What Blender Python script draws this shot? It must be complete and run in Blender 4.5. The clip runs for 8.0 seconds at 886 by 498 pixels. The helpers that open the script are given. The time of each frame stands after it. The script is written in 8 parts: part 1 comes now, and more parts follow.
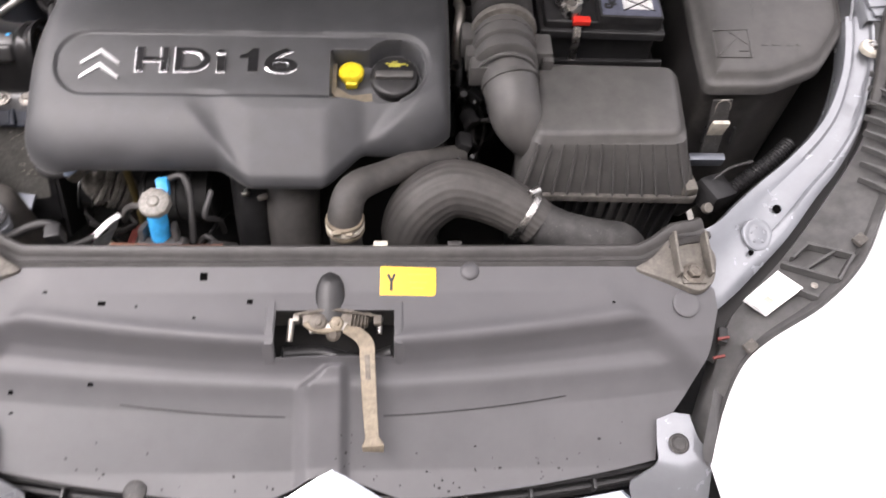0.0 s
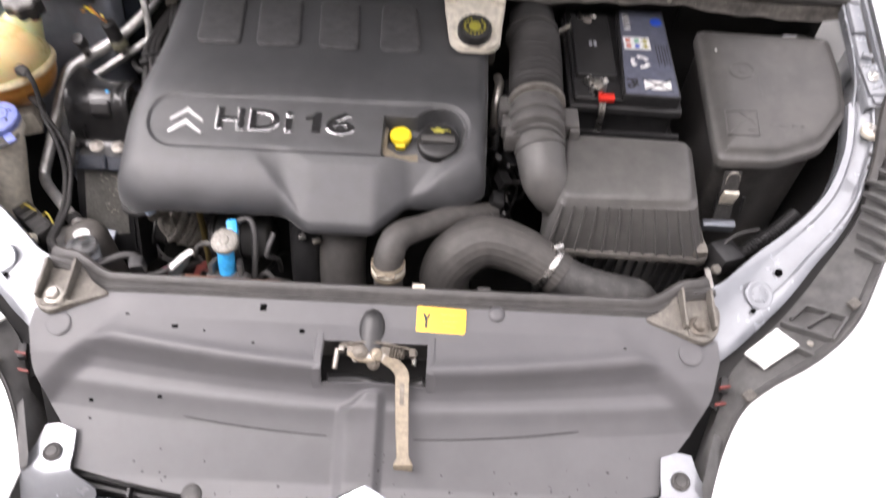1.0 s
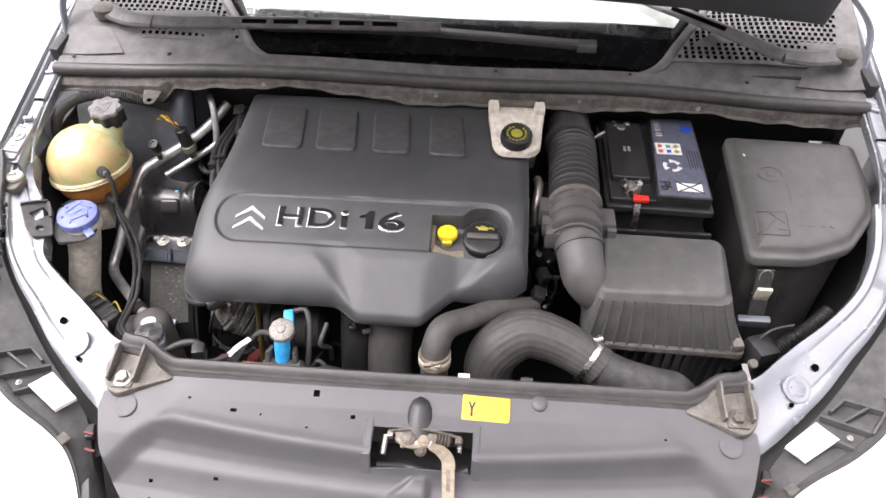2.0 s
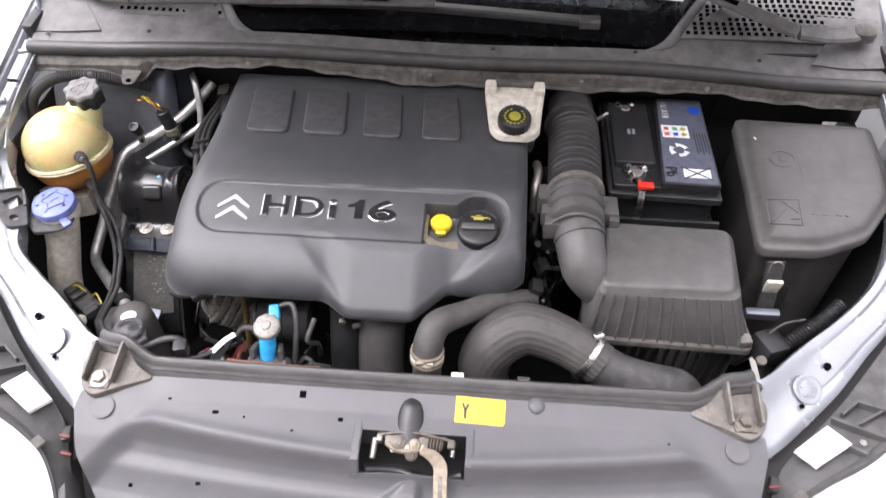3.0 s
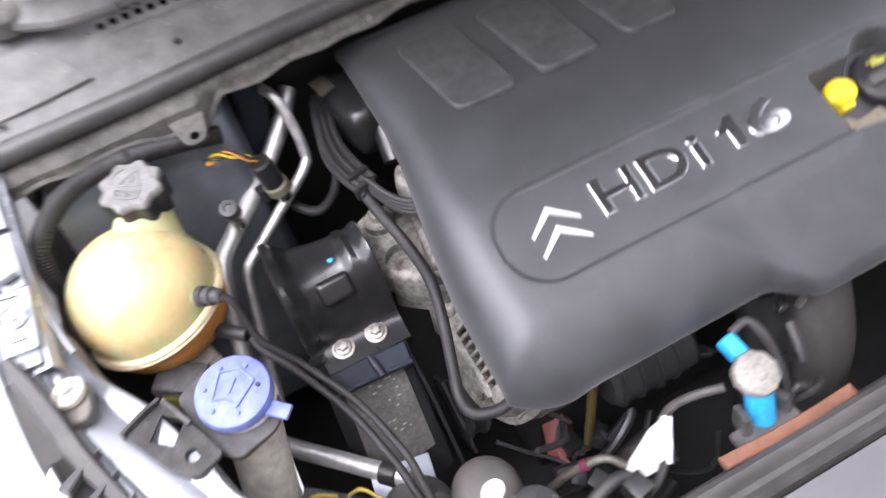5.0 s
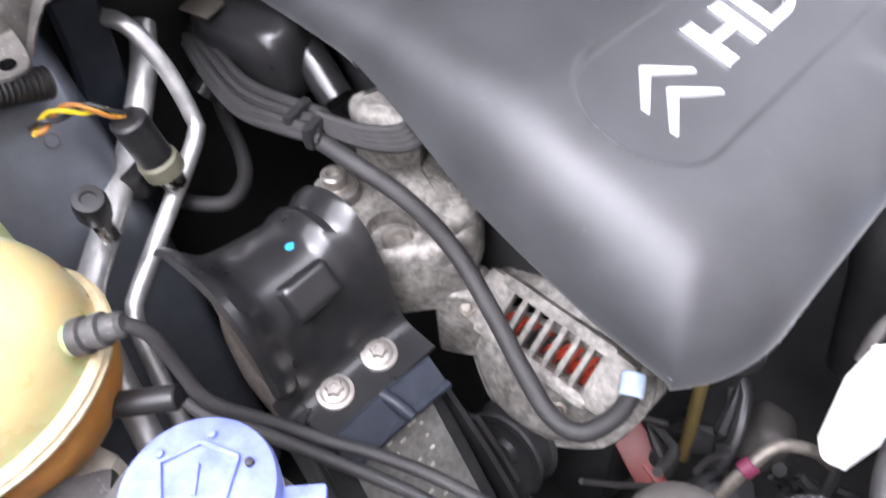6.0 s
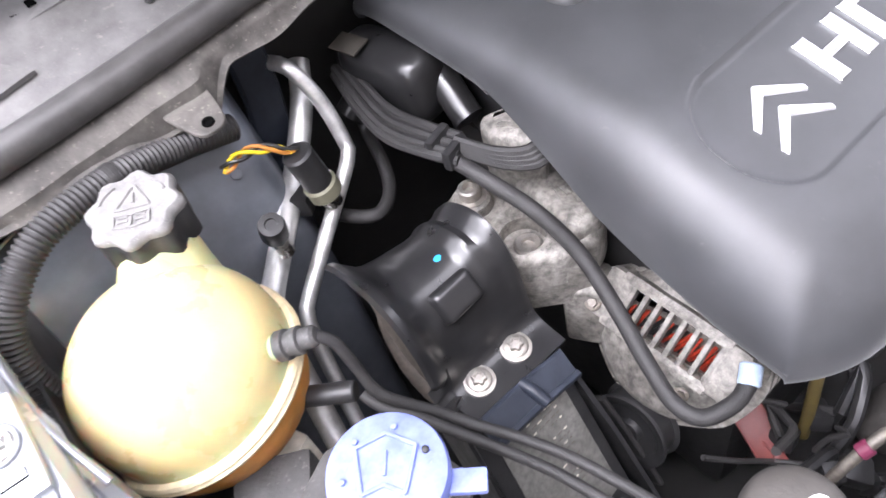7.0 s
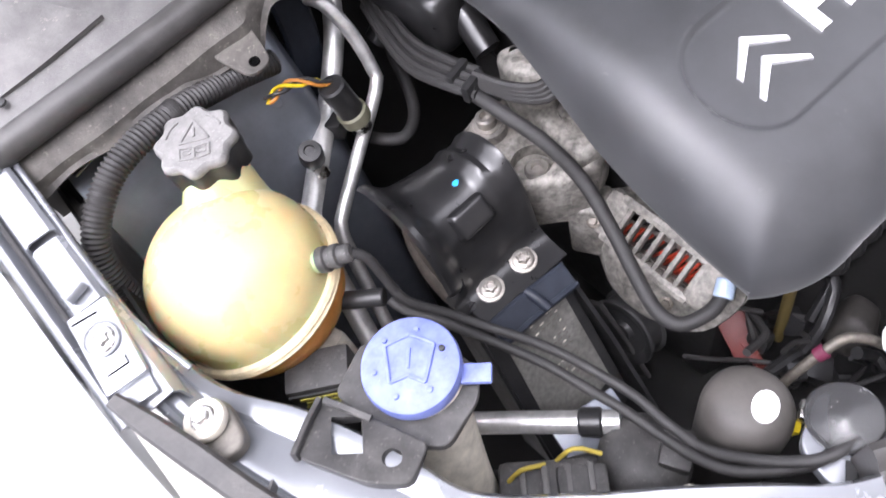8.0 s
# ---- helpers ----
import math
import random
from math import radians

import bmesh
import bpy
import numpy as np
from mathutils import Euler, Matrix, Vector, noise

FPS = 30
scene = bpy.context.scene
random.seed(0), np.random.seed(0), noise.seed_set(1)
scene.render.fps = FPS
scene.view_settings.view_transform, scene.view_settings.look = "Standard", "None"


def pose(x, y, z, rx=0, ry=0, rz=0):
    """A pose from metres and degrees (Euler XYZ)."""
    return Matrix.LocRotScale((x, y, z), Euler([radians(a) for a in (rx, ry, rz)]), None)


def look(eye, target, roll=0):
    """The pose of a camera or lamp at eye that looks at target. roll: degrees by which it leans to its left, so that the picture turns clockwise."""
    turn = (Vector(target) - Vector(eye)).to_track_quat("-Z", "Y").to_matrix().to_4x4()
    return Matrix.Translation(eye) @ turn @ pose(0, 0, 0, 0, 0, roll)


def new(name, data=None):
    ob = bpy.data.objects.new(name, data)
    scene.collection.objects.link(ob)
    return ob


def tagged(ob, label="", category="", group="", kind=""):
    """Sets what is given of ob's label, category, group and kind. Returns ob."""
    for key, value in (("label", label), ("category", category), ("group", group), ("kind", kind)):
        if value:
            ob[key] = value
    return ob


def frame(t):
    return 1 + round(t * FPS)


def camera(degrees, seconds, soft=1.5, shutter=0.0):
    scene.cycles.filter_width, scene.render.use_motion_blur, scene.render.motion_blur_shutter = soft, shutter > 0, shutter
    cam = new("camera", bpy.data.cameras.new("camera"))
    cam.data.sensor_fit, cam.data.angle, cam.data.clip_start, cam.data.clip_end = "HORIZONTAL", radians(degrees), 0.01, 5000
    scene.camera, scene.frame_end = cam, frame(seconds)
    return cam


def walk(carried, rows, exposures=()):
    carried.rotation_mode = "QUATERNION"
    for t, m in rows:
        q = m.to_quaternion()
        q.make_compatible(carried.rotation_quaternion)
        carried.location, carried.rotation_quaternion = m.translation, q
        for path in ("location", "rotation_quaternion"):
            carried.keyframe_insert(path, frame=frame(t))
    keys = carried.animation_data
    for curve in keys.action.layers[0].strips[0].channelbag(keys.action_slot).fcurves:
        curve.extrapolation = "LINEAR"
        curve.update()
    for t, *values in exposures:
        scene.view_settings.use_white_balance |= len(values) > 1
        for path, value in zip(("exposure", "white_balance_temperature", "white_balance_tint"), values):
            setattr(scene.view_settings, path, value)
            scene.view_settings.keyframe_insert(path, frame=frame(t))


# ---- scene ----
cam = camera(62.7, 8.0, shutter=0.5)
METRES, EYE, TILT, LEAN, TURN = 1.6, 1.6, -57.0, -3.1, -1.2
PATH = [
    (0, (0.086, 0.009, 1.589), (0.191, 1.093, -0.089), 4.6),
    (0.5, (0.094, -0.018, 1.622), (0.115, 1.0, -0.099), 4.5),
    (1, (0.085, -0.07, 1.68), (0.09, 1.139, 0.087), 3.0),
    (1.5, (0.068, -0.123, 1.72), (0.005, 1.262, 0.278), 1.0),
    (1.7, (0.062, -0.121, 1.727), (-0.023, 1.292, 0.314), 0.8),
    (3, (0.075, -0.048, 1.706), (-0.023, 1.292, 0.225), 0.2),
    (3.5, (0.065, 0.028, 1.695), (-0.025, 1.376, 0.221), -0.3),
    (4, (-0.03, 0.085, 1.635), (-0.165, 1.408, 0.141), 0.5),
    (4.2, (-0.107, 0.132, 1.608), (-0.277, 1.437, 0.102), -3.9),
    (4.5, (-0.302, 0.237, 1.546), (-0.464, 1.532, 0.031), -13.6),
    (4.7, (-0.418, 0.304, 1.515), (-0.386, 1.557, -0.044), -14.6),
    (5.8, (-0.637, 0.594, 1.155), (0.204, 1.498, -0.419), -4.8),
    (6, (-0.646, 0.595, 1.152), (0.249, 1.584, -0.338), -5.3),
    (6.5, (-0.647, 0.598, 1.162), (0.128, 1.722, -0.299), -11.1),
    (7, (-0.663, 0.589, 1.225), (-0.048, 1.731, -0.297), -17.7),
    (7.5, (-0.661, 0.568, 1.267), (-0.171, 1.66, -0.336), -19.6),
    (8, (-0.664, 0.557, 1.299), (-0.286, 1.579, -0.378), -23.3),
]
EXPOSURES = [(0, 1.48, 6650, 19), (0.5, 1.58, 6650, 19), (1.5, 1.76, 6600, 19), (3.5, 1.90, 6250, 19), (4.0, 2.08, 6200, 19), (4.5, 2.0, 6150, 19), (5.8, 2.2, 6100, 19), (6, 2.47, 6050, 19), (7, 2.54, 6100, 19), (8, 2.12, 6100, 19)]
walk(cam, [(t, look(eye, target, roll)) for t, eye, target, roll in PATH], EXPOSURES)

# ---- daylight: a bright overcast sky ----
world = bpy.data.worlds.new("sky")
scene.world = world
world.use_nodes = True
wn = world.node_tree.nodes
sky = wn.new("ShaderNodeTexSky")
sky.sky_type = "NISHITA"
sky.sun_disc = False
sky.sun_elevation = radians(65)
sky.sun_rotation = radians(250)
sky.dust_density = 4.0
grey = wn.new("ShaderNodeHueSaturation")
grey.inputs["Saturation"].default_value = 0.12
world.node_tree.links.new(sky.outputs["Color"], grey.inputs["Color"])
world.node_tree.links.new(grey.outputs["Color"], wn["Background"].inputs["Color"])
wn["Background"].inputs["Strength"].default_value = 0.15
sun_data = bpy.data.lights.new("sun", "SUN")
sun_data.energy = 1.2
sun_data.angle = radians(120)
sun_data.color = (1.0, 0.97, 0.93)
sun = new("sun", sun_data)
sun.matrix_world = look((-1.2, 0.5, 5.0), (0, 0.7, 0.8))

# ---- materials ----
def material(name, base, rough=0.5, metal=0.0, alt=None, grain=300.0, stain=9.0, amount=0.5, bump=0.15, coat=0.0, spread=0.12, speck=None, speck_amount=0.55, mottle=0.22, **more):
    """Two scales of colour variation, roughness variation and fine relief."""
    m = bpy.data.materials.new(name)
    m.use_nodes = True
    nt = m.node_tree
    b = nt.nodes["Principled BSDF"]
    tc = nt.nodes.new("ShaderNodeTexCoord")
    alt = alt or tuple(c * 0.6 for c in base)

    def tex(scale, detail):
        t = nt.nodes.new("ShaderNodeTexNoise")
        t.inputs["Scale"].default_value = scale
        t.inputs["Detail"].default_value = detail
        t.inputs["Roughness"].default_value = 0.6
        nt.links.new(tc.outputs["Object"], t.inputs["Vector"])
        return t

    big, fine = tex(stain, 6), tex(grain, 3)
    ramp = nt.nodes.new("ShaderNodeMapRange")
    ramp.inputs["From Min"].default_value, ramp.inputs["From Max"].default_value = 0.35, 0.7
    ramp.inputs["To Max"].default_value = amount
    nt.links.new(big.outputs["Fac"], ramp.inputs["Value"])
    mix = nt.nodes.new("ShaderNodeMix")
    mix.data_type = "RGBA"
    mix.inputs["A"].default_value, mix.inputs["B"].default_value = (*base, 1), (*alt, 1)
    nt.links.new(ramp.outputs["Result"], mix.inputs["Factor"])
    out = mix.outputs["Result"]
    # mottled film of dust and handling marks
    mid = tex(stain * 4.5, 9)
    r1 = nt.nodes.new("ShaderNodeMapRange")
    r1.inputs["From Min"].default_value, r1.inputs["From Max"].default_value = 0.33, 0.67
    r1.inputs["To Min"].default_value, r1.inputs["To Max"].default_value = 1 - mottle, 1 + mottle
    nt.links.new(mid.outputs["Fac"], r1.inputs["Value"])
    sc = nt.nodes.new("ShaderNodeVectorMath")
    sc.operation = "SCALE"
    nt.links.new(out, sc.inputs[0])
    nt.links.new(r1.outputs["Result"], sc.inputs["Scale"])
    out = sc.outputs["Vector"]
    if speck:
        sp = tex(stain * 22, 6)
        r2 = nt.nodes.new("ShaderNodeMapRange")
        r2.inputs["From Min"].default_value, r2.inputs["From Max"].default_value = speck_amount, speck_amount + 0.12
        r2.inputs["To Max"].default_value = 0.75
        nt.links.new(sp.outputs["Fac"], r2.inputs["Value"])
        m3 = nt.nodes.new("ShaderNodeMix")
        m3.data_type = "RGBA"
        m3.inputs["B"].default_value = (*speck, 1)
        nt.links.new(r2.outputs["Result"], m3.inputs["Factor"])
        nt.links.new(out, m3.inputs["A"])
        out = m3.outputs["Result"]
    nt.links.new(out, b.inputs["Base Color"])
    rr = nt.nodes.new("ShaderNodeMapRange")
    rr.inputs["To Min"].default_value, rr.inputs["To Max"].default_value = max(0.02, rough - spread * 1.6), min(1, rough + spread * 1.6)
    nt.links.new(mid.outputs["Fac"], rr.inputs["Value"])
    nt.links.new(rr.outputs["Result"], b.inputs["Roughness"])
    b.inputs["Metallic"].default_value = metal
    b.inputs["Coat Weight"].default_value = coat
    b.inputs["Coat Roughness"].default_value = 0.05
    for key, value in more.items():
        b.inputs[key.replace("_", " ")].default_value = value
    if bump:
        bp = nt.nodes.new("ShaderNodeBump")
        bp.inputs["Strength"].default_value = bump
        bp.inputs["Distance"].default_value = 0.0006
        nt.links.new(fine.outputs["Fac"], bp.inputs["Height"])
        nt.links.new(bp.outputs["Normal"], b.inputs["Normal"])
    return m


COVER = material("cover_plastic", (0.029, 0.030, 0.033), 0.52, alt=(0.038, 0.0386, 0.0415), grain=1300, stain=6, bump=0.16, mottle=0.26, speck=(0.07, 0.068, 0.066), speck_amount=0.66, spread=0.06, Specular_IOR_Level=0.9, Sheen_Weight=0.2, Sheen_Roughness=0.4)
PANEL = material("panel_plastic", (0.092, 0.091, 0.096), 0.47, alt=(0.115, 0.112, 0.117), grain=900, stain=5, bump=0.2, mottle=0.07, speck=(0.16, 0.155, 0.15), speck_amount=0.7)
BOXBLACK = material("box_plastic", (0.080, 0.078, 0.076), 0.43, alt=(0.105, 0.10, 0.095), grain=600, stain=8, amount=0.7, mottle=0.16, bump=0.35, speck=(0.15, 0.14, 0.13), speck_amount=0.68)
DUSTBLACK = material("dusty_plastic", (0.040, 0.039, 0.039), 0.55, alt=(0.085, 0.082, 0.078), grain=500, stain=14, amount=0.8, bump=0.5, mottle=0.35, speck=(0.17, 0.16, 0.15), speck_amount=0.6)
BLACK = material("black_plastic", (0.018, 0.018, 0.019), 0.36, alt=(0.034, 0.033, 0.032), grain=500, stain=14, bump=0.3, speck=(0.075, 0.07, 0.065), speck_amount=0.7)
# near-black: shade deep in the bay is put into this colour; mud specks too
BAYDARK = material("bay_shade_and_mud", (0.015, 0.0148, 0.015), 0.7, alt=(0.028, 0.0265, 0.025), grain=200, stain=20, bump=0.4)
RUBBER = material("rubber", (0.032, 0.031, 0.031), 0.5, alt=(0.055, 0.052, 0.05), grain=400, stain=15, bump=0.3, speck=(0.10, 0.095, 0.09), speck_amount=0.7)
HOSE = material("hose_rubber", (0.052, 0.049, 0.047), 0.58, alt=(0.095, 0.088, 0.08), grain=350, stain=14, bump=0.35, speck=(0.14, 0.13, 0.12), speck_amount=0.68)
SILVER = material("silver_blue_paint", (0.285, 0.298, 0.320), 0.26, metal=0.4, alt=(0.25, 0.262, 0.284), mottle=0.05, grain=2500, stain=9, bump=0.0, coat=0.6, spread=0.03)
BODY = material("pale_silver_paint", (0.50, 0.52, 0.55), 0.22, mottle=0.015, metal=0.25, alt=(0.53, 0.55, 0.58), grain=2500, stain=4, bump=0.0, coat=0.8, spread=0.02)
INNER = material("inner_wing_paint", (0.22, 0.238, 0.275), 0.42, metal=0.55, alt=(0.15, 0.165, 0.195), grain=900, stain=6, bump=0.05, coat=0.4, mottle=0.15, spread=0.08, speck=(0.34, 0.35, 0.37), speck_amount=0.74)
STEEL = material("bright_steel", (0.62, 0.61, 0.59), 0.28, metal=1.0, alt=(0.42, 0.40, 0.37), grain=700, stain=25, bump=0.12)
DULL = material("dull_steel", (0.42, 0.40, 0.37), 0.45, metal=0.85, alt=(0.27, 0.24, 0.20), grain=600, stain=25, bump=0.3)
ALU = material("aluminium_pipe", (0.72, 0.72, 0.71), 0.38, metal=0.75, alt=(0.5, 0.49, 0.47), grain=900, stain=14, bump=0.15)
CAST = material("cast_aluminium", (0.29, 0.275, 0.25), 0.6, metal=0.3, alt=(0.115, 0.106, 0.093), grain=420, stain=30, amount=0.95, bump=1.3, mottle=0.5, speck=(0.40, 0.385, 0.355), speck_amount=0.62)
CHROME = material("chrome", (0.86, 0.86, 0.87), 0.07, metal=1.0, mottle=0.03, alt=(0.8, 0.8, 0.81), grain=900, stain=20, bump=0.02, spread=0.04)
GOLDSTEEL = material("passivated_steel", (0.26, 0.222, 0.168), 0.5, metal=0.35, alt=(0.20, 0.165, 0.12), grain=500, stain=30, bump=0.25, mottle=0.25, speck=(0.34, 0.27, 0.20), speck_amount=0.66)
RUST = material("rusty_strip", (0.20, 0.085, 0.05), 0.8, alt=(0.12, 0.06, 0.04), grain=400, stain=40, bump=0.7)
TANK = material("tank_plastic", (0.66, 0.555, 0.285), 0.30, alt=(0.56, 0.455, 0.21), grain=500, stain=7, bump=0.05, mottle=0.08, coat=0.3, Subsurface_Weight=0.75, Subsurface_Scale=0.05)
TANKLOW = material("tank_fluid_plastic", (0.60, 0.27, 0.06), 0.38, alt=(0.45, 0.19, 0.05), grain=500, stain=10, bump=0.12, Subsurface_Weight=0.2, Subsurface_Scale=0.02)
BLUECAP = material("blue_cap_plastic", (0.14, 0.175, 0.44), 0.5, alt=(0.21, 0.245, 0.47), grain=400, stain=22, bump=0.3, speck=(0.38, 0.36, 0.35), speck_amount=0.66)
CREAM = material("cream_plastic", (0.66, 0.62, 0.53), 0.5, alt=(0.5, 0.46, 0.38), grain=400, stain=18, bump=0.25)
PAPER = material("white_label", (0.82, 0.82, 0.81), 0.6, alt=(0.76, 0.76, 0.75), grain=400, stain=18, bump=0.05)
YELLOW = material("yellow_plastic", (0.85, 0.66, 0.02), 0.35, alt=(0.74, 0.55, 0.03), grain=500, stain=22, bump=0.15)
YELLOWPAPER = material("yellow_label", (0.84, 0.50, 0.03), 0.5, alt=(0.76, 0.43, 0.03), mottle=0.1, grain=500, stain=22, bump=0.08)
INK = material("dark_print", (0.02, 0.02, 0.02), 0.5, bump=0)
YELLOWINK = material("yellow_print", (0.42, 0.39, 0.06), 0.5, bump=0)
REDINK = material("red_print", (0.65, 0.12, 0.06), 0.5, bump=0)
GREENINK = material("green_print", (0.10, 0.45, 0.25), 0.5, bump=0)
BLUEINK = material("blue_print", (0.02, 0.09, 0.55), 0.4, bump=0)
CYAN = material("cyan_plastic", (0.03, 0.35, 0.72), 0.4, alt=(0.03, 0.28, 0.6), grain=400, stain=30, bump=0.15)
RED = material("red_plastic", (0.75, 0.035, 0.02), 0.4, alt=(0.6, 0.03, 0.02), bump=0.1)
DARKRED = material("dark_red_plastic", (0.16, 0.03, 0.025), 0.5, alt=(0.2, 0.05, 0.04), bump=0.2)
COPPER = material("copper_winding", (0.50, 0.055, 0.025), 0.35, metal=0.3, alt=(0.10, 0.014, 0.010), grain=900, stain=60, amount=0.8, mottle=0.5, bump=0.3)
BATTLABEL = material("battery_label", (0.11, 0.118, 0.155), 0.4, alt=(0.10, 0.11, 0.16), grain=400, stain=14, bump=0.06)
COWL = material("cowl_plastic", (0.108, 0.105, 0.103), 0.5, alt=(0.155, 0.149, 0.142), grain=500, stain=8, bump=0.35, mottle=0.3, speck=(0.24, 0.22, 0.20), speck_amount=0.62)
DIRTY = material("dirty_scuttle", (0.12, 0.111, 0.10), 0.75, alt=(0.045, 0.041, 0.038), grain=300, stain=14, amount=0.8, bump=0.6, mottle=0.4, speck=(0.27, 0.245, 0.215), speck_amount=0.6)
GRIME = material("oily_grime", (0.045, 0.041, 0.037), 0.6, alt=(0.022, 0.020, 0.018), grain=300, stain=24, amount=0.8, bump=0.6, mottle=0.4, speck=(0.12, 0.11, 0.095), speck_amount=0.66)
SEAL = material("seal_rubber", (0.05, 0.048, 0.047), 0.45, alt=(0.08, 0.076, 0.072), grain=300, stain=12, bump=0.25)
# printed glass edge; on the water trough this black stands for shade
FRIT = material("glass_edge_and_trough_black", (0.004, 0.004, 0.005), 0.25, alt=(0.006, 0.006, 0.006), grain=300, stain=10, bump=0.0, Specular_IOR_Level=0.18)
SCREEN = material("windscreen_glass", (0.85, 0.9, 0.88), 0.02, alt=(0.85, 0.9, 0.88), grain=100, stain=5, bump=0.0, spread=0.01, mottle=0.0, Transmission_Weight=1.0)
STICKERGREY = material("metal_sticker", (0.23, 0.225, 0.21), 0.45, metal=0.4, alt=(0.13, 0.125, 0.112), grain=300, stain=45, bump=0.3)
LAMPGREY = material("lamp_housing", (0.070, 0.069, 0.069), 0.5, alt=(0.10, 0.098, 0.095), grain=500, stain=10, bump=0.3, mottle=0.28)
LENS = material("lamp_lens", (0.78, 0.79, 0.80), 0.1, alt=(0.74, 0.75, 0.76), grain=300, stain=4, bump=0.0, coat=1.0)
SLAB = material("concrete_paving", (0.58, 0.56, 0.52), 0.85, alt=(0.50, 0.48, 0.44), grain=120, stain=3, bump=0.5)
CLEAR = material("milky_clear_plastic", (0.12, 0.12, 0.122), 0.2, alt=(0.085, 0.085, 0.087), grain=300, stain=20, bump=0.1, Transmission_Weight=0.7)
UNDER = material("bonnet_underside", (0.075, 0.078, 0.085), 0.5, metal=0.1, mottle=0.05, alt=(0.06, 0.063, 0.07), grain=900, stain=5, bump=0.05, coat=0.2)
# for the unseen wall that cuts the sky light from the front
WALLPAINT = material("sky_blocking_wall", (0.16, 0.15, 0.14), 0.85, alt=(0.12, 0.113, 0.105), grain=60, stain=2, bump=0.5)
GALV = material("dusty_galvanised", (0.20, 0.186, 0.165), 0.6, metal=0.3, alt=(0.125, 0.115, 0.10), grain=400, stain=25, amount=0.8, bump=0.4, mottle=0.3)
BATTBLACK = material("battery_case", (0.020, 0.020, 0.021), 0.38, alt=(0.035, 0.034, 0.033), grain=400, stain=14, bump=0.2, mottle=0.25)
COVERPAD = material("cover_pad", (0.056, 0.056, 0.058), 0.5, alt=(0.042, 0.042, 0.045), grain=900, stain=14, bump=0.4, mottle=0.3)
SEAMTAN = material("tank_seam", (0.70, 0.60, 0.40), 0.4, alt=(0.55, 0.42, 0.22), grain=400, stain=20, bump=0.1)
DASH = material("dashboard", (0.42, 0.41, 0.40), 0.7, alt=(0.36, 0.352, 0.345), grain=300, stain=6, bump=0.1)
DIRTCAP = material("dusty_clear_cap", (0.26, 0.245, 0.22), 0.35, alt=(0.15, 0.14, 0.125), grain=400, stain=50, bump=0.4, mottle=0.4)
GLOSSBLACK = material("black_enamel", (0.014, 0.014, 0.015), 0.30, alt=(0.024, 0.023, 0.022), grain=700, stain=12, bump=0.08, mottle=0.2, spread=0.05, coat=0.25, speck=(0.06, 0.055, 0.05), speck_amount=0.72)
OLDBOLT = material("tarnished_steel", (0.16, 0.145, 0.125), 0.5, metal=0.5, alt=(0.14, 0.115, 0.09), grain=500, stain=45, bump=0.4, mottle=0.3)
TRIM = material("chrome_trim", (0.38, 0.41, 0.45), 0.10, metal=1.0, mottle=0.04, alt=(0.46, 0.49, 0.53), grain=900, stain=12, bump=0.0, spread=0.03)
DARKBLUE = material("dark_blue_enamel", (0.020, 0.024, 0.034), 0.42, alt=(0.014, 0.017, 0.024), grain=700, stain=18, bump=0.08, Specular_IOR_Level=0.3)
BADGE = material("chrome_letter_face", (0.60, 0.605, 0.62), 0.10, metal=1.0, mottle=0.04, alt=(0.55, 0.555, 0.57), grain=900, stain=20, bump=0.02, spread=0.05)
DULLYELLOW = material("faded_yellow_wire", (0.42, 0.33, 0.05), 0.5, alt=(0.30, 0.24, 0.05), bump=0.1)
DEEPBLACK = material("black_box_body", (0.032, 0.031, 0.031), 0.42, alt=(0.06, 0.056, 0.052), grain=500, stain=12, amount=0.7, bump=0.3, mottle=0.35, speck=(0.12, 0.11, 0.10), speck_amount=0.66)
# black without reflection: the shade inside openings, put on solid pieces
HOLESHADE = material("painted_hole_shade", (0.004, 0.004, 0.004), 0.95, bump=0, Specular_IOR_Level=0.0)
CABLE = material("braided_sleeve", (0.019, 0.0185, 0.0185), 0.6, alt=(0.034, 0.032, 0.031), grain=750, stain=18, bump=0.9, mottle=0.3)
BADGEWHITE = material("silvered_badge", (0.78, 0.78, 0.79), 0.18, metal=0.5, alt=(0.74, 0.74, 0.75), grain=900, stain=20, bump=0.0, mottle=0.03, spread=0.03)

# ---- mesh tools ----
PLACE = {}


def thing(name, label, category, base, group="", kind=""):
    """An Empty at the base of a thing, which carries its tags."""
    ob = new(name)
    ob.location = base
    ob.empty_display_size = 0.02
    PLACE[ob] = Vector(base)
    return tagged(ob, label, category, group, kind)


def part(name, bm, mat, parent=None, label="", sharp=38, mods=()):
    """Links a bmesh, built in world coordinates, as one mesh object under a thing or a part."""
    bmesh.ops.recalc_face_normals(bm, faces=bm.faces)
    lo = [min(v.co[i] for v in bm.verts) for i in range(3)]
    hi = [max(v.co[i] for v in bm.verts) for i in range(3)]
    c = Vector([(a + b) / 2 for a, b in zip(lo, hi)])
    bmesh.ops.translate(bm, verts=bm.verts, vec=-c)
    me = bpy.data.meshes.new(name)
    for f in bm.faces:
        f.smooth = len(f.verts) < 8
    bm.to_mesh(me)
    bm.free()
    me.set_sharp_from_angle(angle=radians(sharp))
    me.materials.append(mat)
    ob = new(name, me)
    PLACE[ob] = c
    if parent:
        ob.parent = parent
        ob.location = c - PLACE[parent]
    else:
        ob.location = c
    if label:
        ob["label"] = label
    return ob


def whole(name, bm, mat, label, category, group="", kind="", sharp=38):
    return tagged(part(name, bm, mat, None, sharp=sharp), label, category, group, kind)


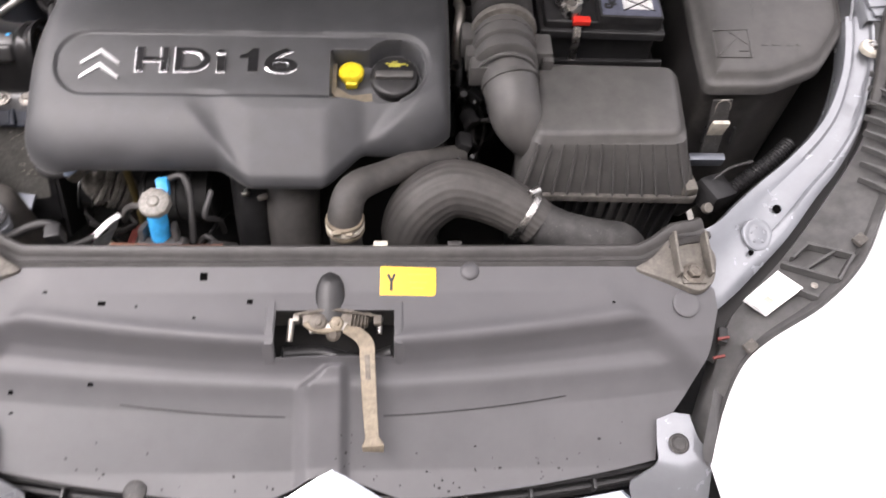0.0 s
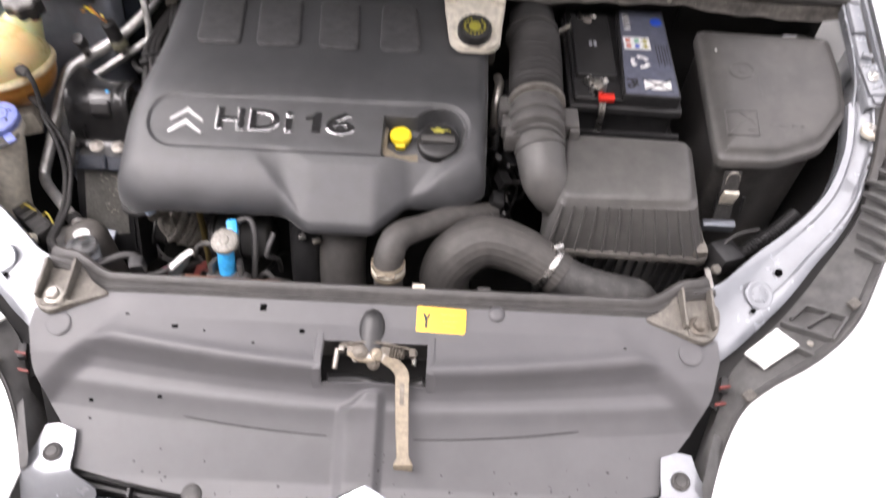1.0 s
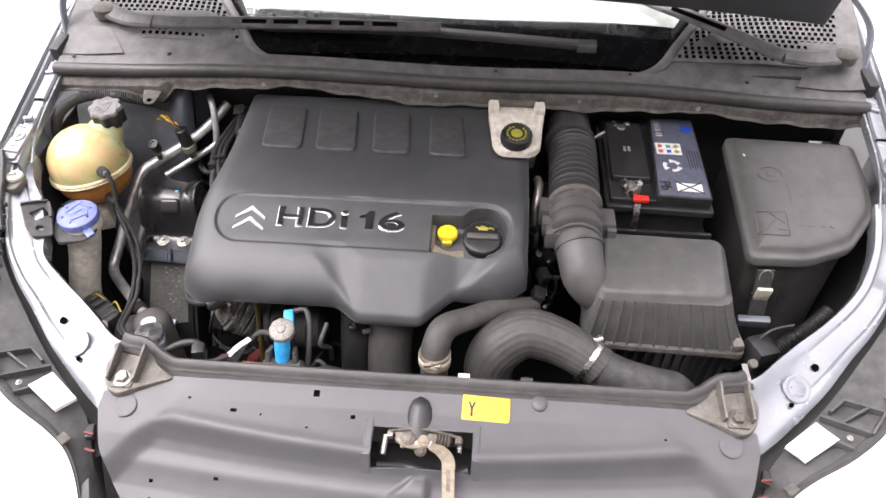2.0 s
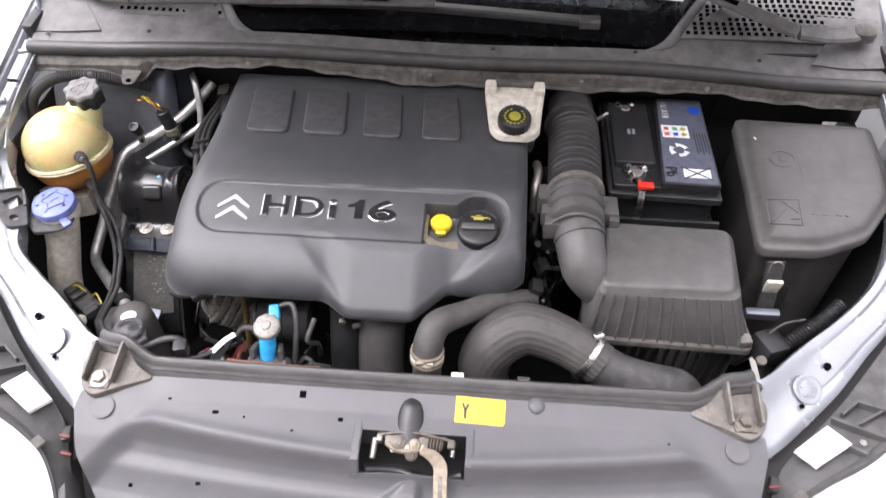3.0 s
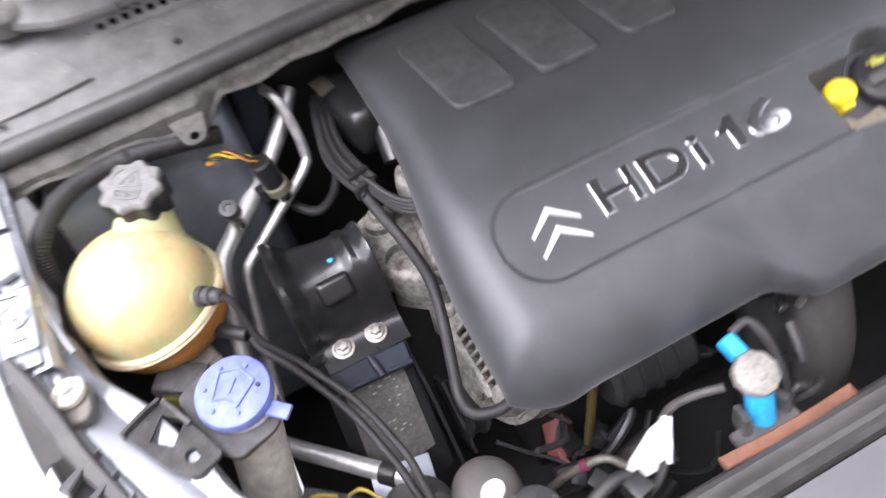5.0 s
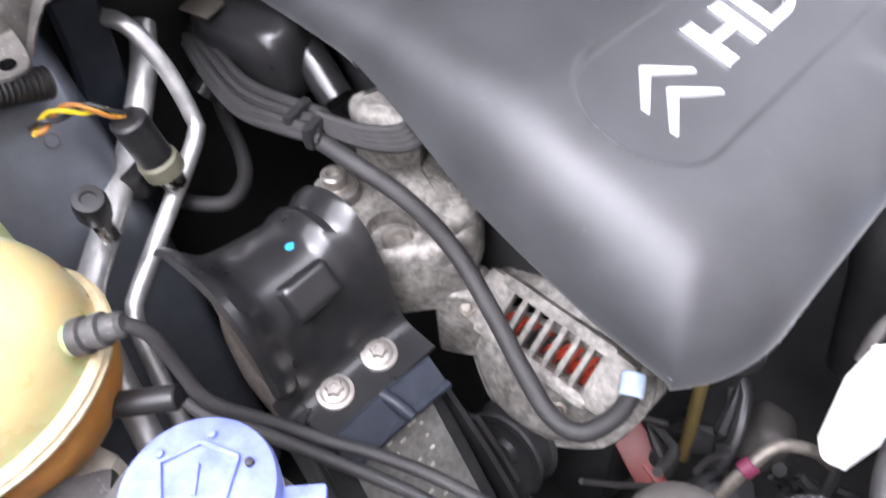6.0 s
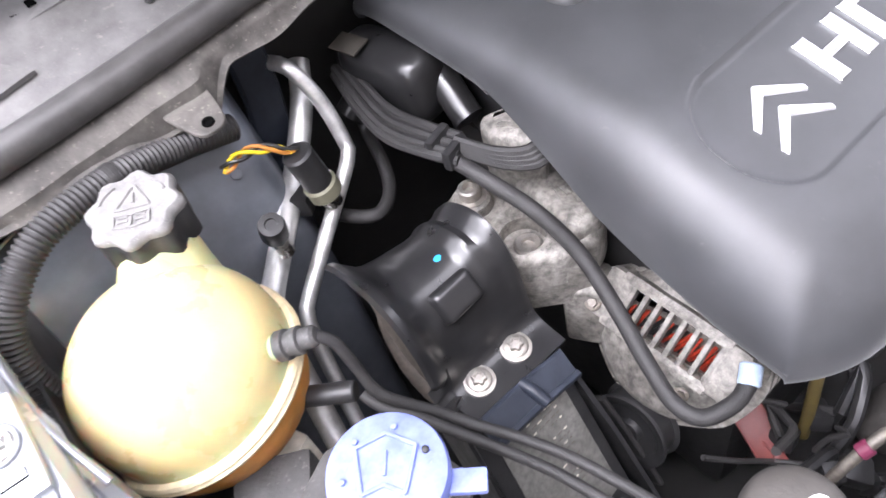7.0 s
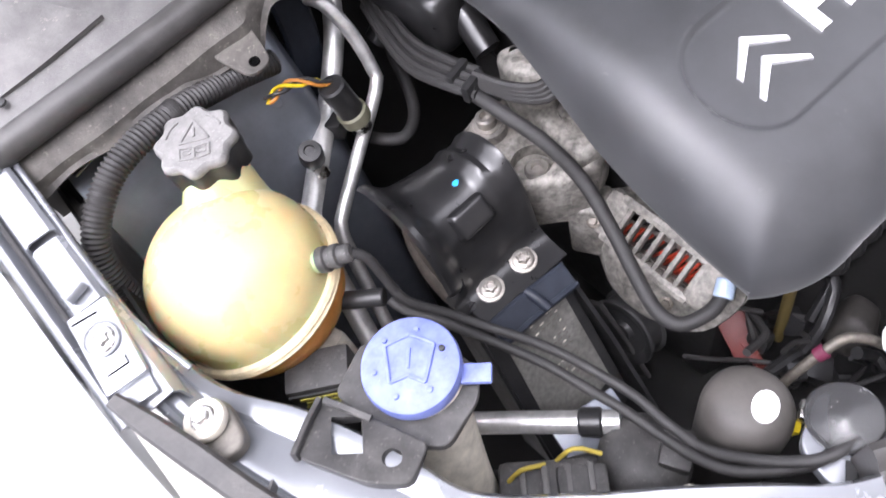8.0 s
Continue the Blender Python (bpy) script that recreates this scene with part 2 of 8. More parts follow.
def smooth_path(pts, step=0.006):
    """Catmull-Rom through the points, resampled at even steps."""
    p = [Vector(q) for q in pts]
    p = [p[0] * 2 - p[1]] + p + [p[-1] * 2 - p[-2]]
    out, src = [], []
    for i in range(1, len(p) - 2):
        a, b, c, d = p[i - 1], p[i], p[i + 1], p[i + 2]
        n = max(2, int((c - b).length / step))
        for k in range(n):
            t = k / n
            out.append(0.5 * (2 * b + (c - a) * t + (2 * a - 5 * b + 4 * c - d) * t * t + (3 * b - a - 3 * c + d) * t ** 3))
            src.append(i - 1 + t)
    out.append(p[-2])
    src.append(len(p) - 3.0)
    return out, src


def skin(bm, rings, close=True, caps=True):
    """Faces between rings of equally many points."""
    rows = [[bm.verts.new(q) for q in r] for r in rings]
    n = len(rows[0])
    for a, b in zip(rows, rows[1:]):
        for i in range(n if close else n - 1):
            j = (i + 1) % n
            bm.faces.new((a[i], a[j], b[j], b[i]))
    if caps and close:
        bm.faces.new(rows[0][::-1])
        bm.faces.new(rows[-1])
    return rows


def tube(pts, r, n=14, step=0.006, rib=0.0, pitch=0.008, flat=1.0, bm=None, flute=0.0, flutes=0):
    """A round tube along a smooth path; r is one radius or one for each point; rib makes it corrugated, flute grooved lengthwise."""
    bm = bm or bmesh.new()
    if rib:
        step = pitch / 8
    path, src = smooth_path(pts, step)
    rings, up, run = [], None, 0.0
    for i, q in enumerate(path):
        d = (path[min(i + 1, len(path) - 1)] - path[max(i - 1, 0)]).normalized()
        if up is None:
            up = d.orthogonal().normalized()
        up = (up - d * up.dot(d)).normalized()
        side = d.cross(up)
        if isinstance(r, (list, tuple)):
            k = min(int(src[i]), len(r) - 2)
            rad = r[k] + (r[k + 1] - r[k]) * (src[i] - k)
        else:
            rad = r
        if i:
            run += (q - path[i - 1]).length
        if rib:
            rad += rib * math.cos(2 * math.pi * run / pitch)
        ring = []
        for k in range(n):
            a = 2 * math.pi * k / n
            rr = rad + (flute * math.cos(flutes * a) if flutes else 0)
            ring.append(q + up * (rr * math.cos(a)) + side * (rr * flat * math.sin(a)))
        rings.append(ring)
    skin(bm, rings)
    return bm


def box(c, s, rot=(0, 0, 0), bevel=0.002, seg=2, bm=None, taper=1.0):
    """A bevelled block of the size s, centred at c; taper scales its top."""
    b = bmesh.new()
    bmesh.ops.create_cube(b, size=1)
    for v in b.verts:
        k = taper if v.co.z > 0 else 1
        v.co = Vector((v.co.x * s[0] * k, v.co.y * s[1] * k, v.co.z * s[2]))
    if bevel:
        bmesh.ops.bevel(b, geom=b.edges[:], offset=bevel, segments=seg, profile=0.6, affect="EDGES")
    bmesh.ops.transform(b, matrix=pose(*c, *rot), verts=b.verts)
    return joined(bm, b)


def joined(bm, b):
    if bm is None:
        return b
    me = bpy.data.meshes.new("tmp")
    b.to_mesh(me)
    b.free()
    bm.from_mesh(me)
    bpy.data.meshes.remove(me)
    return bm


def lathe(profile, m=None, n=28, bm=None, wave=0.0, waves=0, sx=1.0, sy=1.0):
    """A turned body from (radius, height) pairs; wave scallops its outline."""
    b = bmesh.new()
    rings = []
    for r, z in profile:
        rings.append([Vector(((r + (wave * math.cos(waves * 2 * math.pi * k / n) if r > 0.01 else 0)) * math.cos(2 * math.pi * k / n) * sx,
                              (r + (wave * math.cos(waves * 2 * math.pi * k / n) if r > 0.01 else 0)) * math.sin(2 * math.pi * k / n) * sy, z)) for k in range(n)])
    skin(b, rings)
    if m is not None:
        bmesh.ops.transform(b, matrix=m, verts=b.verts)
    return joined(bm, b)


def aim(p, d, spin=0):
    """A pose at p whose z points along d."""
    return Matrix.Translation(p) @ Vector(d).to_track_quat("Z", "Y").to_matrix().to_4x4() @ pose(0, 0, 0, 0, 0, spin)


def rod(a, b, r, n=16, bevel=0.15, bm=None, r2=None):
    a, b = Vector(a), Vector(b)
    h, r2 = (b - a).length, r if r2 is None else r2
    e = bevel * min(r, r2)
    return lathe([(r - e, 0), (r, e), (r2, h - e), (r2 - e, h)], aim(a, b - a), n, bm)


def rounded(poly, r, seg=5):
    """A 2D polygon with its corners rounded."""
    out, n = [], len(poly)
    for i in range(n):
        p, a, b = Vector(poly[i]), Vector(poly[i - 1]), Vector(poly[(i + 1) % n])
        da, db = a - p, b - p
        k = min(r, da.length * 0.45, db.length * 0.45)
        s, e = p + da.normalized() * k, p + db.normalized() * k
        for j in range(seg + 1):
            t = j / seg
            out.append(s * (1 - t) ** 2 + p * 2 * t * (1 - t) + e * t * t)
    return out


def inset(poly, d):
    """A 2D polygon moved inwards by d."""
    n, out = len(poly), []
    area = sum(poly[i - 1][0] * poly[i][1] - poly[i][0] * poly[i - 1][1] for i in range(n))
    s = 1 if area > 0 else -1
    for i in range(n):
        a, p, b = Vector(poly[i - 1]), Vector(poly[i]), Vector(poly[(i + 1) % n])
        t = ((p - a).normalized() + (b - p).normalized())
        t = t.normalized() if t.length > 1e-9 else (b - a).normalized()
        out.append(p + Vector((-t.y, t.x)) * d * s)
    return out


def slab(poly, z0, z1, edge=0.003, m=None, bm=None, zf=None, low_inset=0.0):
    """A plate with a rounded upper edge over a 2D outline; zf(x, y) may add to the top's height."""
    zf = zf or (lambda x, y: 0.0)
    b = bmesh.new()
    rings = [[Vector((p[0], p[1], z0)) for p in inset(poly, low_inset)]]
    for k in range(5):
        a = k / 4 * math.pi / 2
        rings.append([Vector((p[0], p[1], z1 + zf(p[0], p[1]) - edge + edge * math.sin(a))) for p in inset(poly, edge * (1 - math.cos(a)))])
    skin(b, rings)
    if m is not None:
        bmesh.ops.transform(b, matrix=m, verts=b.verts)
    return joined(bm, b)


def sheet(nx, ny, f, thick=0.003, skip=None):
    """A grid of points f(u, v), given thickness downwards."""
    b = bmesh.new()
    g = [[b.verts.new(f(i / nx, j / ny)) for j in range(ny + 1)] for i in range(nx + 1)]
    for i in range(nx):
        for j in range(ny):
            if skip and skip(i, j):
                continue
            b.faces.new((g[i][j], g[i + 1][j], g[i + 1][j + 1], g[i][j + 1]))
    bmesh.ops.delete(b, geom=[v for v in b.verts if not v.link_faces], context="VERTS")
    if thick:
        b.normal_update()
        bmesh.ops.recalc_face_normals(b, faces=b.faces)
        up = sum(f.normal.z for f in b.faces)
        if up < 0:
            bmesh.ops.reverse_faces(b, faces=b.faces)
        bmesh.ops.solidify(b, geom=b.faces[:], thickness=thick)
    return b


def strip(pts, width, thick, up=(0, 0, 1), bm=None, bevel=0.0, step=0.004):
    """A flat band swept along a smooth path, lying across the direction up."""
    bm = bm or bmesh.new()
    path, src = smooth_path(pts, step)
    rings, up = [], Vector(up)
    for i, q in enumerate(path):
        d = (path[min(i + 1, len(path) - 1)] - path[max(i - 1, 0)]).normalized()
        side = d.cross(up).normalized()
        nrm = side.cross(d).normalized()
        if isinstance(width, (list, tuple)):
            k = min(int(src[i]), len(width) - 2)
            w = width[k] + (width[k + 1] - width[k]) * (src[i] - k)
        else:
            w = width
        w, t = w / 2, thick / 2
        e = min(thick * 0.3, w * 0.3)
        rings.append([q + side * x + nrm * z for x, z in ((-w, -t + e), (-w + e, -t), (w - e, -t), (w, -t + e), (w, t - e), (w - e, t), (-w + e, t), (-w, t - e))])
    skin(bm, rings)
    return bm


def lerp_table(rows, x):
    """Smooth value from (x, value) rows."""
    if x <= rows[0][0]:
        return rows[0][1]
    for (a, p), (b, q) in zip(rows, rows[1:]):
        if x <= b:
            t = (x - a) / (b - a)
            return p + (q - p) * t
    return rows[-1][1]


def soft_table(rows, x, w):
    """The same, with the bends of the table rounded over a width."""
    return sum(lerp_table(rows, x + w * k / 4) for k in range(-4, 5)) / 9


def step01(a, b, x):
    t = min(1.0, max(0.0, (x - a) / (b - a)))
    return t * t * (3 - 2 * t)


def writing(text, size, m, depth, offset=0.0, widen=1.0, bevel=0.0, width=0.0):
    """Letters of the built-in font as a bmesh."""
    cu = bpy.data.curves.new("letters", "FONT")
    cu.body, cu.size, cu.extrude, cu.offset, cu.bevel_depth = text, size, depth, offset, bevel
    cu.bevel_resolution = 1
    ob = bpy.data.objects.new("letters", cu)
    scene.collection.objects.link(ob)
    me = bpy.data.meshes.new_from_object(ob.evaluated_get(bpy.context.evaluated_depsgraph_get()))
    b = bmesh.new()
    b.from_mesh(me)
    bpy.data.objects.remove(ob)
    bpy.data.meshes.remove(me)
    if width:
        xs = [v.co.x for v in b.verts]
        widen = width / (max(xs) - min(xs))
        bmesh.ops.translate(b, verts=b.verts, vec=(-min(xs), 0, 0))
    bmesh.ops.transform(b, matrix=m @ Matrix.Diagonal((widen, 1, 1, 1)), verts=b.verts)
    return b


def bolt(name, p, d, r, parent=None, mat=None, socket=True, label=""):
    """A flanged hexagon screw with its washer face."""
    m = aim(p, d)
    b = lathe([(r * 1.5, 0), (r * 1.5, r * 0.25), (r * 1.35, r * 0.35), (r, r * 0.4)], m, 20)
    lathe([(r * 0.98, r * 0.3), (r, r * 0.4), (r, r * 1.0), (r * 0.85, r * 1.15)], m, 6, b)
    if socket:
        lathe([(r * 0.55, r * 1.1), (r * 0.55, r * 1.25), (r * 0.4, r * 1.25), (r * 0.35, r * 0.95)], m, 12, b)
    return part(name, b, mat or DULL, parent, label)

def cut(ob, bm):
    """Takes a bmesh, given in world coordinates, out of a mesh object."""
    bmesh.ops.recalc_face_normals(bm, faces=bm.faces)
    bmesh.ops.translate(bm, verts=bm.verts, vec=-PLACE[ob])
    me = bpy.data.meshes.new("cutter")
    bm.to_mesh(me)
    bm.free()
    tool = bpy.data.objects.new("cutter", me)
    body = bpy.data.objects.new("body", ob.data)
    for o in (tool, body):
        scene.collection.objects.link(o)
    mod = body.modifiers.new("cut", "BOOLEAN")
    mod.operation, mod.solver, mod.object = "DIFFERENCE", "EXACT", tool
    made = bpy.data.meshes.new_from_object(body.evaluated_get(bpy.context.evaluated_depsgraph_get()))
    name = ob.data.name
    for o in (tool, body):
        bpy.data.objects.remove(o)
    bpy.data.meshes.remove(me)
    made.set_sharp_from_angle(angle=radians(38))
    ob.data, made.name = made, name
    return ob


def star_screw(name, p, d, r, parent, mat=None, label=""):
    """A flanged screw with a six-lobed head and a conical washer."""
    m = aim(p, d, 12)
    b = lathe([(r * 1.55, 0), (r * 1.55, r * 0.18), (r * 1.35, r * 0.36), (r * 0.95, r * 0.42)], m, 28)
    n, rings = 36, []
    for k, h in ((1.0, 0.3), (1.0, 0.85), (0.9, 1.0), (0.62, 1.02), (0.5, 0.8)):
        rings.append([m @ Vector((r * k * (0.86 + 0.14 * math.cos(6 * a)) * math.cos(a), r * k * (0.86 + 0.14 * math.cos(6 * a)) * math.sin(a), r * h)) for a in [2 * math.pi * i / n for i in range(n)]])
    skin(b, rings)
    return part(name, b, mat or STEEL, parent, label)


# ---- ground ----
gb = bmesh.new()
bmesh.ops.create_grid(gb, x_segments=1, y_segments=1, size=400)
bmesh.ops.translate(gb, verts=gb.verts, vec=(0, 0, -0.012))
ground = whole("ground", gb, SLAB, "pale paved yard under the car", "ground", kind="structure")


# added out of view: holds front sky light off the bay
blocking_wall = whole("wall_south", box((0, -2.2, 2.5), (9.0, 0.25, 5.0), bevel=0.01), WALLPAINT, "unseen plain grey wall added before the car to block sky light", "wall", kind="structure")

# ---- car body ----
car = thing("car", "silver hatchback front end with its bonnet open", "car", (0, 0.9, 0.0))


def mirrored(pts, side):
    return [(p[0] * side, *p[1:]) for p in pts]


def ribbon(rows, thick=0.002, per=6):
    """A bent sheet: each row is a cross-section of points, the rows follow one another smoothly."""
    cols = []
    for k in range(len(rows[0])):
        p = [Vector(r[k]) for r in rows]
        p = [p[0] * 2 - p[1]] + p + [p[-1] * 2 - p[-2]]
        line = []
        for i in range(1, len(p) - 2):
            a, b, c, d = p[i - 1], p[i], p[i + 1], p[i + 2]
            for j in range(per):
                t = j / per
                line.append(0.5 * (2 * b + (c - a) * t + (2 * a - 5 * b + 4 * c - d) * t * t + (3 * b - a - 3 * c + d) * t ** 3))
        line.append(p[-2])
        cols.append(line)
    b = bmesh.new()
    g = [[b.verts.new(q) for q in line] for line in cols]
    for i in range(len(g) - 1):
        for j in range(len(g[0]) - 1):
            b.faces.new((g[i][j], g[i + 1][j], g[i + 1][j + 1], g[i][j + 1]))
    if thick:
        bmesh.ops.recalc_face_normals(b, faces=b.faces)
        if sum(f.normal.z for f in b.faces) < 0:
            bmesh.ops.reverse_faces(b, faces=b.faces)
        bmesh.ops.solidify(b, geom=b.faces[:], thickness=thick)
    return b


# engine bay tub: firewall, floor and inner wings, near-black to carry the bay's shade
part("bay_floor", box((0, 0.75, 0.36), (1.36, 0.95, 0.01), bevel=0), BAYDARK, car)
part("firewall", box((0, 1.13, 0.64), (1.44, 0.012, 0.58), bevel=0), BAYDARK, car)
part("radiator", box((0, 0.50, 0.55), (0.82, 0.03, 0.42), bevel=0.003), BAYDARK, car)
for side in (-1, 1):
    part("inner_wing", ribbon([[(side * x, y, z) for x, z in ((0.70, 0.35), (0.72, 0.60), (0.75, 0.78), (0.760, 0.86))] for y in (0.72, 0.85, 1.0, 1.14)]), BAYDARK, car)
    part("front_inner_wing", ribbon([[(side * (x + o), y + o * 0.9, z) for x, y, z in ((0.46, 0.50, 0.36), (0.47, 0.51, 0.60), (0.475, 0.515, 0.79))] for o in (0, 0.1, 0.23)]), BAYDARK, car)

# painted wing flanges that carry the lamps
for side in (-1, 1):
    rows = [
        [(0.436, 0.474, 0.806), (0.438, 0.500, 0.812), (0.440, 0.520, 0.816), (0.440, 0.523, 0.808)],
        [(0.474, 0.438, 0.780), (0.470, 0.485, 0.803), (0.466, 0.530, 0.818), (0.465, 0.534, 0.810)],
        [(0.504, 0.452, 0.783), (0.505, 0.502, 0.803), (0.496, 0.545, 0.820), (0.495, 0.549, 0.812)],
        [(0.548, 0.490, 0.789), (0.545, 0.535, 0.812), (0.527, 0.572, 0.823), (0.525, 0.576, 0.815)],
        [(0.596, 0.534, 0.804), (0.588, 0.572, 0.822), (0.567, 0.606, 0.826), (0.565, 0.610, 0.818)],
        [(0.644, 0.588, 0.820), (0.634, 0.616, 0.833), (0.614, 0.642, 0.832), (0.612, 0.646, 0.824)],
        [(0.684, 0.630, 0.833), (0.678, 0.656, 0.843), (0.662, 0.686, 0.840), (0.660, 0.690, 0.832)],
        [(0.724, 0.686, 0.850), (0.716, 0.704, 0.857), (0.694, 0.726, 0.848), (0.692, 0.730, 0.840)],
        [(0.754, 0.754, 0.871), (0.744, 0.768, 0.872), (0.722, 0.780, 0.862), (0.720, 0.784, 0.854)],
        [(0.770, 0.805, 0.886), (0.758, 0.812, 0.885), (0.734, 0.822, 0.875), (0.732, 0.824, 0.867)],
        [(0.780, 0.866, 0.905), (0.766, 0.868, 0.903), (0.743, 0.870, 0.890), (0.741, 0.870, 0.882)],
    ]
    if side < 0:
        # the flange widens a little round the coolant tank
        for k, (x, y) in ((7, (0.680, 0.733)), (8, (0.709, 0.795)), (9, (0.741, 0.842)), (10, (0.7545, 0.888))):
            z = rows[k][2][2]
            rows[k][2:] = [(x, y, z), (x - 0.002, y + 0.003, z - 0.008)]
    section = []
    for o, c, i, l in [[Vector(p) for p in r] for r in rows]:
        up = Vector((0, 0, 1))
        section.append([o - up * 0.014, o, o.lerp(c, 0.22) + up * 0.0035, o.lerp(c, 0.45) + up * 0.0028, o.lerp(c, 0.62) - up * 0.0015, c - up * 0.001, c.lerp(i, 0.55) - up * 0.0015, c.lerp(i, 0.66) + up * 0.002, i + up * 0.0035, l + up * 0.001, l - up * 0.018])
    fl = part("wing_flange", ribbon([[(side * p.x, p.y, p.z) for p in r] for r in section], 0.0025), SILVER, car, "light blue-silver painted steel flange with a pressed boss")
    part("pressed_boss", lathe([(0.022, -0.003), (0.0215, 0.0004), (0.019, 0.0012), (0.0165, 0.0005), (0.012, 0.0003), (0.010, 0.0009), (0.003, 0.0010)], aim((side * 0.551, 0.533, 0.8125), (side * 0.17, -0.42, 0.89)), 30), SILVER, fl)
    for a in (0, 72, 144, 216, 288):
        part("boss_dimple", lathe([(0.0026, 0), (0.0024, 0.0008), (0.001, 0.0012)], aim((side * 0.551, 0.533, 0.8130), (side * 0.17, -0.42, 0.89)) @ pose(0.0105 * math.cos(radians(a)), 0.0105 * math.sin(radians(a)), 0), 10), SILVER, fl)
    # drilled openings as solid black rings, their shade in the colour
    for hx, hy, hz, r in ((0.583, 0.568, 0.8215, 0.0055), (0.539, 0.510, 0.8040, 0.0033)):
        part("hole", lathe([(r * 1.1, 0), (r, 0.0022), (r * 0.8, 0.0024), (r * 0.7, 0.0008)], aim((side * hx, hy, hz), (side * 0.17, -0.40, 0.9)), 16), HOLESHADE, fl, "black ring for the shade in a drilled hole")
    # upper rail along the wing, behind the lamp
    rail = [[(side * x, y, z) for x, z in ((0.757, zz - 0.020), (0.757, zz - 0.006), (0.761, zz), (0.782, zz - 0.001), (0.786, zz - 0.008), (0.791, zz - 0.008), (0.795, zz + 0.002), (0.800, zz + 0.002))]
            for y, zz in ((0.845, 0.908), (0.93, 0.928), (1.03, 0.952), (1.13, 0.978), (1.30, 1.02))]
    ra = part("wing_rail", ribbon(rail, 0.002), SILVER, car, "blue-silver inner wing rail with clips")
    def rail_at(y):
        return lerp_table(((0.845, 0.908), (0.93, 0.928), (1.03, 0.952), (1.13, 0.978), (1.30, 1.02)), y)
    # stepped overlap plates with rounded edges and swaged dimples
    for y0, y1, lift in ((0.925, 0.982, 0.004), (0.985, 1.075, 0.008)):
        lap = [[(side * x, y, rail_at(y) + z + lift) for x, z in ((0.7585, -0.012), (0.7590, -0.003), (0.7620, 0.0), (0.7780, 0.0005), (0.7820, -0.002), (0.7835, -0.010))] for y in (y0, (y0 + y1) / 2, y1)]
        part("overlap_plate", ribbon(lap, 0.0018, 4), SILVER, ra)
    for y in (0.938, 1.050, 1.105):
        part("swage", tube([(side * 0.7645, y, rail_at(y) + 0.0085), (side * 0.779, y - 0.004, rail_at(y) + 0.0080)], 0.0052, 14, flat=0.9), SILVER, ra)
    part("drain_lip", tube([(side * x, y, z) for x, y, z in ((0.748, 0.862, 0.892), (0.757, 0.905, 0.910), (0.758, 0.955, 0.930), (0.756, 1.03, 0.952), (0.756, 1.10, 0.970))], 0.0026, 10), SILVER, ra)
    zc = rail_at(0.895) + 0.002
    tilt = pose(side * 0.776, 0.895, zc, 13, 0, side * 6)
    b = box((0, 0, 0), (0.030, 0.062, 0.008), bevel=0.0028)
    bmesh.ops.transform(b, matrix=tilt, verts=b.verts)
    clip = part("clip_plate", b, SILVER, ra, "pressed steel clip plate with a round star screw")
    b = lathe([(0.0122, 0.0035), (0.0122, 0.006), (0.0112, 0.0066), (0.0108, 0.0052)], tilt @ pose(0, 0.004, 0), 32)
    part("clip_ring", b, SILVER, clip)
    star_screw("clip_screw", tilt @ Vector((0, 0.004, 0.004)), (0, -0.22, 1), 0.0062, clip, STEEL)
    # slots laid on as black bars that stand for shade
    for dx, dy, w, ln, rz in ((-0.004, 0.024, 0.018, 0.0012, -4), (0.0, -0.0195, 0.016, 0.0012, 0), (0.0075, -0.0165, 0.0012, 0.006, 0)):
        b = box((0, 0, 0), (w, ln, 0.0016), bevel=0.0004, seg=1)
        bmesh.ops.transform(b, matrix=tilt @ pose(dx, dy, 0.0038, 0, 0, rz), verts=b.verts)
        part("clip_slot", b, HOLESHADE, clip)
    b = box((0, 0, 0), (0.024, 0.018, 0.004), bevel=0.0015)
    bmesh.ops.transform(b, matrix=tilt @ pose(0.002, -0.037, -0.001, -8, 0, 0), verts=b.verts)
    part("clip_tab", b, SILVER, clip)
    part("lamp_seal", strip([(side * 0.790, 0.858, 0.922), (side * 0.782, 0.832, 0.912), (side * 0.772, 0.800, 0.902), (side * 0.757, 0.752, 0.888), (side * 0.738, 0.708, 0.872)], [0.010, 0.016, 0.018, 0.017, 0.012], 0.010), DEEPBLACK, car, "grey rubber lip between lamp and wing")
    part("wing_seal", tube([(side * 0.789, y, z) for y, z in ((0.85, 0.905), (1.0, 0.940), (1.15, 0.977), (1.32, 1.020))], 0.0022, 8), RUBBER, ra)
    # outer wing skin
    skin_rows = [[(side * (x + dx), y, z + dz) for x, z in ((0.800, 0.0), (0.812, 0.004), (0.845, -0.02), (0.868, -0.07), (0.884, -0.18), (0.886, -0.34))]
                 for y, dz, dx in ((0.72, 0.876, -0.018), (0.76, 0.892, -0.010), (0.80, 0.905, -0.004), (0.86, 0.922, 0.0), (1.0, 0.955, 0.002), (1.2, 1.0, 0.003), (1.5, 1.04, 0.003))]
    part("wing_skin", ribbon(skin_rows, 0.002), BODY, car, "pale silver painted front wing")

    # dark joint between the flange and the lamp, and the end of the plenum
    joint = [(0.47, 0.40, 0.735), (0.50, 0.44, 0.755), (0.53, 0.465, 0.765), (0.59, 0.522, 0.78), (0.65, 0.588, 0.80), (0.725, 0.685, 0.832), (0.765, 0.785, 0.862)]
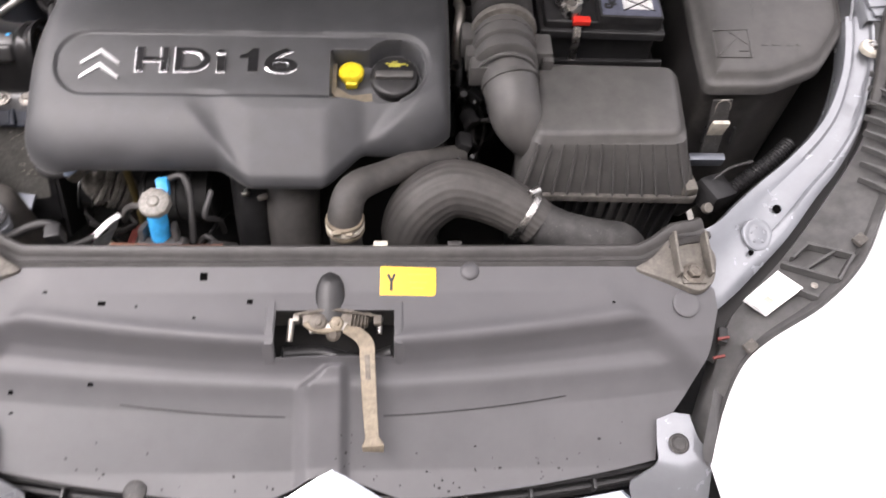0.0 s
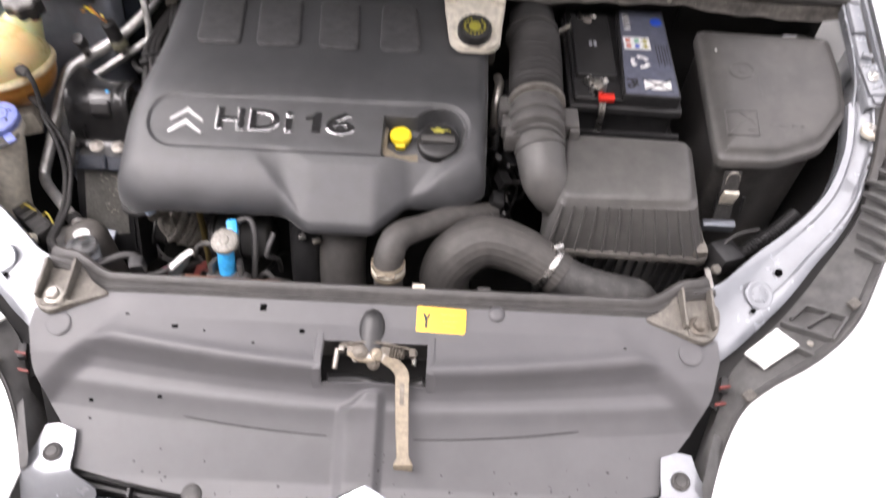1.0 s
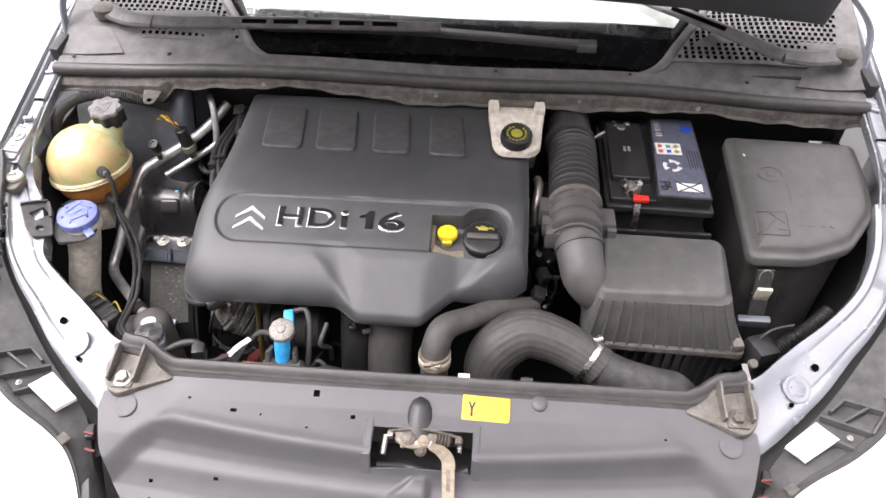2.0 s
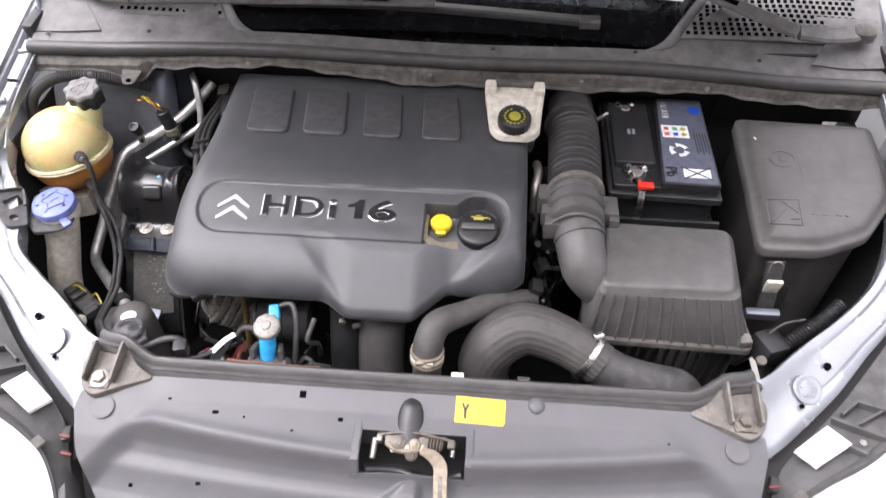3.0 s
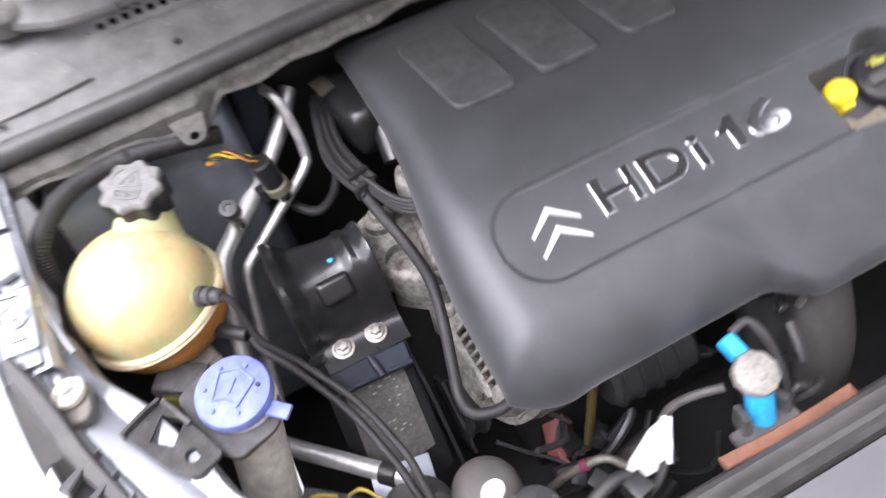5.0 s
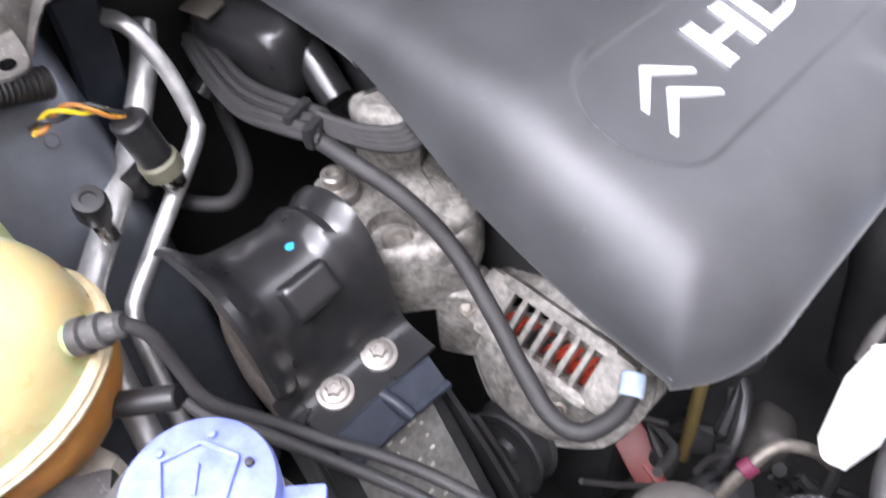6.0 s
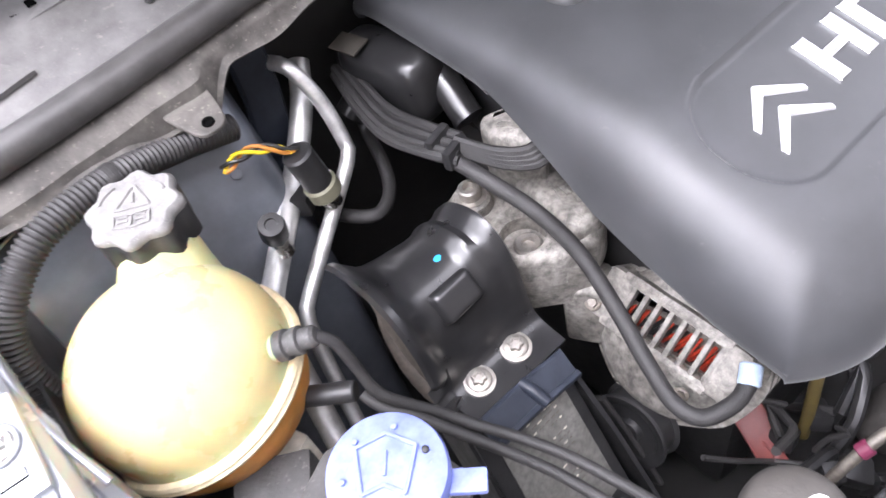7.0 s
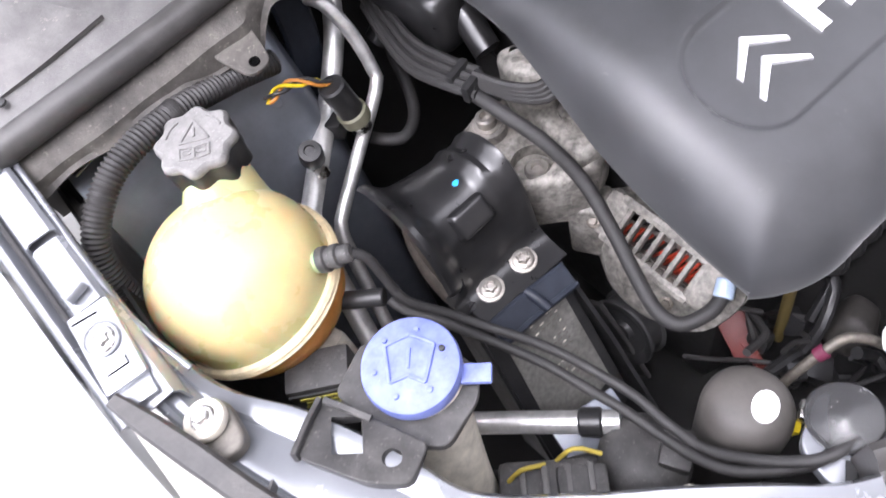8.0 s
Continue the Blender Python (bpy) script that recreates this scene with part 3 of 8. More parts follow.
    part("lamp_joint", ribbon([[(side * (x - 0.03), y + 0.03, z), (side * x, y, z - 0.004), (side * (x + 0.035), y - 0.035, z)] for x, y, z in joint], 0.003, 3), BAYDARK, car, "dark joint beside the lamp")
    part("plenum_end", box((side * 0.64, 1.118, 0.915), (0.27, 0.008, 0.14), bevel=0.001), BAYDARK, car)

# rounded head lamps
def head_lamp(side):
    lamp = thing("headlamp", "large swept-back headlamp with a clear lens and grey plastic housing", "headlamp", (side * 0.6, 0.42, 0.55), "headlamps")
    inner = [(0.450, 0.272, 0.706), (0.460, 0.320, 0.718), (0.484, 0.380, 0.742), (0.502, 0.425, 0.766), (0.530, 0.456, 0.780), (0.590, 0.512, 0.796), (0.650, 0.578, 0.816), (0.725, 0.672, 0.846), (0.768, 0.775, 0.878)]
    mid = [(0.456, 0.262, 0.712), (0.478, 0.325, 0.740), (0.506, 0.373, 0.765), (0.540, 0.397, 0.788), (0.602, 0.428, 0.812), (0.660, 0.476, 0.824), (0.702, 0.536, 0.836), (0.752, 0.638, 0.862), (0.780, 0.765, 0.892)]
    rows = []
    for p, q in zip(inner, mid):
        p, q = Vector(p), Vector(q)
        w = p.lerp(q, 0.86)
        rows.append([(p.x, p.y, p.z - 0.05), tuple(p), tuple(p.lerp(q, 0.4) + Vector((0, 0, 0.002))), tuple(w + Vector((0, 0, 0.001))), (w.x + 0.002, w.y - 0.002, w.z + 0.006), tuple(q + Vector((0, 0, 0.006))), (q.x + 0.004, q.y - 0.006, q.z - 0.004)])
    part("housing", ribbon([[(side * a, b, c) for a, b, c in r] for r in rows], 0.002), LAMPGREY, lamp, "grey plastic housing with moulded ribs")
    lens_rows = []
    for i, q in enumerate(mid):
        q = Vector(q)
        t = i / (len(mid) - 1)
        o = Vector((0.46 + 0.40 * t ** 0.6, 0.05 + 0.62 * t ** 1.4, 0.50 + 0.20 * t))
        o2 = Vector((o.x + 0.01, o.y + 0.02, o.z - 0.12))
        b1, b2, b3 = q.lerp(o, 0.25) + Vector((0.018, -0.018, 0.035)), q.lerp(o, 0.55) + Vector((0.030, -0.035, 0.050)), q.lerp(o, 0.82) + Vector((0.026, -0.030, 0.035))
        lens_rows.append([tuple(q + Vector((0.003, -0.004, 0.003))), tuple(b1), tuple(b2), tuple(b3), tuple(o), tuple(o2)])
    part("lens", ribbon([[(side * a, b, c) for a, b, c in r] for r in lens_rows], 0.003), LENS, lamp, "bright clear lamp lens")
    # moulded ribs, screws and a white type label
    for a, b in (((0.612, 0.516, 0.812), (0.655, 0.488, 0.830)), ((0.575, 0.492, 0.803), (0.628, 0.455, 0.824)), ((0.612, 0.516, 0.812), (0.590, 0.499, 0.806)), ((0.655, 0.488, 0.830), (0.628, 0.455, 0.824)), ((0.598, 0.478, 0.812), (0.640, 0.500, 0.822)),
                 ((0.555, 0.468, 0.802), (0.600, 0.434, 0.816))):
        part("rib", strip([mirrored([a], side)[0], mirrored([b], side)[0]], 0.004, 0.012), LAMPGREY, lamp)
    for k in range(8):
        y = 0.585 + 0.023 * k
        x = 0.706 + 0.0075 * k
        part("fin", strip([(side * (x - 0.012), y + 0.016, 0.845 + 0.0055 * k), (side * (x + 0.003), y + 0.003, 0.850 + 0.0055 * k), (side * (x + 0.017), y - 0.012, 0.856 + 0.0055 * k)], [0.0015, 0.006, 0.012], 0.009), LAMPGREY, lamp)
    quad = [(0.514, 0.442, 0.7985), (0.537, 0.419, 0.7995), (0.585, 0.449, 0.8135), (0.560, 0.475, 0.8125)]
    lab = [Vector((side * a, b, c + 0.004)) for a, b, c in quad]
    b = bmesh.new()
    skin(b, [[v - Vector((0, 0, 0.006)) for v in lab], lab])
    lb = part("label", b, PAPER, lamp, "white type label with a small red code")
    c = sum(lab, Vector()) / 4
    ex, ey = (lab[3] - lab[0]).normalized(), (lab[1] - lab[0]).normalized()
    m = Matrix((ex, ey, ex.cross(ey))).transposed().to_4x4()
    m.translation = c - ex * 0.012
    if m.col[2].z < 0:
        m = m @ Matrix.Diagonal((1, 1, -1, 1))
    for dx, dy, w, h in ((0, 0.003, 0.008, 0.010),):
        b = bmesh.new()
        bmesh.ops.create_cube(b, size=1)
        bmesh.ops.transform(b, matrix=m @ pose(dx, dy, 0) @ Matrix.Diagonal((w, h, 0.0012, 1)), verts=b.verts)
        part("code", b, material("faded_red_print", (0.6, 0.42, 0.36), 0.6, bump=0) if side < 0 else bpy.data.materials["faded_red_print"], lb)
    bolt("screw", (side * 0.600, 0.452, 0.818), (0, 0, 1), 0.003, lamp, DULL)
    for p in ((0.512, 0.383, 0.788), (0.668, 0.508, 0.838)):
        part("lug", box((side * p[0], p[1], p[2]), (0.018, 0.014, 0.006), (0, 0, side * 35), 0.002), DIRTY, lamp)
    return lamp


for side in (-1, 1):
    head_lamp(side)

# bumper with its chrome emblem bars and corner brackets
def bumper():
    bp = thing("bumper", "silver front bumper with bright chrome grille bars", "bumper", (0, 0.15, 0.3))
    # bonnet-edge skin below the grille, from one corner to the other
    def yb(x):
        return 0.213 + 0.045 * (abs(x) / 0.43) ** 2
    rows = []
    for i in range(25):
        x = -0.46 + 0.92 * i / 24
        y = yb(x)
        rows.append([(x, y - 0.004, 0.655), (x, y - 0.03, 0.657), (x, y - 0.075, 0.64), (x, y - 0.125, 0.60), (x, y - 0.165, 0.52), (x, y - 0.18, 0.30)])
    part("skin", ribbon(rows, 0.003, 2), BODY, bp, "pale silver painted bumper skin")
    for s in (-1, 1):
        # chrome bar that rises to the centre point
        rows = []
        for i in range(13):
            t = i / 12
            x = 0.088 + 0.292 * t
            y = yb(x)
            rows.append([(s * x, y + 0.004, 0.664 - 0.0 * t), (s * x, y - 0.002, 0.671), (s * x, y - 0.040, 0.668), (s * x, y - 0.047, 0.660), (s * x, y - 0.047, 0.648)])
        part("chrome_bar", ribbon(rows, 0.003, 2), TRIM, bp, "bright chrome grille bar")
        rows = [[(s * x, y0, z0), (s * x, y1, z1), (s * x, y2, z2)] for x, y0, z0, y1, z1, y2, z2 in
                ((0.000, 0.262, 0.716, 0.215, 0.706, 0.180, 0.697), (0.045, 0.238, 0.704, 0.191, 0.694, 0.157, 0.685), (0.090, 0.212, 0.690, 0.167, 0.680, 0.134, 0.671))]
        part("chevron_arm", ribbon(rows, 0.006, 3), TRIM, bp, "polished chrome angled bar")
        rows = [[(s * x, y0, z0), (s * x, y0 - 0.006, z0 + 0.001), (s * x, y0 - 0.012, z0 - 0.012)] for x, y0, z0 in ((0.0, 0.180, 0.672), (0.05, 0.153, 0.658), (0.09, 0.130, 0.645))]
        part("chevron_arm", ribbon(rows, 0.006, 3), TRIM, bp)
        # painted corner bracket with its screw
        o = [(0.396, 0.311, 0.734), (0.418, 0.318, 0.738), (0.438, 0.316, 0.735)]
        rows = [[(s * a, b, c) for a, b, c in o],
                [(s * 0.394, 0.285, 0.726), (s * 0.420, 0.286, 0.727), (s * 0.447, 0.288, 0.727)],
                [(s * 0.392, 0.262, 0.720), (s * 0.424, 0.255, 0.719), (s * 0.461, 0.270, 0.720)],
                [(s * 0.372, 0.250, 0.706), (s * 0.424, 0.238, 0.706), (s * 0.462, 0.258, 0.710)],
                [(s * 0.362, 0.243, 0.690), (s * 0.424, 0.226, 0.694), (s * 0.462, 0.246, 0.698)],
                [(s * 0.372, 0.222, 0.664), (s * 0.424, 0.208, 0.672), (s * 0.460, 0.222, 0.676)],
                [(s * 0.385, 0.196, 0.648), (s * 0.424, 0.182, 0.650), (s * 0.452, 0.190, 0.650)]]
        bk = part("corner_bracket", ribbon(rows, 0.003, 5), SILVER, bp, "blue-silver painted corner bracket")
        sc = part("push_pin", lathe([(0.0125, 0), (0.0125, 0.002), (0.010, 0.004), (0.0085, 0.003), (0.007, 0.0045), (0.003, 0.005)], pose(s * 0.420, 0.282, 0.7275, 10, 0, 0), 22), DUSTBLACK, bk, "grey plastic push pin")
    return bp


bumper()

# upper grille: dark slats behind the bars
def grille():
    gr = thing("grille", "narrow black slatted grille below the radiator cover", "grille", (0, 0.24, 0.6))
    for k, (dy, z) in enumerate(((0.016, 0.690), (0.008, 0.676))):
        pts = [(x, 0.216 + dy + 0.042 * (abs(x) / 0.43) ** 2, z) for x in (-0.40, -0.3, -0.2, -0.1, 0.0, 0.1, 0.2, 0.3, 0.40)]
        part("slat", strip(pts, 0.006, 0.005), BLACK, gr)
    for x in (-0.32, -0.24, -0.12, 0.16, 0.24, 0.32):
        y = 0.228 + 0.042 * (abs(x) / 0.43) ** 2
        part("web", box((x, y, 0.682), (0.004, 0.022, 0.016), bevel=0.001), BLACK, gr)
    part("backing", strip([(x, 0.232 + 0.042 * (abs(x) / 0.43) ** 2, 0.650) for x in (-0.41, -0.2, 0, 0.2, 0.41)], 0.04, 0.004), BAYDARK, gr)
    return gr


grille()

# ---- cowl and windscreen ----
SEAL_LINE = ((-0.78, 0.966), (-0.68, 0.967), (-0.6, 0.968), (-0.5, 0.9735), (-0.4, 0.978), (-0.3, 0.9785), (-0.2, 0.976), (-0.1, 0.972), (0.0, 0.9695), (0.1, 0.970), (0.2, 0.973), (0.3, 0.9755), (0.4, 0.974), (0.5, 0.967), (0.6, 0.960), (0.7, 0.960), (0.78, 0.960))
HEM = ((-0.78, 0.034), (-0.66, 0.033), (-0.622, 0.036), (-0.606, 0.047), (-0.560, 0.052), (-0.548, 0.040), (-0.540, 0.027), (-0.5, 0.028), (-0.32, 0.026), (-0.15, 0.034), (0.0, 0.041), (0.3, 0.038), (0.5, 0.032), (0.78, 0.033))


def cowl_z(x):
    return sum(lerp_table(SEAL_LINE, x + d) for d in (-0.05, -0.025, 0, 0.025, 0.05)) / 5


def cowl_y(x):
    return 1.070 - 0.002 * (x / 0.4) ** 2


def cowl():
    cw = thing("cowl", "dusty grey plastic scuttle panel below the windscreen", "cowl panel", (0, 1.12, 0.93))
    xs = [-0.765 + 1.53 * i / 120 for i in range(121)]
    # hanging front skirt
    rows = []
    for x in xs:
        d = 0.0014 * math.sin(x * 17) + 0.0009 * math.sin(x * 41 + 1) + 0.0007 * math.sin(x * 93)
        y, z = cowl_y(x), cowl_z(x)
        h = lerp_table(HEM, x)
        # a folded ledge stands forward of the skirt beside the tank
        f = 0.011 * step01(-0.545, -0.565, x) if x < -0.545 else 0.0
        rows.append([(x, y + 0.010, z - 0.004), (x, y - 0.010, z - 0.011), (x, y - 0.012 + d - f * 0.5, z - 0.015), (x, y - 0.013 + d - f, z - 0.018 - f * 0.3), (x, y - 0.0135 + d - f, z - h + 0.004 + d), (x, y - 0.018 + d - f * 0.9, z - h + 2 * d)])
    part("front_skirt", ribbon(rows, 0.003, 2), DIRTY, cw, "dirt-stained grey skirt under the seal")
    part("rubber_seal", tube([(x, cowl_y(x) - 0.004, cowl_z(x) + 0.002) for x in xs[::12]], 0.0125, 12, 0.02), SEAL, cw, "round grey rubber bonnet seal")
    # shelf behind the seal; its rear edge drops to the screen in the middle and rises to the vents at the sides
    rows = []
    for x in xs:
        y, z = cowl_y(x), cowl_z(x)
        s = step01(0.36, 0.50, abs(x + 0.0))
        rows.append([(x, y + 0.008, z + 0.006), (x, y + 0.018, z + 0.012), (x, y + 0.026 + 0.006 * s, z + 0.015), (x, y + 0.031 + 0.03 * s, z + 0.017 + 0.010 * s), (x, y + 0.034 + 0.090 * s, z + 0.009 + 0.050 * s)])
    part("shelf", ribbon(rows, 0.003, 2), COWL, cw)
    # hollow under the wipers, its shade put in as black colour
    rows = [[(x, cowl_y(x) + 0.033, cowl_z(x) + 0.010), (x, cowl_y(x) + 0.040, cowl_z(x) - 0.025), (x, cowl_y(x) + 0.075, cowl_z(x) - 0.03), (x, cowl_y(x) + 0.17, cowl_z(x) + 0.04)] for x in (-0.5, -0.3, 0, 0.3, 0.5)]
    part("trough", ribbon(rows, 0.003, 4), FRIT, cw, "water trough coloured black for its shade")
    # perforated vent panels; black plates on them carry the shade of the openings
    for s in (-1, 1):
        rows = []
        for i in range(9):
            t = i / 8
            a = Vector((s * (0.395 + 0.125 * t), 1.126 + 0.19 * t, 0.993 + 0.050 * t))
            b = Vector((s * 0.775, 1.140 + 0.19 * t, 0.990 + 0.080 * t))
            rows.append([tuple(a), tuple(a.lerp(b, 0.05) + Vector((0, 0, 0.010))), tuple(a.lerp(b, 0.5) + Vector((0, 0, 0.010))), tuple(b)])
        vp = part("vent_panel", ribbon(rows, 0.003, 2), COWL, cw, "grey plastic vent panel with small square holes")
        hole = bmesh.new()
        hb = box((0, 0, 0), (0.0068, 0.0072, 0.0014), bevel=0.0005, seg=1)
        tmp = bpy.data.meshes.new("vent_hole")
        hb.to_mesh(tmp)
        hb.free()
        tmp.materials.append(HOLESHADE)
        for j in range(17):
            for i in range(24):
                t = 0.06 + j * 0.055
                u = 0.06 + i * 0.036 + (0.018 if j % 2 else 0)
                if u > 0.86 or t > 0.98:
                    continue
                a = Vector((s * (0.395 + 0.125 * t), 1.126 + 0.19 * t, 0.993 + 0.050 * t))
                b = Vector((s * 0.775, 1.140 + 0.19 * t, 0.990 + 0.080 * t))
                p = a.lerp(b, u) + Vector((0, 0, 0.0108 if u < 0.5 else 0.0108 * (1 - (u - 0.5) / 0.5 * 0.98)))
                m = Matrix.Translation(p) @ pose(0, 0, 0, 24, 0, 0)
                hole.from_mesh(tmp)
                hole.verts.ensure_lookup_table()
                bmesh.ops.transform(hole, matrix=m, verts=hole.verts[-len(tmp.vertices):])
        part("perforation", hole, HOLESHADE, vp, "rows of black plates for the shade in square vent holes")["kind"] = "stuff"
    # rounded rims that carry the vents up along the glass
    for s in (-1, 1):
        part("vent_rim", tube([(s * 0.340, 1.102, 0.980), (s * 0.372, 1.110, 0.986), (s * 0.396, 1.126, 0.995), (s * 0.424, 1.17, 1.007), (s * 0.482, 1.26, 1.030), (s * 0.520, 1.318, 1.046)], [0.005, 0.008, 0.010, 0.010, 0.009, 0.008], 14), COWL, cw, "smooth rounded rim beside the vent")
    # folded dust-covered plates at the ends
    for s in (-1, 1):
        part("end_plate", ribbon([[(s * 0.640, 1.095, cowl_z(s * 0.64) + 0.020), (s * 0.66, 1.125, 0.995), (s * 0.68, 1.15, 1.01)], [(s * 0.70, 1.090, cowl_z(s * 0.7) + 0.018), (s * 0.71, 1.12, 0.994), (s * 0.73, 1.15, 1.012)], [(s * 0.762, 1.090, 0.982), (s * 0.765, 1.12, 0.996), (s * 0.77, 1.15, 1.014)]], 0.004, 4), COWL, cw, "dusty end plate")
    for x, y in ((-0.735, 1.083), (-0.55, 1.098), (0.55, 1.100), (0.33, 1.092), (0.08, 1.090)):
        part("clip_dot", lathe([(0.004, 0), (0.0035, 0.0015), (0.001, 0.002)], pose(x, y, cowl_z(x) + 0.0165, 10, 0, 0), 12), INK, cw)
    for x in (-0.36, -0.03, 0.24, 0.46):
        part("skirt_screw", lathe([(0.0045, 0), (0.004, 0.002), (0.001, 0.0026)], aim((x, cowl_y(x) - 0.0135, cowl_z(x) - 0.022), (0, -1, 0.2)), 12), DULL, cw)
    # pressed lug that hangs below the skirt
    lug = slab(rounded([(-0.010, 0.0), (0.010, 0.0), (0.0145, 0.018), (0.018, 0.045), (-0.022, 0.045), (-0.0155, 0.018)], 0.009, 5), 0, 0.003, 0.0012, pose(-0.575, 1.008, 0.930, 10, 0, 0))
    lg = part("fixing_lug", lug, DIRTY, cw, "grey plastic lug with a hole")
    # black ring on the lug, painted as the shade in its opening
    part("hole", lathe([(0.0046, 0), (0.0044, 0.0015), (0.003, 0.0016), (0.002, 0.0005)], pose(-0.575, 1.0165, 0.9345, 10, 0, 0), 16), HOLESHADE, lg)
    # end caps by the hinges
    for s in (-1, 1):
        part("end_cap", box((s * 0.770, 1.112, 0.975), (0.022, 0.05, 0.05), (10, 0, s * 8), 0.006), BLACK, cw)
    return cw


cowl()


def windscreen():
    ws = thing("windscreen", "raked windscreen with a black printed lower edge", "windscreen", (0, 1.3, 1.0), kind="structure")
    def at(x, t, lift=0.0):
        # the lower edge runs back along the vents at the sides
        y = 1.178 + 0.62 * t + 0.025 * (1 - (x / 0.8) ** 2) - 0.02 * min(1, abs(x) / 0.4) ** 2 + 1.7 * max(0.0, min(abs(x), 0.55) - 0.40)
        return (x, y - lift, 1.018 + 0.40 * t + 0.35 * max(0.0, min(abs(x), 0.55) - 0.40) + lift)
    xs = [-0.74 + 1.48 * i / 48 for i in range(49)]
    part("glass", ribbon([[at(x, t) for t in (0.0, 0.3, 0.6, 1.0)] for x in xs], 0.004, 2), SCREEN, ws, "dark reflecting glass")
    bpy.data.objects[ws.children[0].name].visible_shadow = False
    part("dashboard_top", ribbon([[(x, 1.225, 0.995), (x, 1.42, 1.02), (x, 1.75, 1.06)] for x in (-0.7, -0.3, 0.3, 0.7)], 0.01, 2), DASH, ws, "pale dashboard behind the glass")
    part("printed_edge", ribbon([[at(x, t) for t in (-0.09, -0.045, 0.0)] for x in xs], 0.004, 2), FRIT, ws, "black printed glass edge")
    return ws


windscreen()
part("roof", box((0, 2.6, 1.42), (1.5, 1.6, 0.03), bevel=0.01), BODY, car)
for side in (-1, 1):
    part("body_side", box((side * 0.86, 2.35, 0.50), (0.05, 2.5, 0.7), bevel=0.02), BODY, car)

# wipers
def wiper(side, pivot, knee, end, blade):
    w = thing("windscreen_wiper", "black windscreen wiper with a slotted arm" if side < 0 else "black windscreen wiper lying up the glass", "wiper", pivot, "wipers")
    p, k, e = Vector(pivot), Vector(knee), Vector(end)
    part("pivot_cap", lathe([(0.020, -0.012), (0.020, 0.004), (0.015, 0.010), (0.006, 0.012)], Matrix.Translation(p), 20, sx=1.25), DIRTY, w)
    part("arm_root", strip([p, p.lerp(k, 0.5) + Vector((0, -0.008, -0.002)), k], [0.034, 0.030, 0.026], 0.014, up=(0, -0.5, 0.86)), COWL, w, "dusty cast arm root")
    arm = part("arm", strip([k, k.lerp(e, 0.5) + Vector((0, 0, 0.003)), e], [0.025, 0.024, 0.019], 0.010, up=(0, -0.55, 0.83)), COWL, w)
    # arm slots are black strips with the shade in their colour
    for t in (0.36, 0.47, 0.583, 0.697, 0.81) if side < 0 else (0.45, 0.55, 0.65):
        q = k.lerp(e, t) + Vector((0, -0.0028, 0.0046 + 0.012 * t * (1 - t)))
        d = (e - k).normalized()
        part("slot", strip([q - d * 0.0235, q + d * 0.0235], 0.0085, 0.004, up=(0, -0.55, 0.83)), HOLESHADE, arm)
    part("blade", strip([Vector(q) for q in blade], 0.020, 0.014), RUBBER, w, "long rubber wiper blade")
    part("blade_tip", strip([Vector(blade[-1]) - Vector((0.035, 0, 0)) if side < 0 else Vector(blade[-1]), Vector(blade[-1]) if side < 0 else Vector(blade[-1]) + Vector((-0.03, 0.02, 0.01))], 0.024, 0.018), DUSTBLACK, w)
    return w


wiper(-1, (-0.690, 1.172, 1.035), (-0.585, 1.140, 1.030), (-0.028, 1.145, 1.041), [(-0.45, 1.175, 1.008), (-0.15, 1.168, 1.020), (0.05, 1.143, 1.028), (0.262, 1.111, 1.034)])
wiper(1, (0.715, 1.125, 1.030), (0.600, 1.105, 1.035), (0.335, 1.25, 1.07), [(0.585, 1.130, 1.028), (0.40, 1.24, 1.06), (0.20, 1.33, 1.10)])

# ---- radiator cover panel ----
def panel_half(y):
    return lerp_table(((0.22, 0.392), (0.262, 0.397), (0.30, 0.420), (0.33, 0.440), (0.385, 0.466), (0.43, 0.478), (0.455, 0.476), (0.472, 0.420), (0.482, 0.385)), y)


def panel_front(x):
    return 0.226 + 0.044 * (abs(x) / 0.40) ** 2 + 0.034 * max(0.0, 1 - abs(x) / 0.085)


def panel_z(x, y):
    """Upper shelf, a crisp step down across the middle, and a lower slope."""
    a = abs(x)
    side = lerp_table(((0.20, 0.692), (0.26, 0.708), (0.31, 0.736), (0.35, 0.757), (0.40, 0.785), (0.44, 0.802), (0.485, 0.817)), y)
    yu = 0.383 + 0.034 * (a / 0.36) ** 1.6
    yl = 0.353 + 0.022 * (a / 0.36) ** 1.6
    w = yu - yl
    rows = ((0.20, 0.690), (0.262, 0.706), (yl - 0.035, 0.736), (yl - 0.006, 0.7530), (yl + 0.002, 0.7565), (yl + 0.3 * w, 0.7620), (yl + 0.6 * w, 0.7720), (yl + 0.8 * w, 0.7850), (yu - 0.002, 0.7990), (yu + 0.003, 0.8020), (0.45, 0.8085), (0.485, 0.817))
    fade = 1 - step01(0.785, 0.825, a + y)
    z = side + (lerp_table(rows, y) - side) * fade
    lip = 0.7 * math.exp(-((y - yu - 0.006) / 0.010) ** 2) + 0.7 * math.exp(-((y - yl + 0.004) / 0.012) ** 2)
    z += 0.0042 * lip * fade
    # raised channel down the middle
    left = -0.050 + 1.3 * max(0.0, y - 0.346)
    ch = step01(left, left + 0.022, x) * (1 - step01(0.007, 0.020, x)) * (1 - step01(0.364, 0.376, y))
    return z + 0.013 * ch


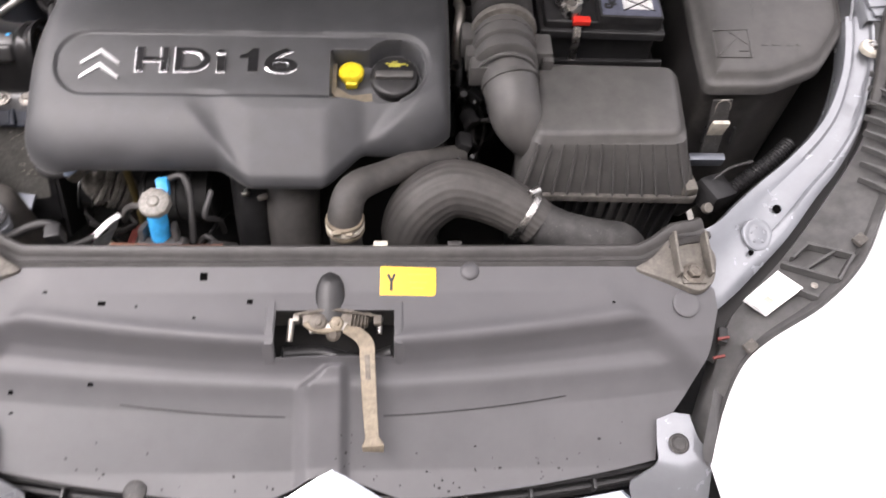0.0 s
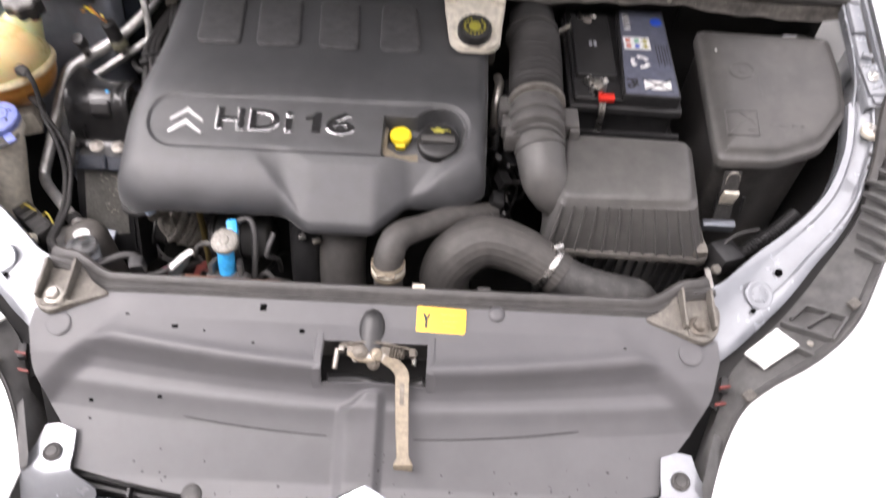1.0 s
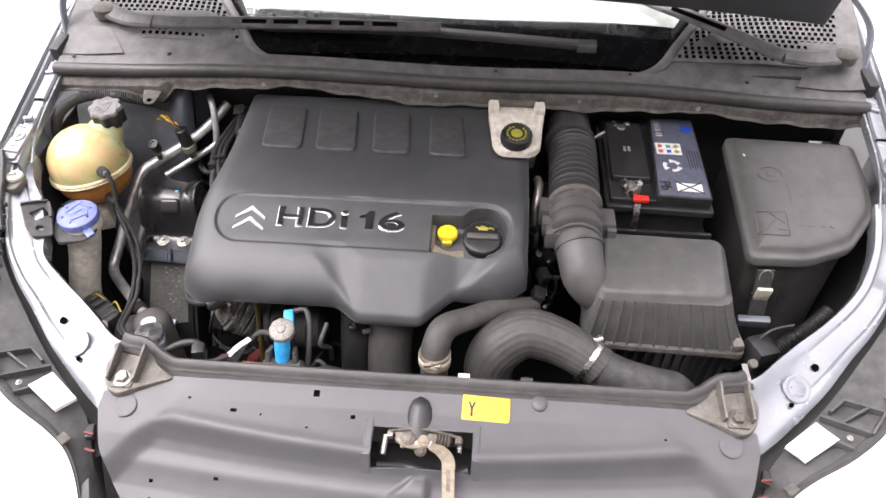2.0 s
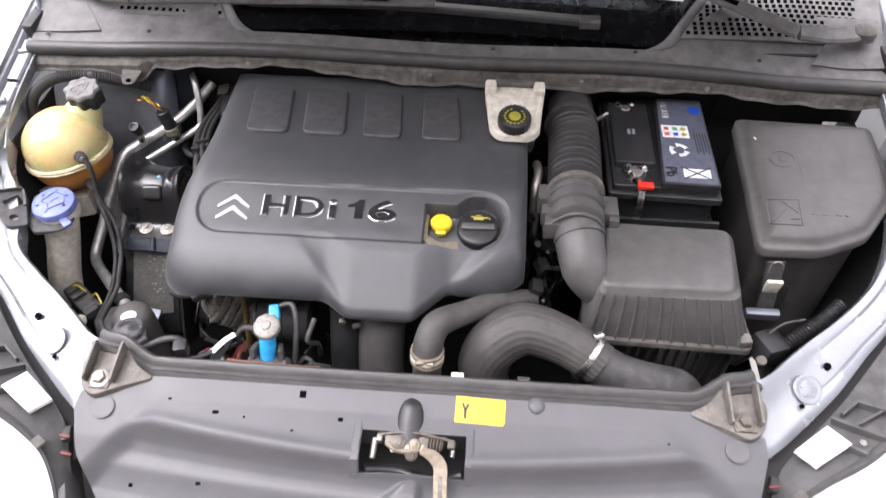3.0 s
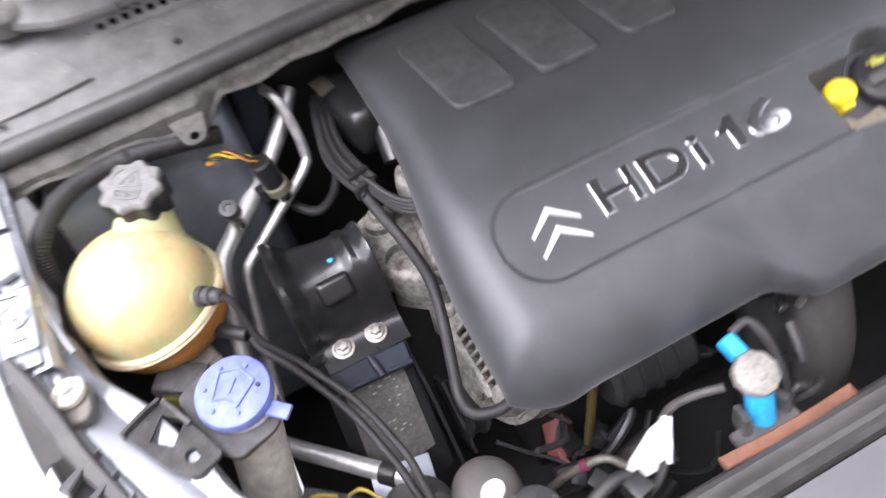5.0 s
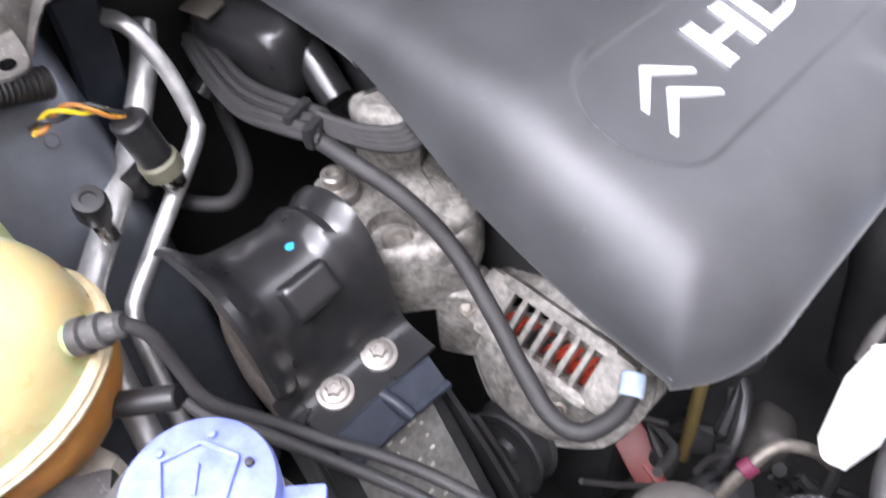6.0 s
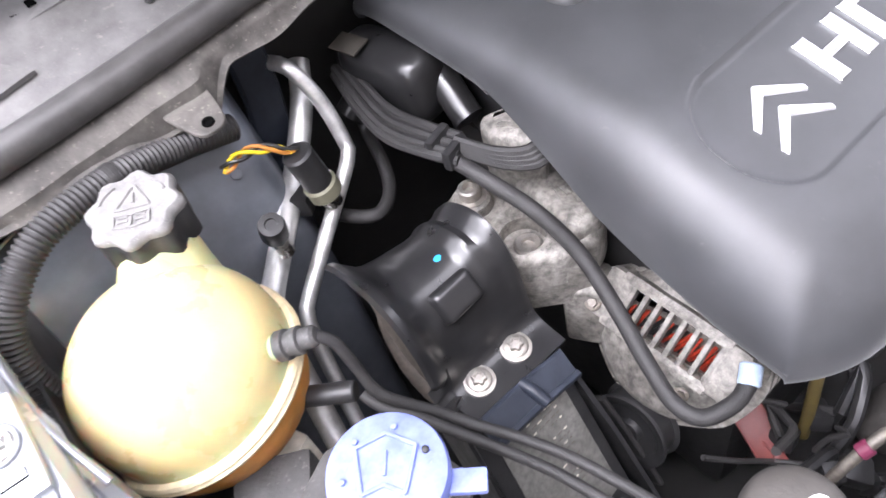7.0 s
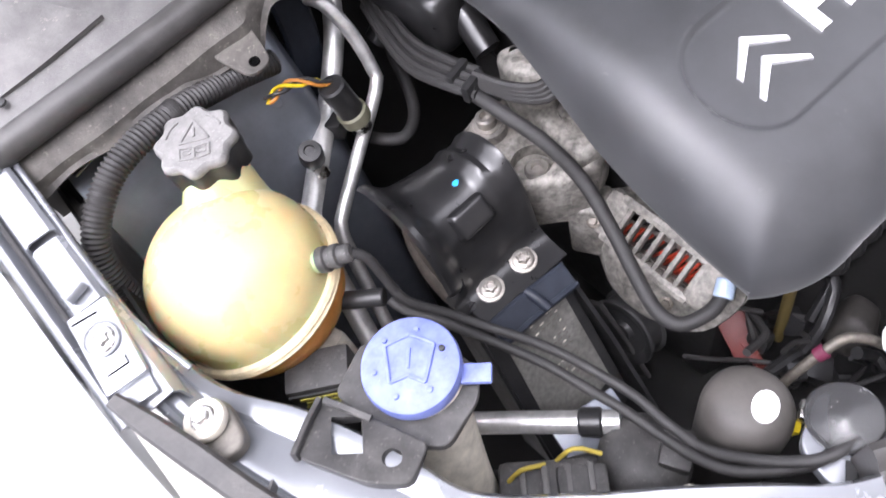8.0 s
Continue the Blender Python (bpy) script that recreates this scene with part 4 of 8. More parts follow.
def radiator_panel():
    rp = thing("radiator_cover", "dark grey moulded plastic panel over the radiator", "engine panel", (0, 0.35, 0.69))
    nx, ny = 220, 100
    iu0, iu1, jv0, jv1 = 84, 136, 52, 76

    def f(u, v):
        i, j = u * nx, v * ny
        def yrow(x):
            y0, y1 = panel_front(x), 0.482 - 0.0 * abs(x)
            if j <= jv0:
                return y0 + (0.376 - y0) * j / jv0
            if j <= jv1:
                return 0.376 + 0.051 * (j - jv0) / (jv1 - jv0)
            return 0.427 + (y1 - 0.427) * (j - jv1) / (ny - jv1)
        ymid = yrow(0.2)
        w = panel_half(ymid)
        if i < iu0:
            x = -w + (w - 0.069) * i / iu0
        elif i <= iu1:
            x = -0.069 + 0.142 * (i - iu0) / (iu1 - iu0)
        else:
            x = 0.073 + (w - 0.073) * (i - iu1) / (nx - iu1)
        y = yrow(x)
        return Vector((x, y, panel_z(x, y)))

    b = sheet(nx, ny, f, 0.003, lambda i, j: iu0 <= i < iu1 and jv0 <= j < jv1)
    part("panel", b, PANEL, rp)
    # raised frame round the latch opening
    for s, x0, x1 in ((-1, -0.0705, -0.079), (1, 0.0745, 0.082)):
        b = bmesh.new()
        skin(b, [[Vector((x0, y, panel_z(x0, y) - 0.012)), Vector((x0, y, panel_z(x0, y) + 0.0022)), Vector((x1, y, panel_z(x1, y) + 0.0018)), Vector((x1 + s * 0.004, y, panel_z(x1, y) - 0.002))] for y in (0.372, 0.376, 0.384, 0.40, 0.425, 0.434, 0.437)])
        part("opening_rim", b, PANEL, rp)
    part("opening_rim", strip([(-0.080, 0.432, 0.8035), (0, 0.433, 0.8045), (0.084, 0.432, 0.8035)], 0.005, 0.005), PANEL, rp)
    # slits across the lower slope
    for x0, x1 in ((-0.255, -0.058), (0.060, 0.285)):
        pts = []
        for k in range(8):
            x = x0 + (x1 - x0) * k / 7
            y = 0.318 + 0.020 * (abs(x) / 0.27) ** 2
            pts.append((x, y, panel_z(x, y) - 0.0004))
        part("slit", strip(pts, 0.0016, 0.0028), INK, rp, "fine dark slit")
    # punched openings, each a black plate coloured as the shade inside
    for x, y, w, h in ((-0.159, 0.470, 0.009, 0.010), (-0.101, 0.438, 0.007, 0.006), (-0.276, 0.437, 0.009, 0.005), (-0.165, 0.418, 0.004, 0.003), (-0.235, 0.433, 0.003, 0.003), (0.345, 0.436, 0.004, 0.003), (-0.29, 0.357, 0.007, 0.005), (-0.345, 0.452, 0.005, 0.003), (-0.386, 0.352, 0.006, 0.005), (-0.384, 0.33, 0.004, 0.003)):
        part("hole", box((x, y, panel_z(x, y) + 0.0002), (w, h, 0.0012), (18, 0, 0), 0.0004, 1), HOLESHADE, rp)
    # dried mud specks on the lower slope
    rng = random.Random(12)
    b = bmesh.new()
    for k in range(60):
        x = rng.uniform(0.0, 0.36) if k < 45 else rng.uniform(-0.36, 0.0)
        y = panel_front(x) + 0.006 + 0.05 * rng.random() ** 2
        r = rng.uniform(0.0007, 0.0018)
        lathe([(r, 0), (r * 0.8, 0.0005), (r * 0.2, 0.0007)], pose(x, y, panel_z(x, y) + 0.0001, 20, 0, 0), 6, b, sx=rng.uniform(0.7, 1.6))
    part("mud_speck", b, BAYDARK, rp, "scattered dark dried specks")["kind"] = "stuff"
    # domed fixing plugs
    for x, y, r in ((0.167, 0.476, 0.0115), (-0.231, 0.243, 0.0135)):
        z = panel_z(x, y)
        b = lathe([(r, -0.001), (r, 0.002), (r * 0.9, 0.0035), (r * 0.5, 0.005), (r * 0.2, 0.0052)], pose(x, y, z, 12, 0, 0), 22)
        part("fixing_plug", b, PANEL if y > 0.4 else DUSTBLACK, rp, "round plastic fixing plug")
    for s in (-1, 1):
        x, y = s * 0.438, 0.436
        part("pressed_ring", lathe([(0.017, -0.001), (0.017, 0.0015), (0.015, 0.0022), (0.012, 0.0018)], pose(x, y, panel_z(x, y) + 0.001, 16, 0, 0), 24), PANEL, rp)
    return rp


radiator_panel()

# yellow notice label with a spanner sign
def notice_label():
    lb = thing("notice_label", "bright yellow notice sticker on the radiator cover", "label", (0.09, 0.465, 0.80))
    m = Matrix.Translation((0.0905, 0.4635, panel_z(0.09, 0.4635) + 0.0016)) @ pose(0, 0, 0, 19, 0, -1)
    poly = rounded([(-0.0350, -0.0205), (0.031, -0.0195), (0.0340, -0.016), (0.0340, 0.0165), (-0.0350, 0.0180)], 0.002, 2)
    part("sticker", slab(poly, -0.001, 0.0008, 0.0002, m), YELLOWPAPER, lb)
    b = bmesh.new()
    for c, s, r in (((-0.021, -0.006, 0.001), (0.0035, 0.014, 0.0006), 0), ((-0.0235, 0.004, 0.001), (0.003, 0.009, 0.0006), 22), ((-0.0185, 0.004, 0.001), (0.003, 0.009, 0.0006), -22)):
        box((0, 0, 0), s, bevel=0, bm=b)
        n = 8
        b.verts.ensure_lookup_table()
        bmesh.ops.transform(b, matrix=m @ pose(*c, 0, 0, r), verts=b.verts[-n:])
    part("spanner_sign", b, INK, lb)
    for k, (w, y) in enumerate(((0.028, 0.008), (0.022, -0.002), (0.016, -0.009))):
        b = box((0, 0, 0), (w, 0.0014, 0.0005), bevel=0)
        bmesh.ops.transform(b, matrix=m @ pose(0.012, y, 0.0009), verts=b.verts)
        part("print_bar", b, material("pale_print%s" % k, (0.62, 0.46, 0.06), 0.5, bump=0), lb)
    return lb


notice_label()

# ---- slam panel with its rubber strip ----
def slam_panel():
    sp = thing("slam_panel", "dark steel cross member with a rubber sealing strip", "cross member", (0, 0.5, 0.75))
    line = [(-0.476, 0.538, 0.818), (-0.460, 0.531, 0.819), (-0.436, 0.527, 0.818), (-0.398, 0.508, 0.803), (-0.34, 0.505, 0.801), (0, 0.505, 0.799), (0.34, 0.505, 0.801), (0.398, 0.508, 0.803), (0.436, 0.527, 0.818), (0.460, 0.531, 0.819), (0.476, 0.538, 0.818)]
    b = bmesh.new()
    path, _ = smooth_path(line, 0.012)
    rings = []
    for i, q in enumerate(path):
        d = (path[min(i + 1, len(path) - 1)] - path[max(i - 1, 0)]).normalized()
        s = d.cross(Vector((0, 0, 1))).normalized()
        rings.append([q + s * x + Vector((0, 0, z)) for x, z in ((0.016, -0.03), (0.016, 0.004), (0.011, 0.008), (0.006, 0.004), (0.001, 0.004), (-0.004, 0.010), (-0.010, 0.012), (-0.015, 0.008), (-0.016, -0.03))])
    skin(b, rings)
    part("rubber_strip", b, SEAL, sp, "ribbed dark rubber sealing strip")
    part("cross_beam", box((0, 0.512, 0.735), (0.86, 0.03, 0.10), bevel=0.004), BAYDARK, sp)
    for s in (-1, 1):
        # galvanised corner plates with the mounting screws
        poly = rounded([(s * 0.372, 0.478), (s * 0.425, 0.457), (s * 0.452, 0.442), (s * 0.474, 0.458), (s * 0.486, 0.498), (s * 0.468, 0.530), (s * 0.428, 0.524), (s * 0.402, 0.494)], 0.012, 4)
        if s < 0:
            poly = poly[::-1]
        cp = part("corner_plate", slab(poly, 0.808, 0.8185, 0.002), GALV, sp, "dusty grey steel corner plate")
        for x in (0.428, 0.468):
            part("upright_rib", box((s * x, 0.492, 0.828), (0.004, 0.058, 0.020), (8, 0, 0), 0.0015), GALV, cp)
        part("square_washer", box((s * 0.447, 0.470, 0.8195), (0.030, 0.032, 0.004), bevel=0.0015), GALV, cp)
        bolt("mounting_screw", (s * 0.447, 0.468, 0.8215), (0, -0.1, 1), 0.0095, cp, OLDBOLT if s > 0 else DULL)
        part("clip_block", box((s * 0.487, 0.405, 0.772), (0.012, 0.022, 0.012), (0, 0, s * -14), 0.003), BLACK, cp)
        for k, y in ((0, 0.398), (1, 0.378)):
            part("red_clip", box((s * (0.484 - 0.006 * k), y, 0.781 - 0.012 * k), (0.016, 0.0035, 0.004), (0, 0, s * 10), 0.001), DARKRED, cp, "small red plastic clip")
    # little tags on the strip
    for x in (0.055, 0.150):
        part("tag", box((x, 0.522, 0.806), (0.018, 0.008, 0.005), bevel=0.001), CREAM if x < 0.1 else DUSTBLACK, sp)
    return sp


slam_panel()

# ---- bonnet latch ----
def latch():
    la = thing("bonnet_latch", "steel bonnet catch with a long worn release lever", "bonnet latch", (0.0, 0.41, 0.75))
    part("hood", lathe([(0.0195, -0.01), (0.0185, 0.020), (0.0165, 0.034), (0.0115, 0.045), (0.003, 0.050)], pose(-0.005, 0.428, 0.796, -62, 0, 0), 24, sy=0.62), BLACK, la, "black plastic hood over the catch")
    part("backplate", box((0.0, 0.428, 0.785), (0.09, 0.006, 0.03), (15, 0, 0), 0.001), OLDBOLT, la)
    part("catch_plate", box((-0.004, 0.4175, 0.7975), (0.066, 0.015, 0.006), (14, 0, 0), 0.0015), OLDBOLT, la, "tarnished steel catch plate")
    part("catch_plate", box((-0.006, 0.4085, 0.7955), (0.046, 0.010, 0.008), (20, 0, 4), 0.002), DULL, la)
    for x, y, r in ((-0.018, 0.414, 0.0105), (0.004, 0.412, 0.0085)):
        part("pivot", lathe([(r, 0), (r, 0.004), (r * 0.8, 0.006), (r * 0.45, 0.0065), (r * 0.4, 0.009), (r * 0.2, 0.0095)], aim((x, y, 0.799), (0, -0.35, 1)), 20), OLDBOLT if r > 0.01 else GOLDSTEEL, la)
    part("jaw", strip([(-0.034, 0.412, 0.800), (-0.022, 0.404, 0.799), (-0.006, 0.403, 0.798), (0.010, 0.406, 0.799)], 0.006, 0.005), GOLDSTEEL, la)
    part("crossbar", strip([(-0.047, 0.424, 0.800), (0.0, 0.427, 0.806), (0.055, 0.421, 0.799)], 0.004, 0.004), OLDBOLT, la)
    part("side_tab", box((-0.045, 0.420, 0.797), (0.008, 0.010, 0.010), bevel=0.002), DULL, la)
    part("side_tab", box((0.053, 0.417, 0.797), (0.010, 0.012, 0.009), bevel=0.002), OLDBOLT, la)
    bm = tube([(0.022, 0.416, 0.800), (0.042, 0.414, 0.799)], 0.0075, 14, rib=0.0016, pitch=0.0042)
    part("spring", bm, OLDBOLT, la)
    part("pin", rod((-0.0515, 0.424, 0.790), (-0.054, 0.398, 0.780), 0.0042, 12), DULL, la, "bright steel guide pin")
    part("pin", rod((0.056, 0.424, 0.792), (0.055, 0.402, 0.790), 0.0035, 10), STEEL, la)
    bolt("rivet", (0.000, 0.402, 0.792), (0, -0.6, 0.8), 0.006, la, OLDBOLT)
    lv = part("lever", strip([(0.014, 0.406, 0.798), (0.028, 0.399, 0.800), (0.040, 0.386, 0.798), (0.042, 0.365, 0.793), (0.045, 0.320, 0.775), (0.048, 0.284, 0.759)], [0.012, 0.017, 0.019, 0.0185, 0.0175, 0.016], 0.003), GOLDSTEEL, la, "long flat lever with worn passivated plating")
    part("lever_end", strip([(0.048, 0.285, 0.759), (0.049, 0.276, 0.756), (0.049, 0.273, 0.747)], [0.016, 0.026, 0.025], 0.003), GOLDSTEEL, lv)
    part("lever_groove", strip([(0.0415, 0.372, 0.7965), (0.043, 0.345, 0.7865)], 0.006, 0.002), OLDBOLT, lv)
    # dark sheet below the opening; the shade down there is in its colour
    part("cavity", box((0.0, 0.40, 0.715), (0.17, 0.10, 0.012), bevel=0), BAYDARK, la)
    part("cable", tube([(-0.065, 0.392, 0.757), (-0.02, 0.398, 0.747), (0.03, 0.385, 0.750), (0.07, 0.392, 0.76)], 0.009, 10), BLACK, la)
    return la


latch()

# ---- engine cover ----
CX0, CX1, CYB = -0.424, 0.149, 1.105


def left_edge(y):
    """The flank draws in towards the firewall."""
    return CX0 + 0.026 * step01(0.74, 0.98, y)



def cover_front(x):
    """Front edge in plan: the tongue in the middle stands forward."""
    return soft_table(((-0.45, 0.634), (-0.160, 0.634), (-0.119, 0.607), (-0.020, 0.607), (0.030, 0.658), (0.16, 0.662)), x, 0.007)


def cover_low(x):
    """Height of the front edge."""
    return soft_table(((-0.44, 0.800), (-0.40, 0.806), (-0.355, 0.826), (-0.160, 0.826), (-0.119, 0.817), (-0.020, 0.817), (0.030, 0.828), (0.16, 0.828)), x, 0.010)


def tongue(x, y):
    """One on the tongue, nought beside it; it narrows towards its tip."""
    left, right = -0.121 - 0.62 * (y - 0.607), -0.017 + 0.95 * (y - 0.607)
    w = 0.005 + 0.22 * max(0.0, y - 0.615)
    return step01(left - 1.4 * w, left + 0.6 * w, x) * (1 - step01(right - 0.6 * w, right + 1.4 * w, x))


def in_plate(x, y):
    """Signed distance (negative inside) to the rounded badge field."""
    cx, cy, hx, hy, r = -0.128, 0.7535, 0.247, 0.0445, 0.042
    qx, qy = abs(x - cx) - hx + r, abs(y - cy) - hy + r
    return math.hypot(max(qx, 0), max(qy, 0)) + min(max(qx, qy), 0) - r


def cover_top(x, y):
    z = soft_table(((0.60, 0.842), (0.66, 0.862), (0.70, 0.879), (0.74, 0.893), (0.79, 0.908), (0.82, 0.914), (0.90, 0.919), (1.0, 0.921), (1.11, 0.917)), y, 0.016)
    z -= (0.0020 + 0.0020 * step01(0.712, 0.745, y)) * (1 - step01(-0.0015, 0.0022, in_plate(x, y)))
    return z


# height of the lower edge of the flank beside the tank
FLANK = ((0.62, 0.796), (0.70, 0.806), (0.75, 0.817), (0.82, 0.828), (0.88, 0.853), (0.95, 0.880), (1.07, 0.893))


def cover_z(x, y):
    yf = cover_front(x)
    t = tongue(x, y)
    d = max(0.0, y - yf)
    top = cover_top(x, y)
    fall = max(0.004, cover_top(x, yf) - cover_low(x))
    # full round nose at the sides, one straight slope with a short round end down the tongue
    k = max(0.0, 1 - d / 0.060)
    blunt = (fall + 0.006) * (1 - (1 - min(k, 0.999) ** 2.2) ** (1 / 2.0))
    e = max(0.0, 1 - d / 0.010)
    slope = (fall - 0.006) * max(0.0, 1 - d / 0.085) ** 1.25 + 0.006 * e * e
    drops = [blunt * (1 - t) + slope * t]
    low = lerp_table(FLANK, y)
    # tight shoulder above an almost upright flank beside the tank
    e = x - left_edge(y)
    if e < 0.055:
        k = min(0.9995, 1 - max(e, 0) / 0.055)
        drops.append(max(0.02, top - low) * (1 - (1 - k ** 3.0) ** (1 / 2.8)))
    for e, r, h in ((CX1 - x, 0.022, 0.026), (CYB - y, 0.05, 0.03)):
        if e < r:
            k = 1 - max(e, 0) / r
            drops.append(h * (1 - math.sqrt(max(0.0, 1 - k ** 2.2))))
    return top - min(sum(max(q, 0.0) ** 3 for q in drops) ** (1 / 3), max(max(drops), min(fall, max(0.02, top - low))))


def engine_cover():
    ec = thing("engine_cover", "dark grey moulded plastic engine cover with chrome badge", "engine cover", (-0.13, 0.85, 0.76))
    nx, ny = 300, 230

    def f(u, v):
        # columns crowd towards the flank
        i = u * nx
        x = CX0 + (0.036 * (i / 44) ** 2.2 if i < 44 else 0.036 + (CX1 - CX0 - 0.036) * (i - 44) / (nx - 44))
        u = (x - CX0) / (CX1 - CX0)
        yf = cover_front(x)
        y = yf + (CYB - yf) * v ** 1.15
        x += (left_edge(y) - CX0) * (1 - u)
        # rounded plan corners
        c, y0 = 0.062, y
        for cx, s in ((CX0, 1), (CX1, -1)):
            dx, dy = (x - cx) * s, y - yf
            if dx < c and v < 0.5:
                y += (c - dx) ** 2 / c * 0.50 * (1 - min(1, dy / 0.18))
        z = cover_z(x, max(y0, yf))
        # filler recess
        qx, qy = abs(x - 0.033) - 0.047, abs(y - 0.7425) - 0.034
        sd = max(qx, qy)
        rr = math.hypot(x - 0.072, y - 0.753) - 0.041
        z -= 0.026 * (1 - step01(-0.004, 0.0005, min(sd, rr)))
        return Vector((x, y, z))

    b = bmesh.new()
    g = [[b.verts.new(f(i / nx, j / ny)) for j in range(ny + 1)] for i in range(nx + 1)]
    for i in range(nx):
        for j in range(ny):
            b.faces.new((g[i][j], g[i + 1][j], g[i + 1][j + 1], g[i][j + 1]))
    loop = [g[i][0] for i in range(nx + 1)] + [g[nx][j] for j in range(1, ny + 1)] + [g[i][ny] for i in range(nx - 1, -1, -1)] + [g[0][j] for j in range(ny - 1, 0, -1)]
    c = Vector((-0.137, 0.86, 0))
    prev = loop
    for out, down in ((0.0, 0.004), (-0.002, 0.009), (-0.008, 0.010)):
        cur = []
        for v in loop:
            d = Vector((v.co.x - c.x, v.co.y - c.y, 0)).normalized()
            k = 1 - 0.75 * step01(0.70, 0.80, v.co.y) if v.co.x < -0.40 else 1.0
            cur.append(b.verts.new(v.co + d * out - Vector((0, 0, down * k))))
        for i in range(len(loop)):
            j = (i + 1) % len(loop)
            b.faces.new((prev[i], prev[j], cur[j], cur[i]))
        prev = cur
    part("shell", b, COVER, ec)
    # chrome badge: two chevrons and letters
    slope = math.degrees(math.atan2(0.908 - 0.880, 0.09))
    m = Matrix.Translation((-0.3175, 0.7570, cover_top(-0.3175, 0.7570) + 0.0002)) @ pose(0, 0, 0, slope, 0, 0)
    for y in (0.0175, -0.0030):
        poly = [(-0.0248, y - 0.0252), (-0.0256, y - 0.0200), (0, y + 0.0008), (0.0256, y - 0.0200), (0.0248, y - 0.0252), (0, y - 0.0085)]
        b = bmesh.new()
        # ridge along the middle of each chevron
        lo = [Vector((p[0], p[1], 0)) for p in poly]
        hi = [Vector((p[0] * 0.985, p[1] + (0.0008 if k in (0, 4, 5) else -0.0008), 0.0024)) for k, p in enumerate(poly)]
        skin(b, [lo, hi])
        bmesh.ops.transform(b, matrix=m, verts=b.verts)
        part("chevron", b, BADGEWHITE, ec, "bright chrome chevron", sharp=20)
    for text, x, wide in (("H", -0.2720, 0.043), ("D", -0.2210, 0.047), ("i", -0.1660, 0.0125), ("6", -0.1025, 0.045)):
        m = Matrix.Translation((x, 0.7415, cover_top(x, 0.7415) + 0.0006)) @ pose(0, 0, 0, slope, 0, 0)
        rim = part("badge_letter", writing(text, 0.0500, m, 0.0012, 0.0014, 1.0, 0.0006, wide + 0.001), CHROME, ec, "raised letter with bright chrome edges", sharp=20)
        part("letter_face", writing(text, 0.0490, m @ pose(0.0011, 0.0005, 0.0014), 0.0012, 0.0001, 1.0, 0.0003, wide - 0.0012), BADGE, rim, "mirror chrome face", sharp=20)
    # the figure one, with a long flag
    m = Matrix.Translation((-0.1365, 0.7415, cover_top(-0.125, 0.7415) + 0.0006)) @ pose(0, 0, 0, slope, 0, 0)
    one = [(0.0125, 0), (0.0260, 0), (0.0270, 0.0365), (0.0185, 0.0365), (0.0105, 0.0285), (0.0010, 0.0255), (0.0010, 0.0215), (0.0130, 0.0225)]
    cx, cy = 0.019, 0.018
    b = bmesh.new()
    skin(b, [[m @ Vector((x, y, 0)) for x, y in one], [m @ Vector((x + (cx - x) * 0.04, y + (cy - y) * 0.04, 0.0018)) for x, y in one]])
    rim = part("badge_letter", b, CHROME, ec, "raised letter with bright chrome edges", sharp=20)
    b = bmesh.new()
    skin(b, [[m @ Vector((x + (cx - x) * 0.14, y + (cy - y) * 0.08, z)) for x, y in one] for z in (0.0014, 0.0024)])
    part("letter_face", b, BADGE, rim, "mirror chrome face", sharp=20)
    part("filler_recess", box((0.030, 0.742, 0.850), (0.11, 0.072, 0.004), bevel=0), BLACK, ec)
    for k, (x0, x1, x2, x3) in enumerate(((-0.334, -0.261, -0.274, -0.347), (-0.236, -0.163, -0.176, -0.250), (-0.133, -0.066, -0.077, -0.145), (-0.032, 0.037, 0.022, -0.038))):
        poly = rounded([(x0, 0.908), (x1, 0.908), (x2, 1.035), (x3, 1.035)], 0.016, 5)
        part("raised_pad", slab(poly, -0.006, 0.0055, 0.0045, zf=lambda x, y: cover_top(x, y)), COVERPAD, ec)
    return ec


engine_cover()


def oil_cap():
    oc = thing("oil_filler_cap", "round black oil filler cap with a yellow oil-can sign", "filler cap", (0.072, 0.756, 0.86))
    m = pose(0.072, 0.755, 0.862, 12, 0, 0)
    part("cap", lathe([(0.031, 0), (0.033, 0.003), (0.033, 0.014), (0.0315, 0.0165), (0.028, 0.018), (0.004, 0.0185)], m, 40, wave=0.0004, waves=20), BLACK, oc)
    g = box((0, 0, 0), (0.052, 0.011, 0.010), bevel=0.003)
    bmesh.ops.transform(g, matrix=m @ pose(0, -0.002, 0.020), verts=g.verts)
    part("grip", g, BOXBLACK, oc)
    b = bmesh.new()
    for p, s in (((0.0, 0.0155), (0.016, 0.006)), ((0.011, 0.017), (0.009, 0.0022)), ((0.0, 0.0205), (0.008, 0.0018)), ((-0.010, 0.018), (0.004, 0.002)), ((0.0175, 0.0155), (0.002, 0.003))):
        q = box((0, 0, 0), (*s, 0.0012), bevel=0)
        bmesh.ops.transform(q, matrix=m @ pose(p[0], p[1], 0.0185, 0, 0, 8 if s[0] == 0.009 else 0), verts=q.verts)
        joined(b, q)
    part("oil_can_sign", b, YELLOWINK, oc)
    return oc


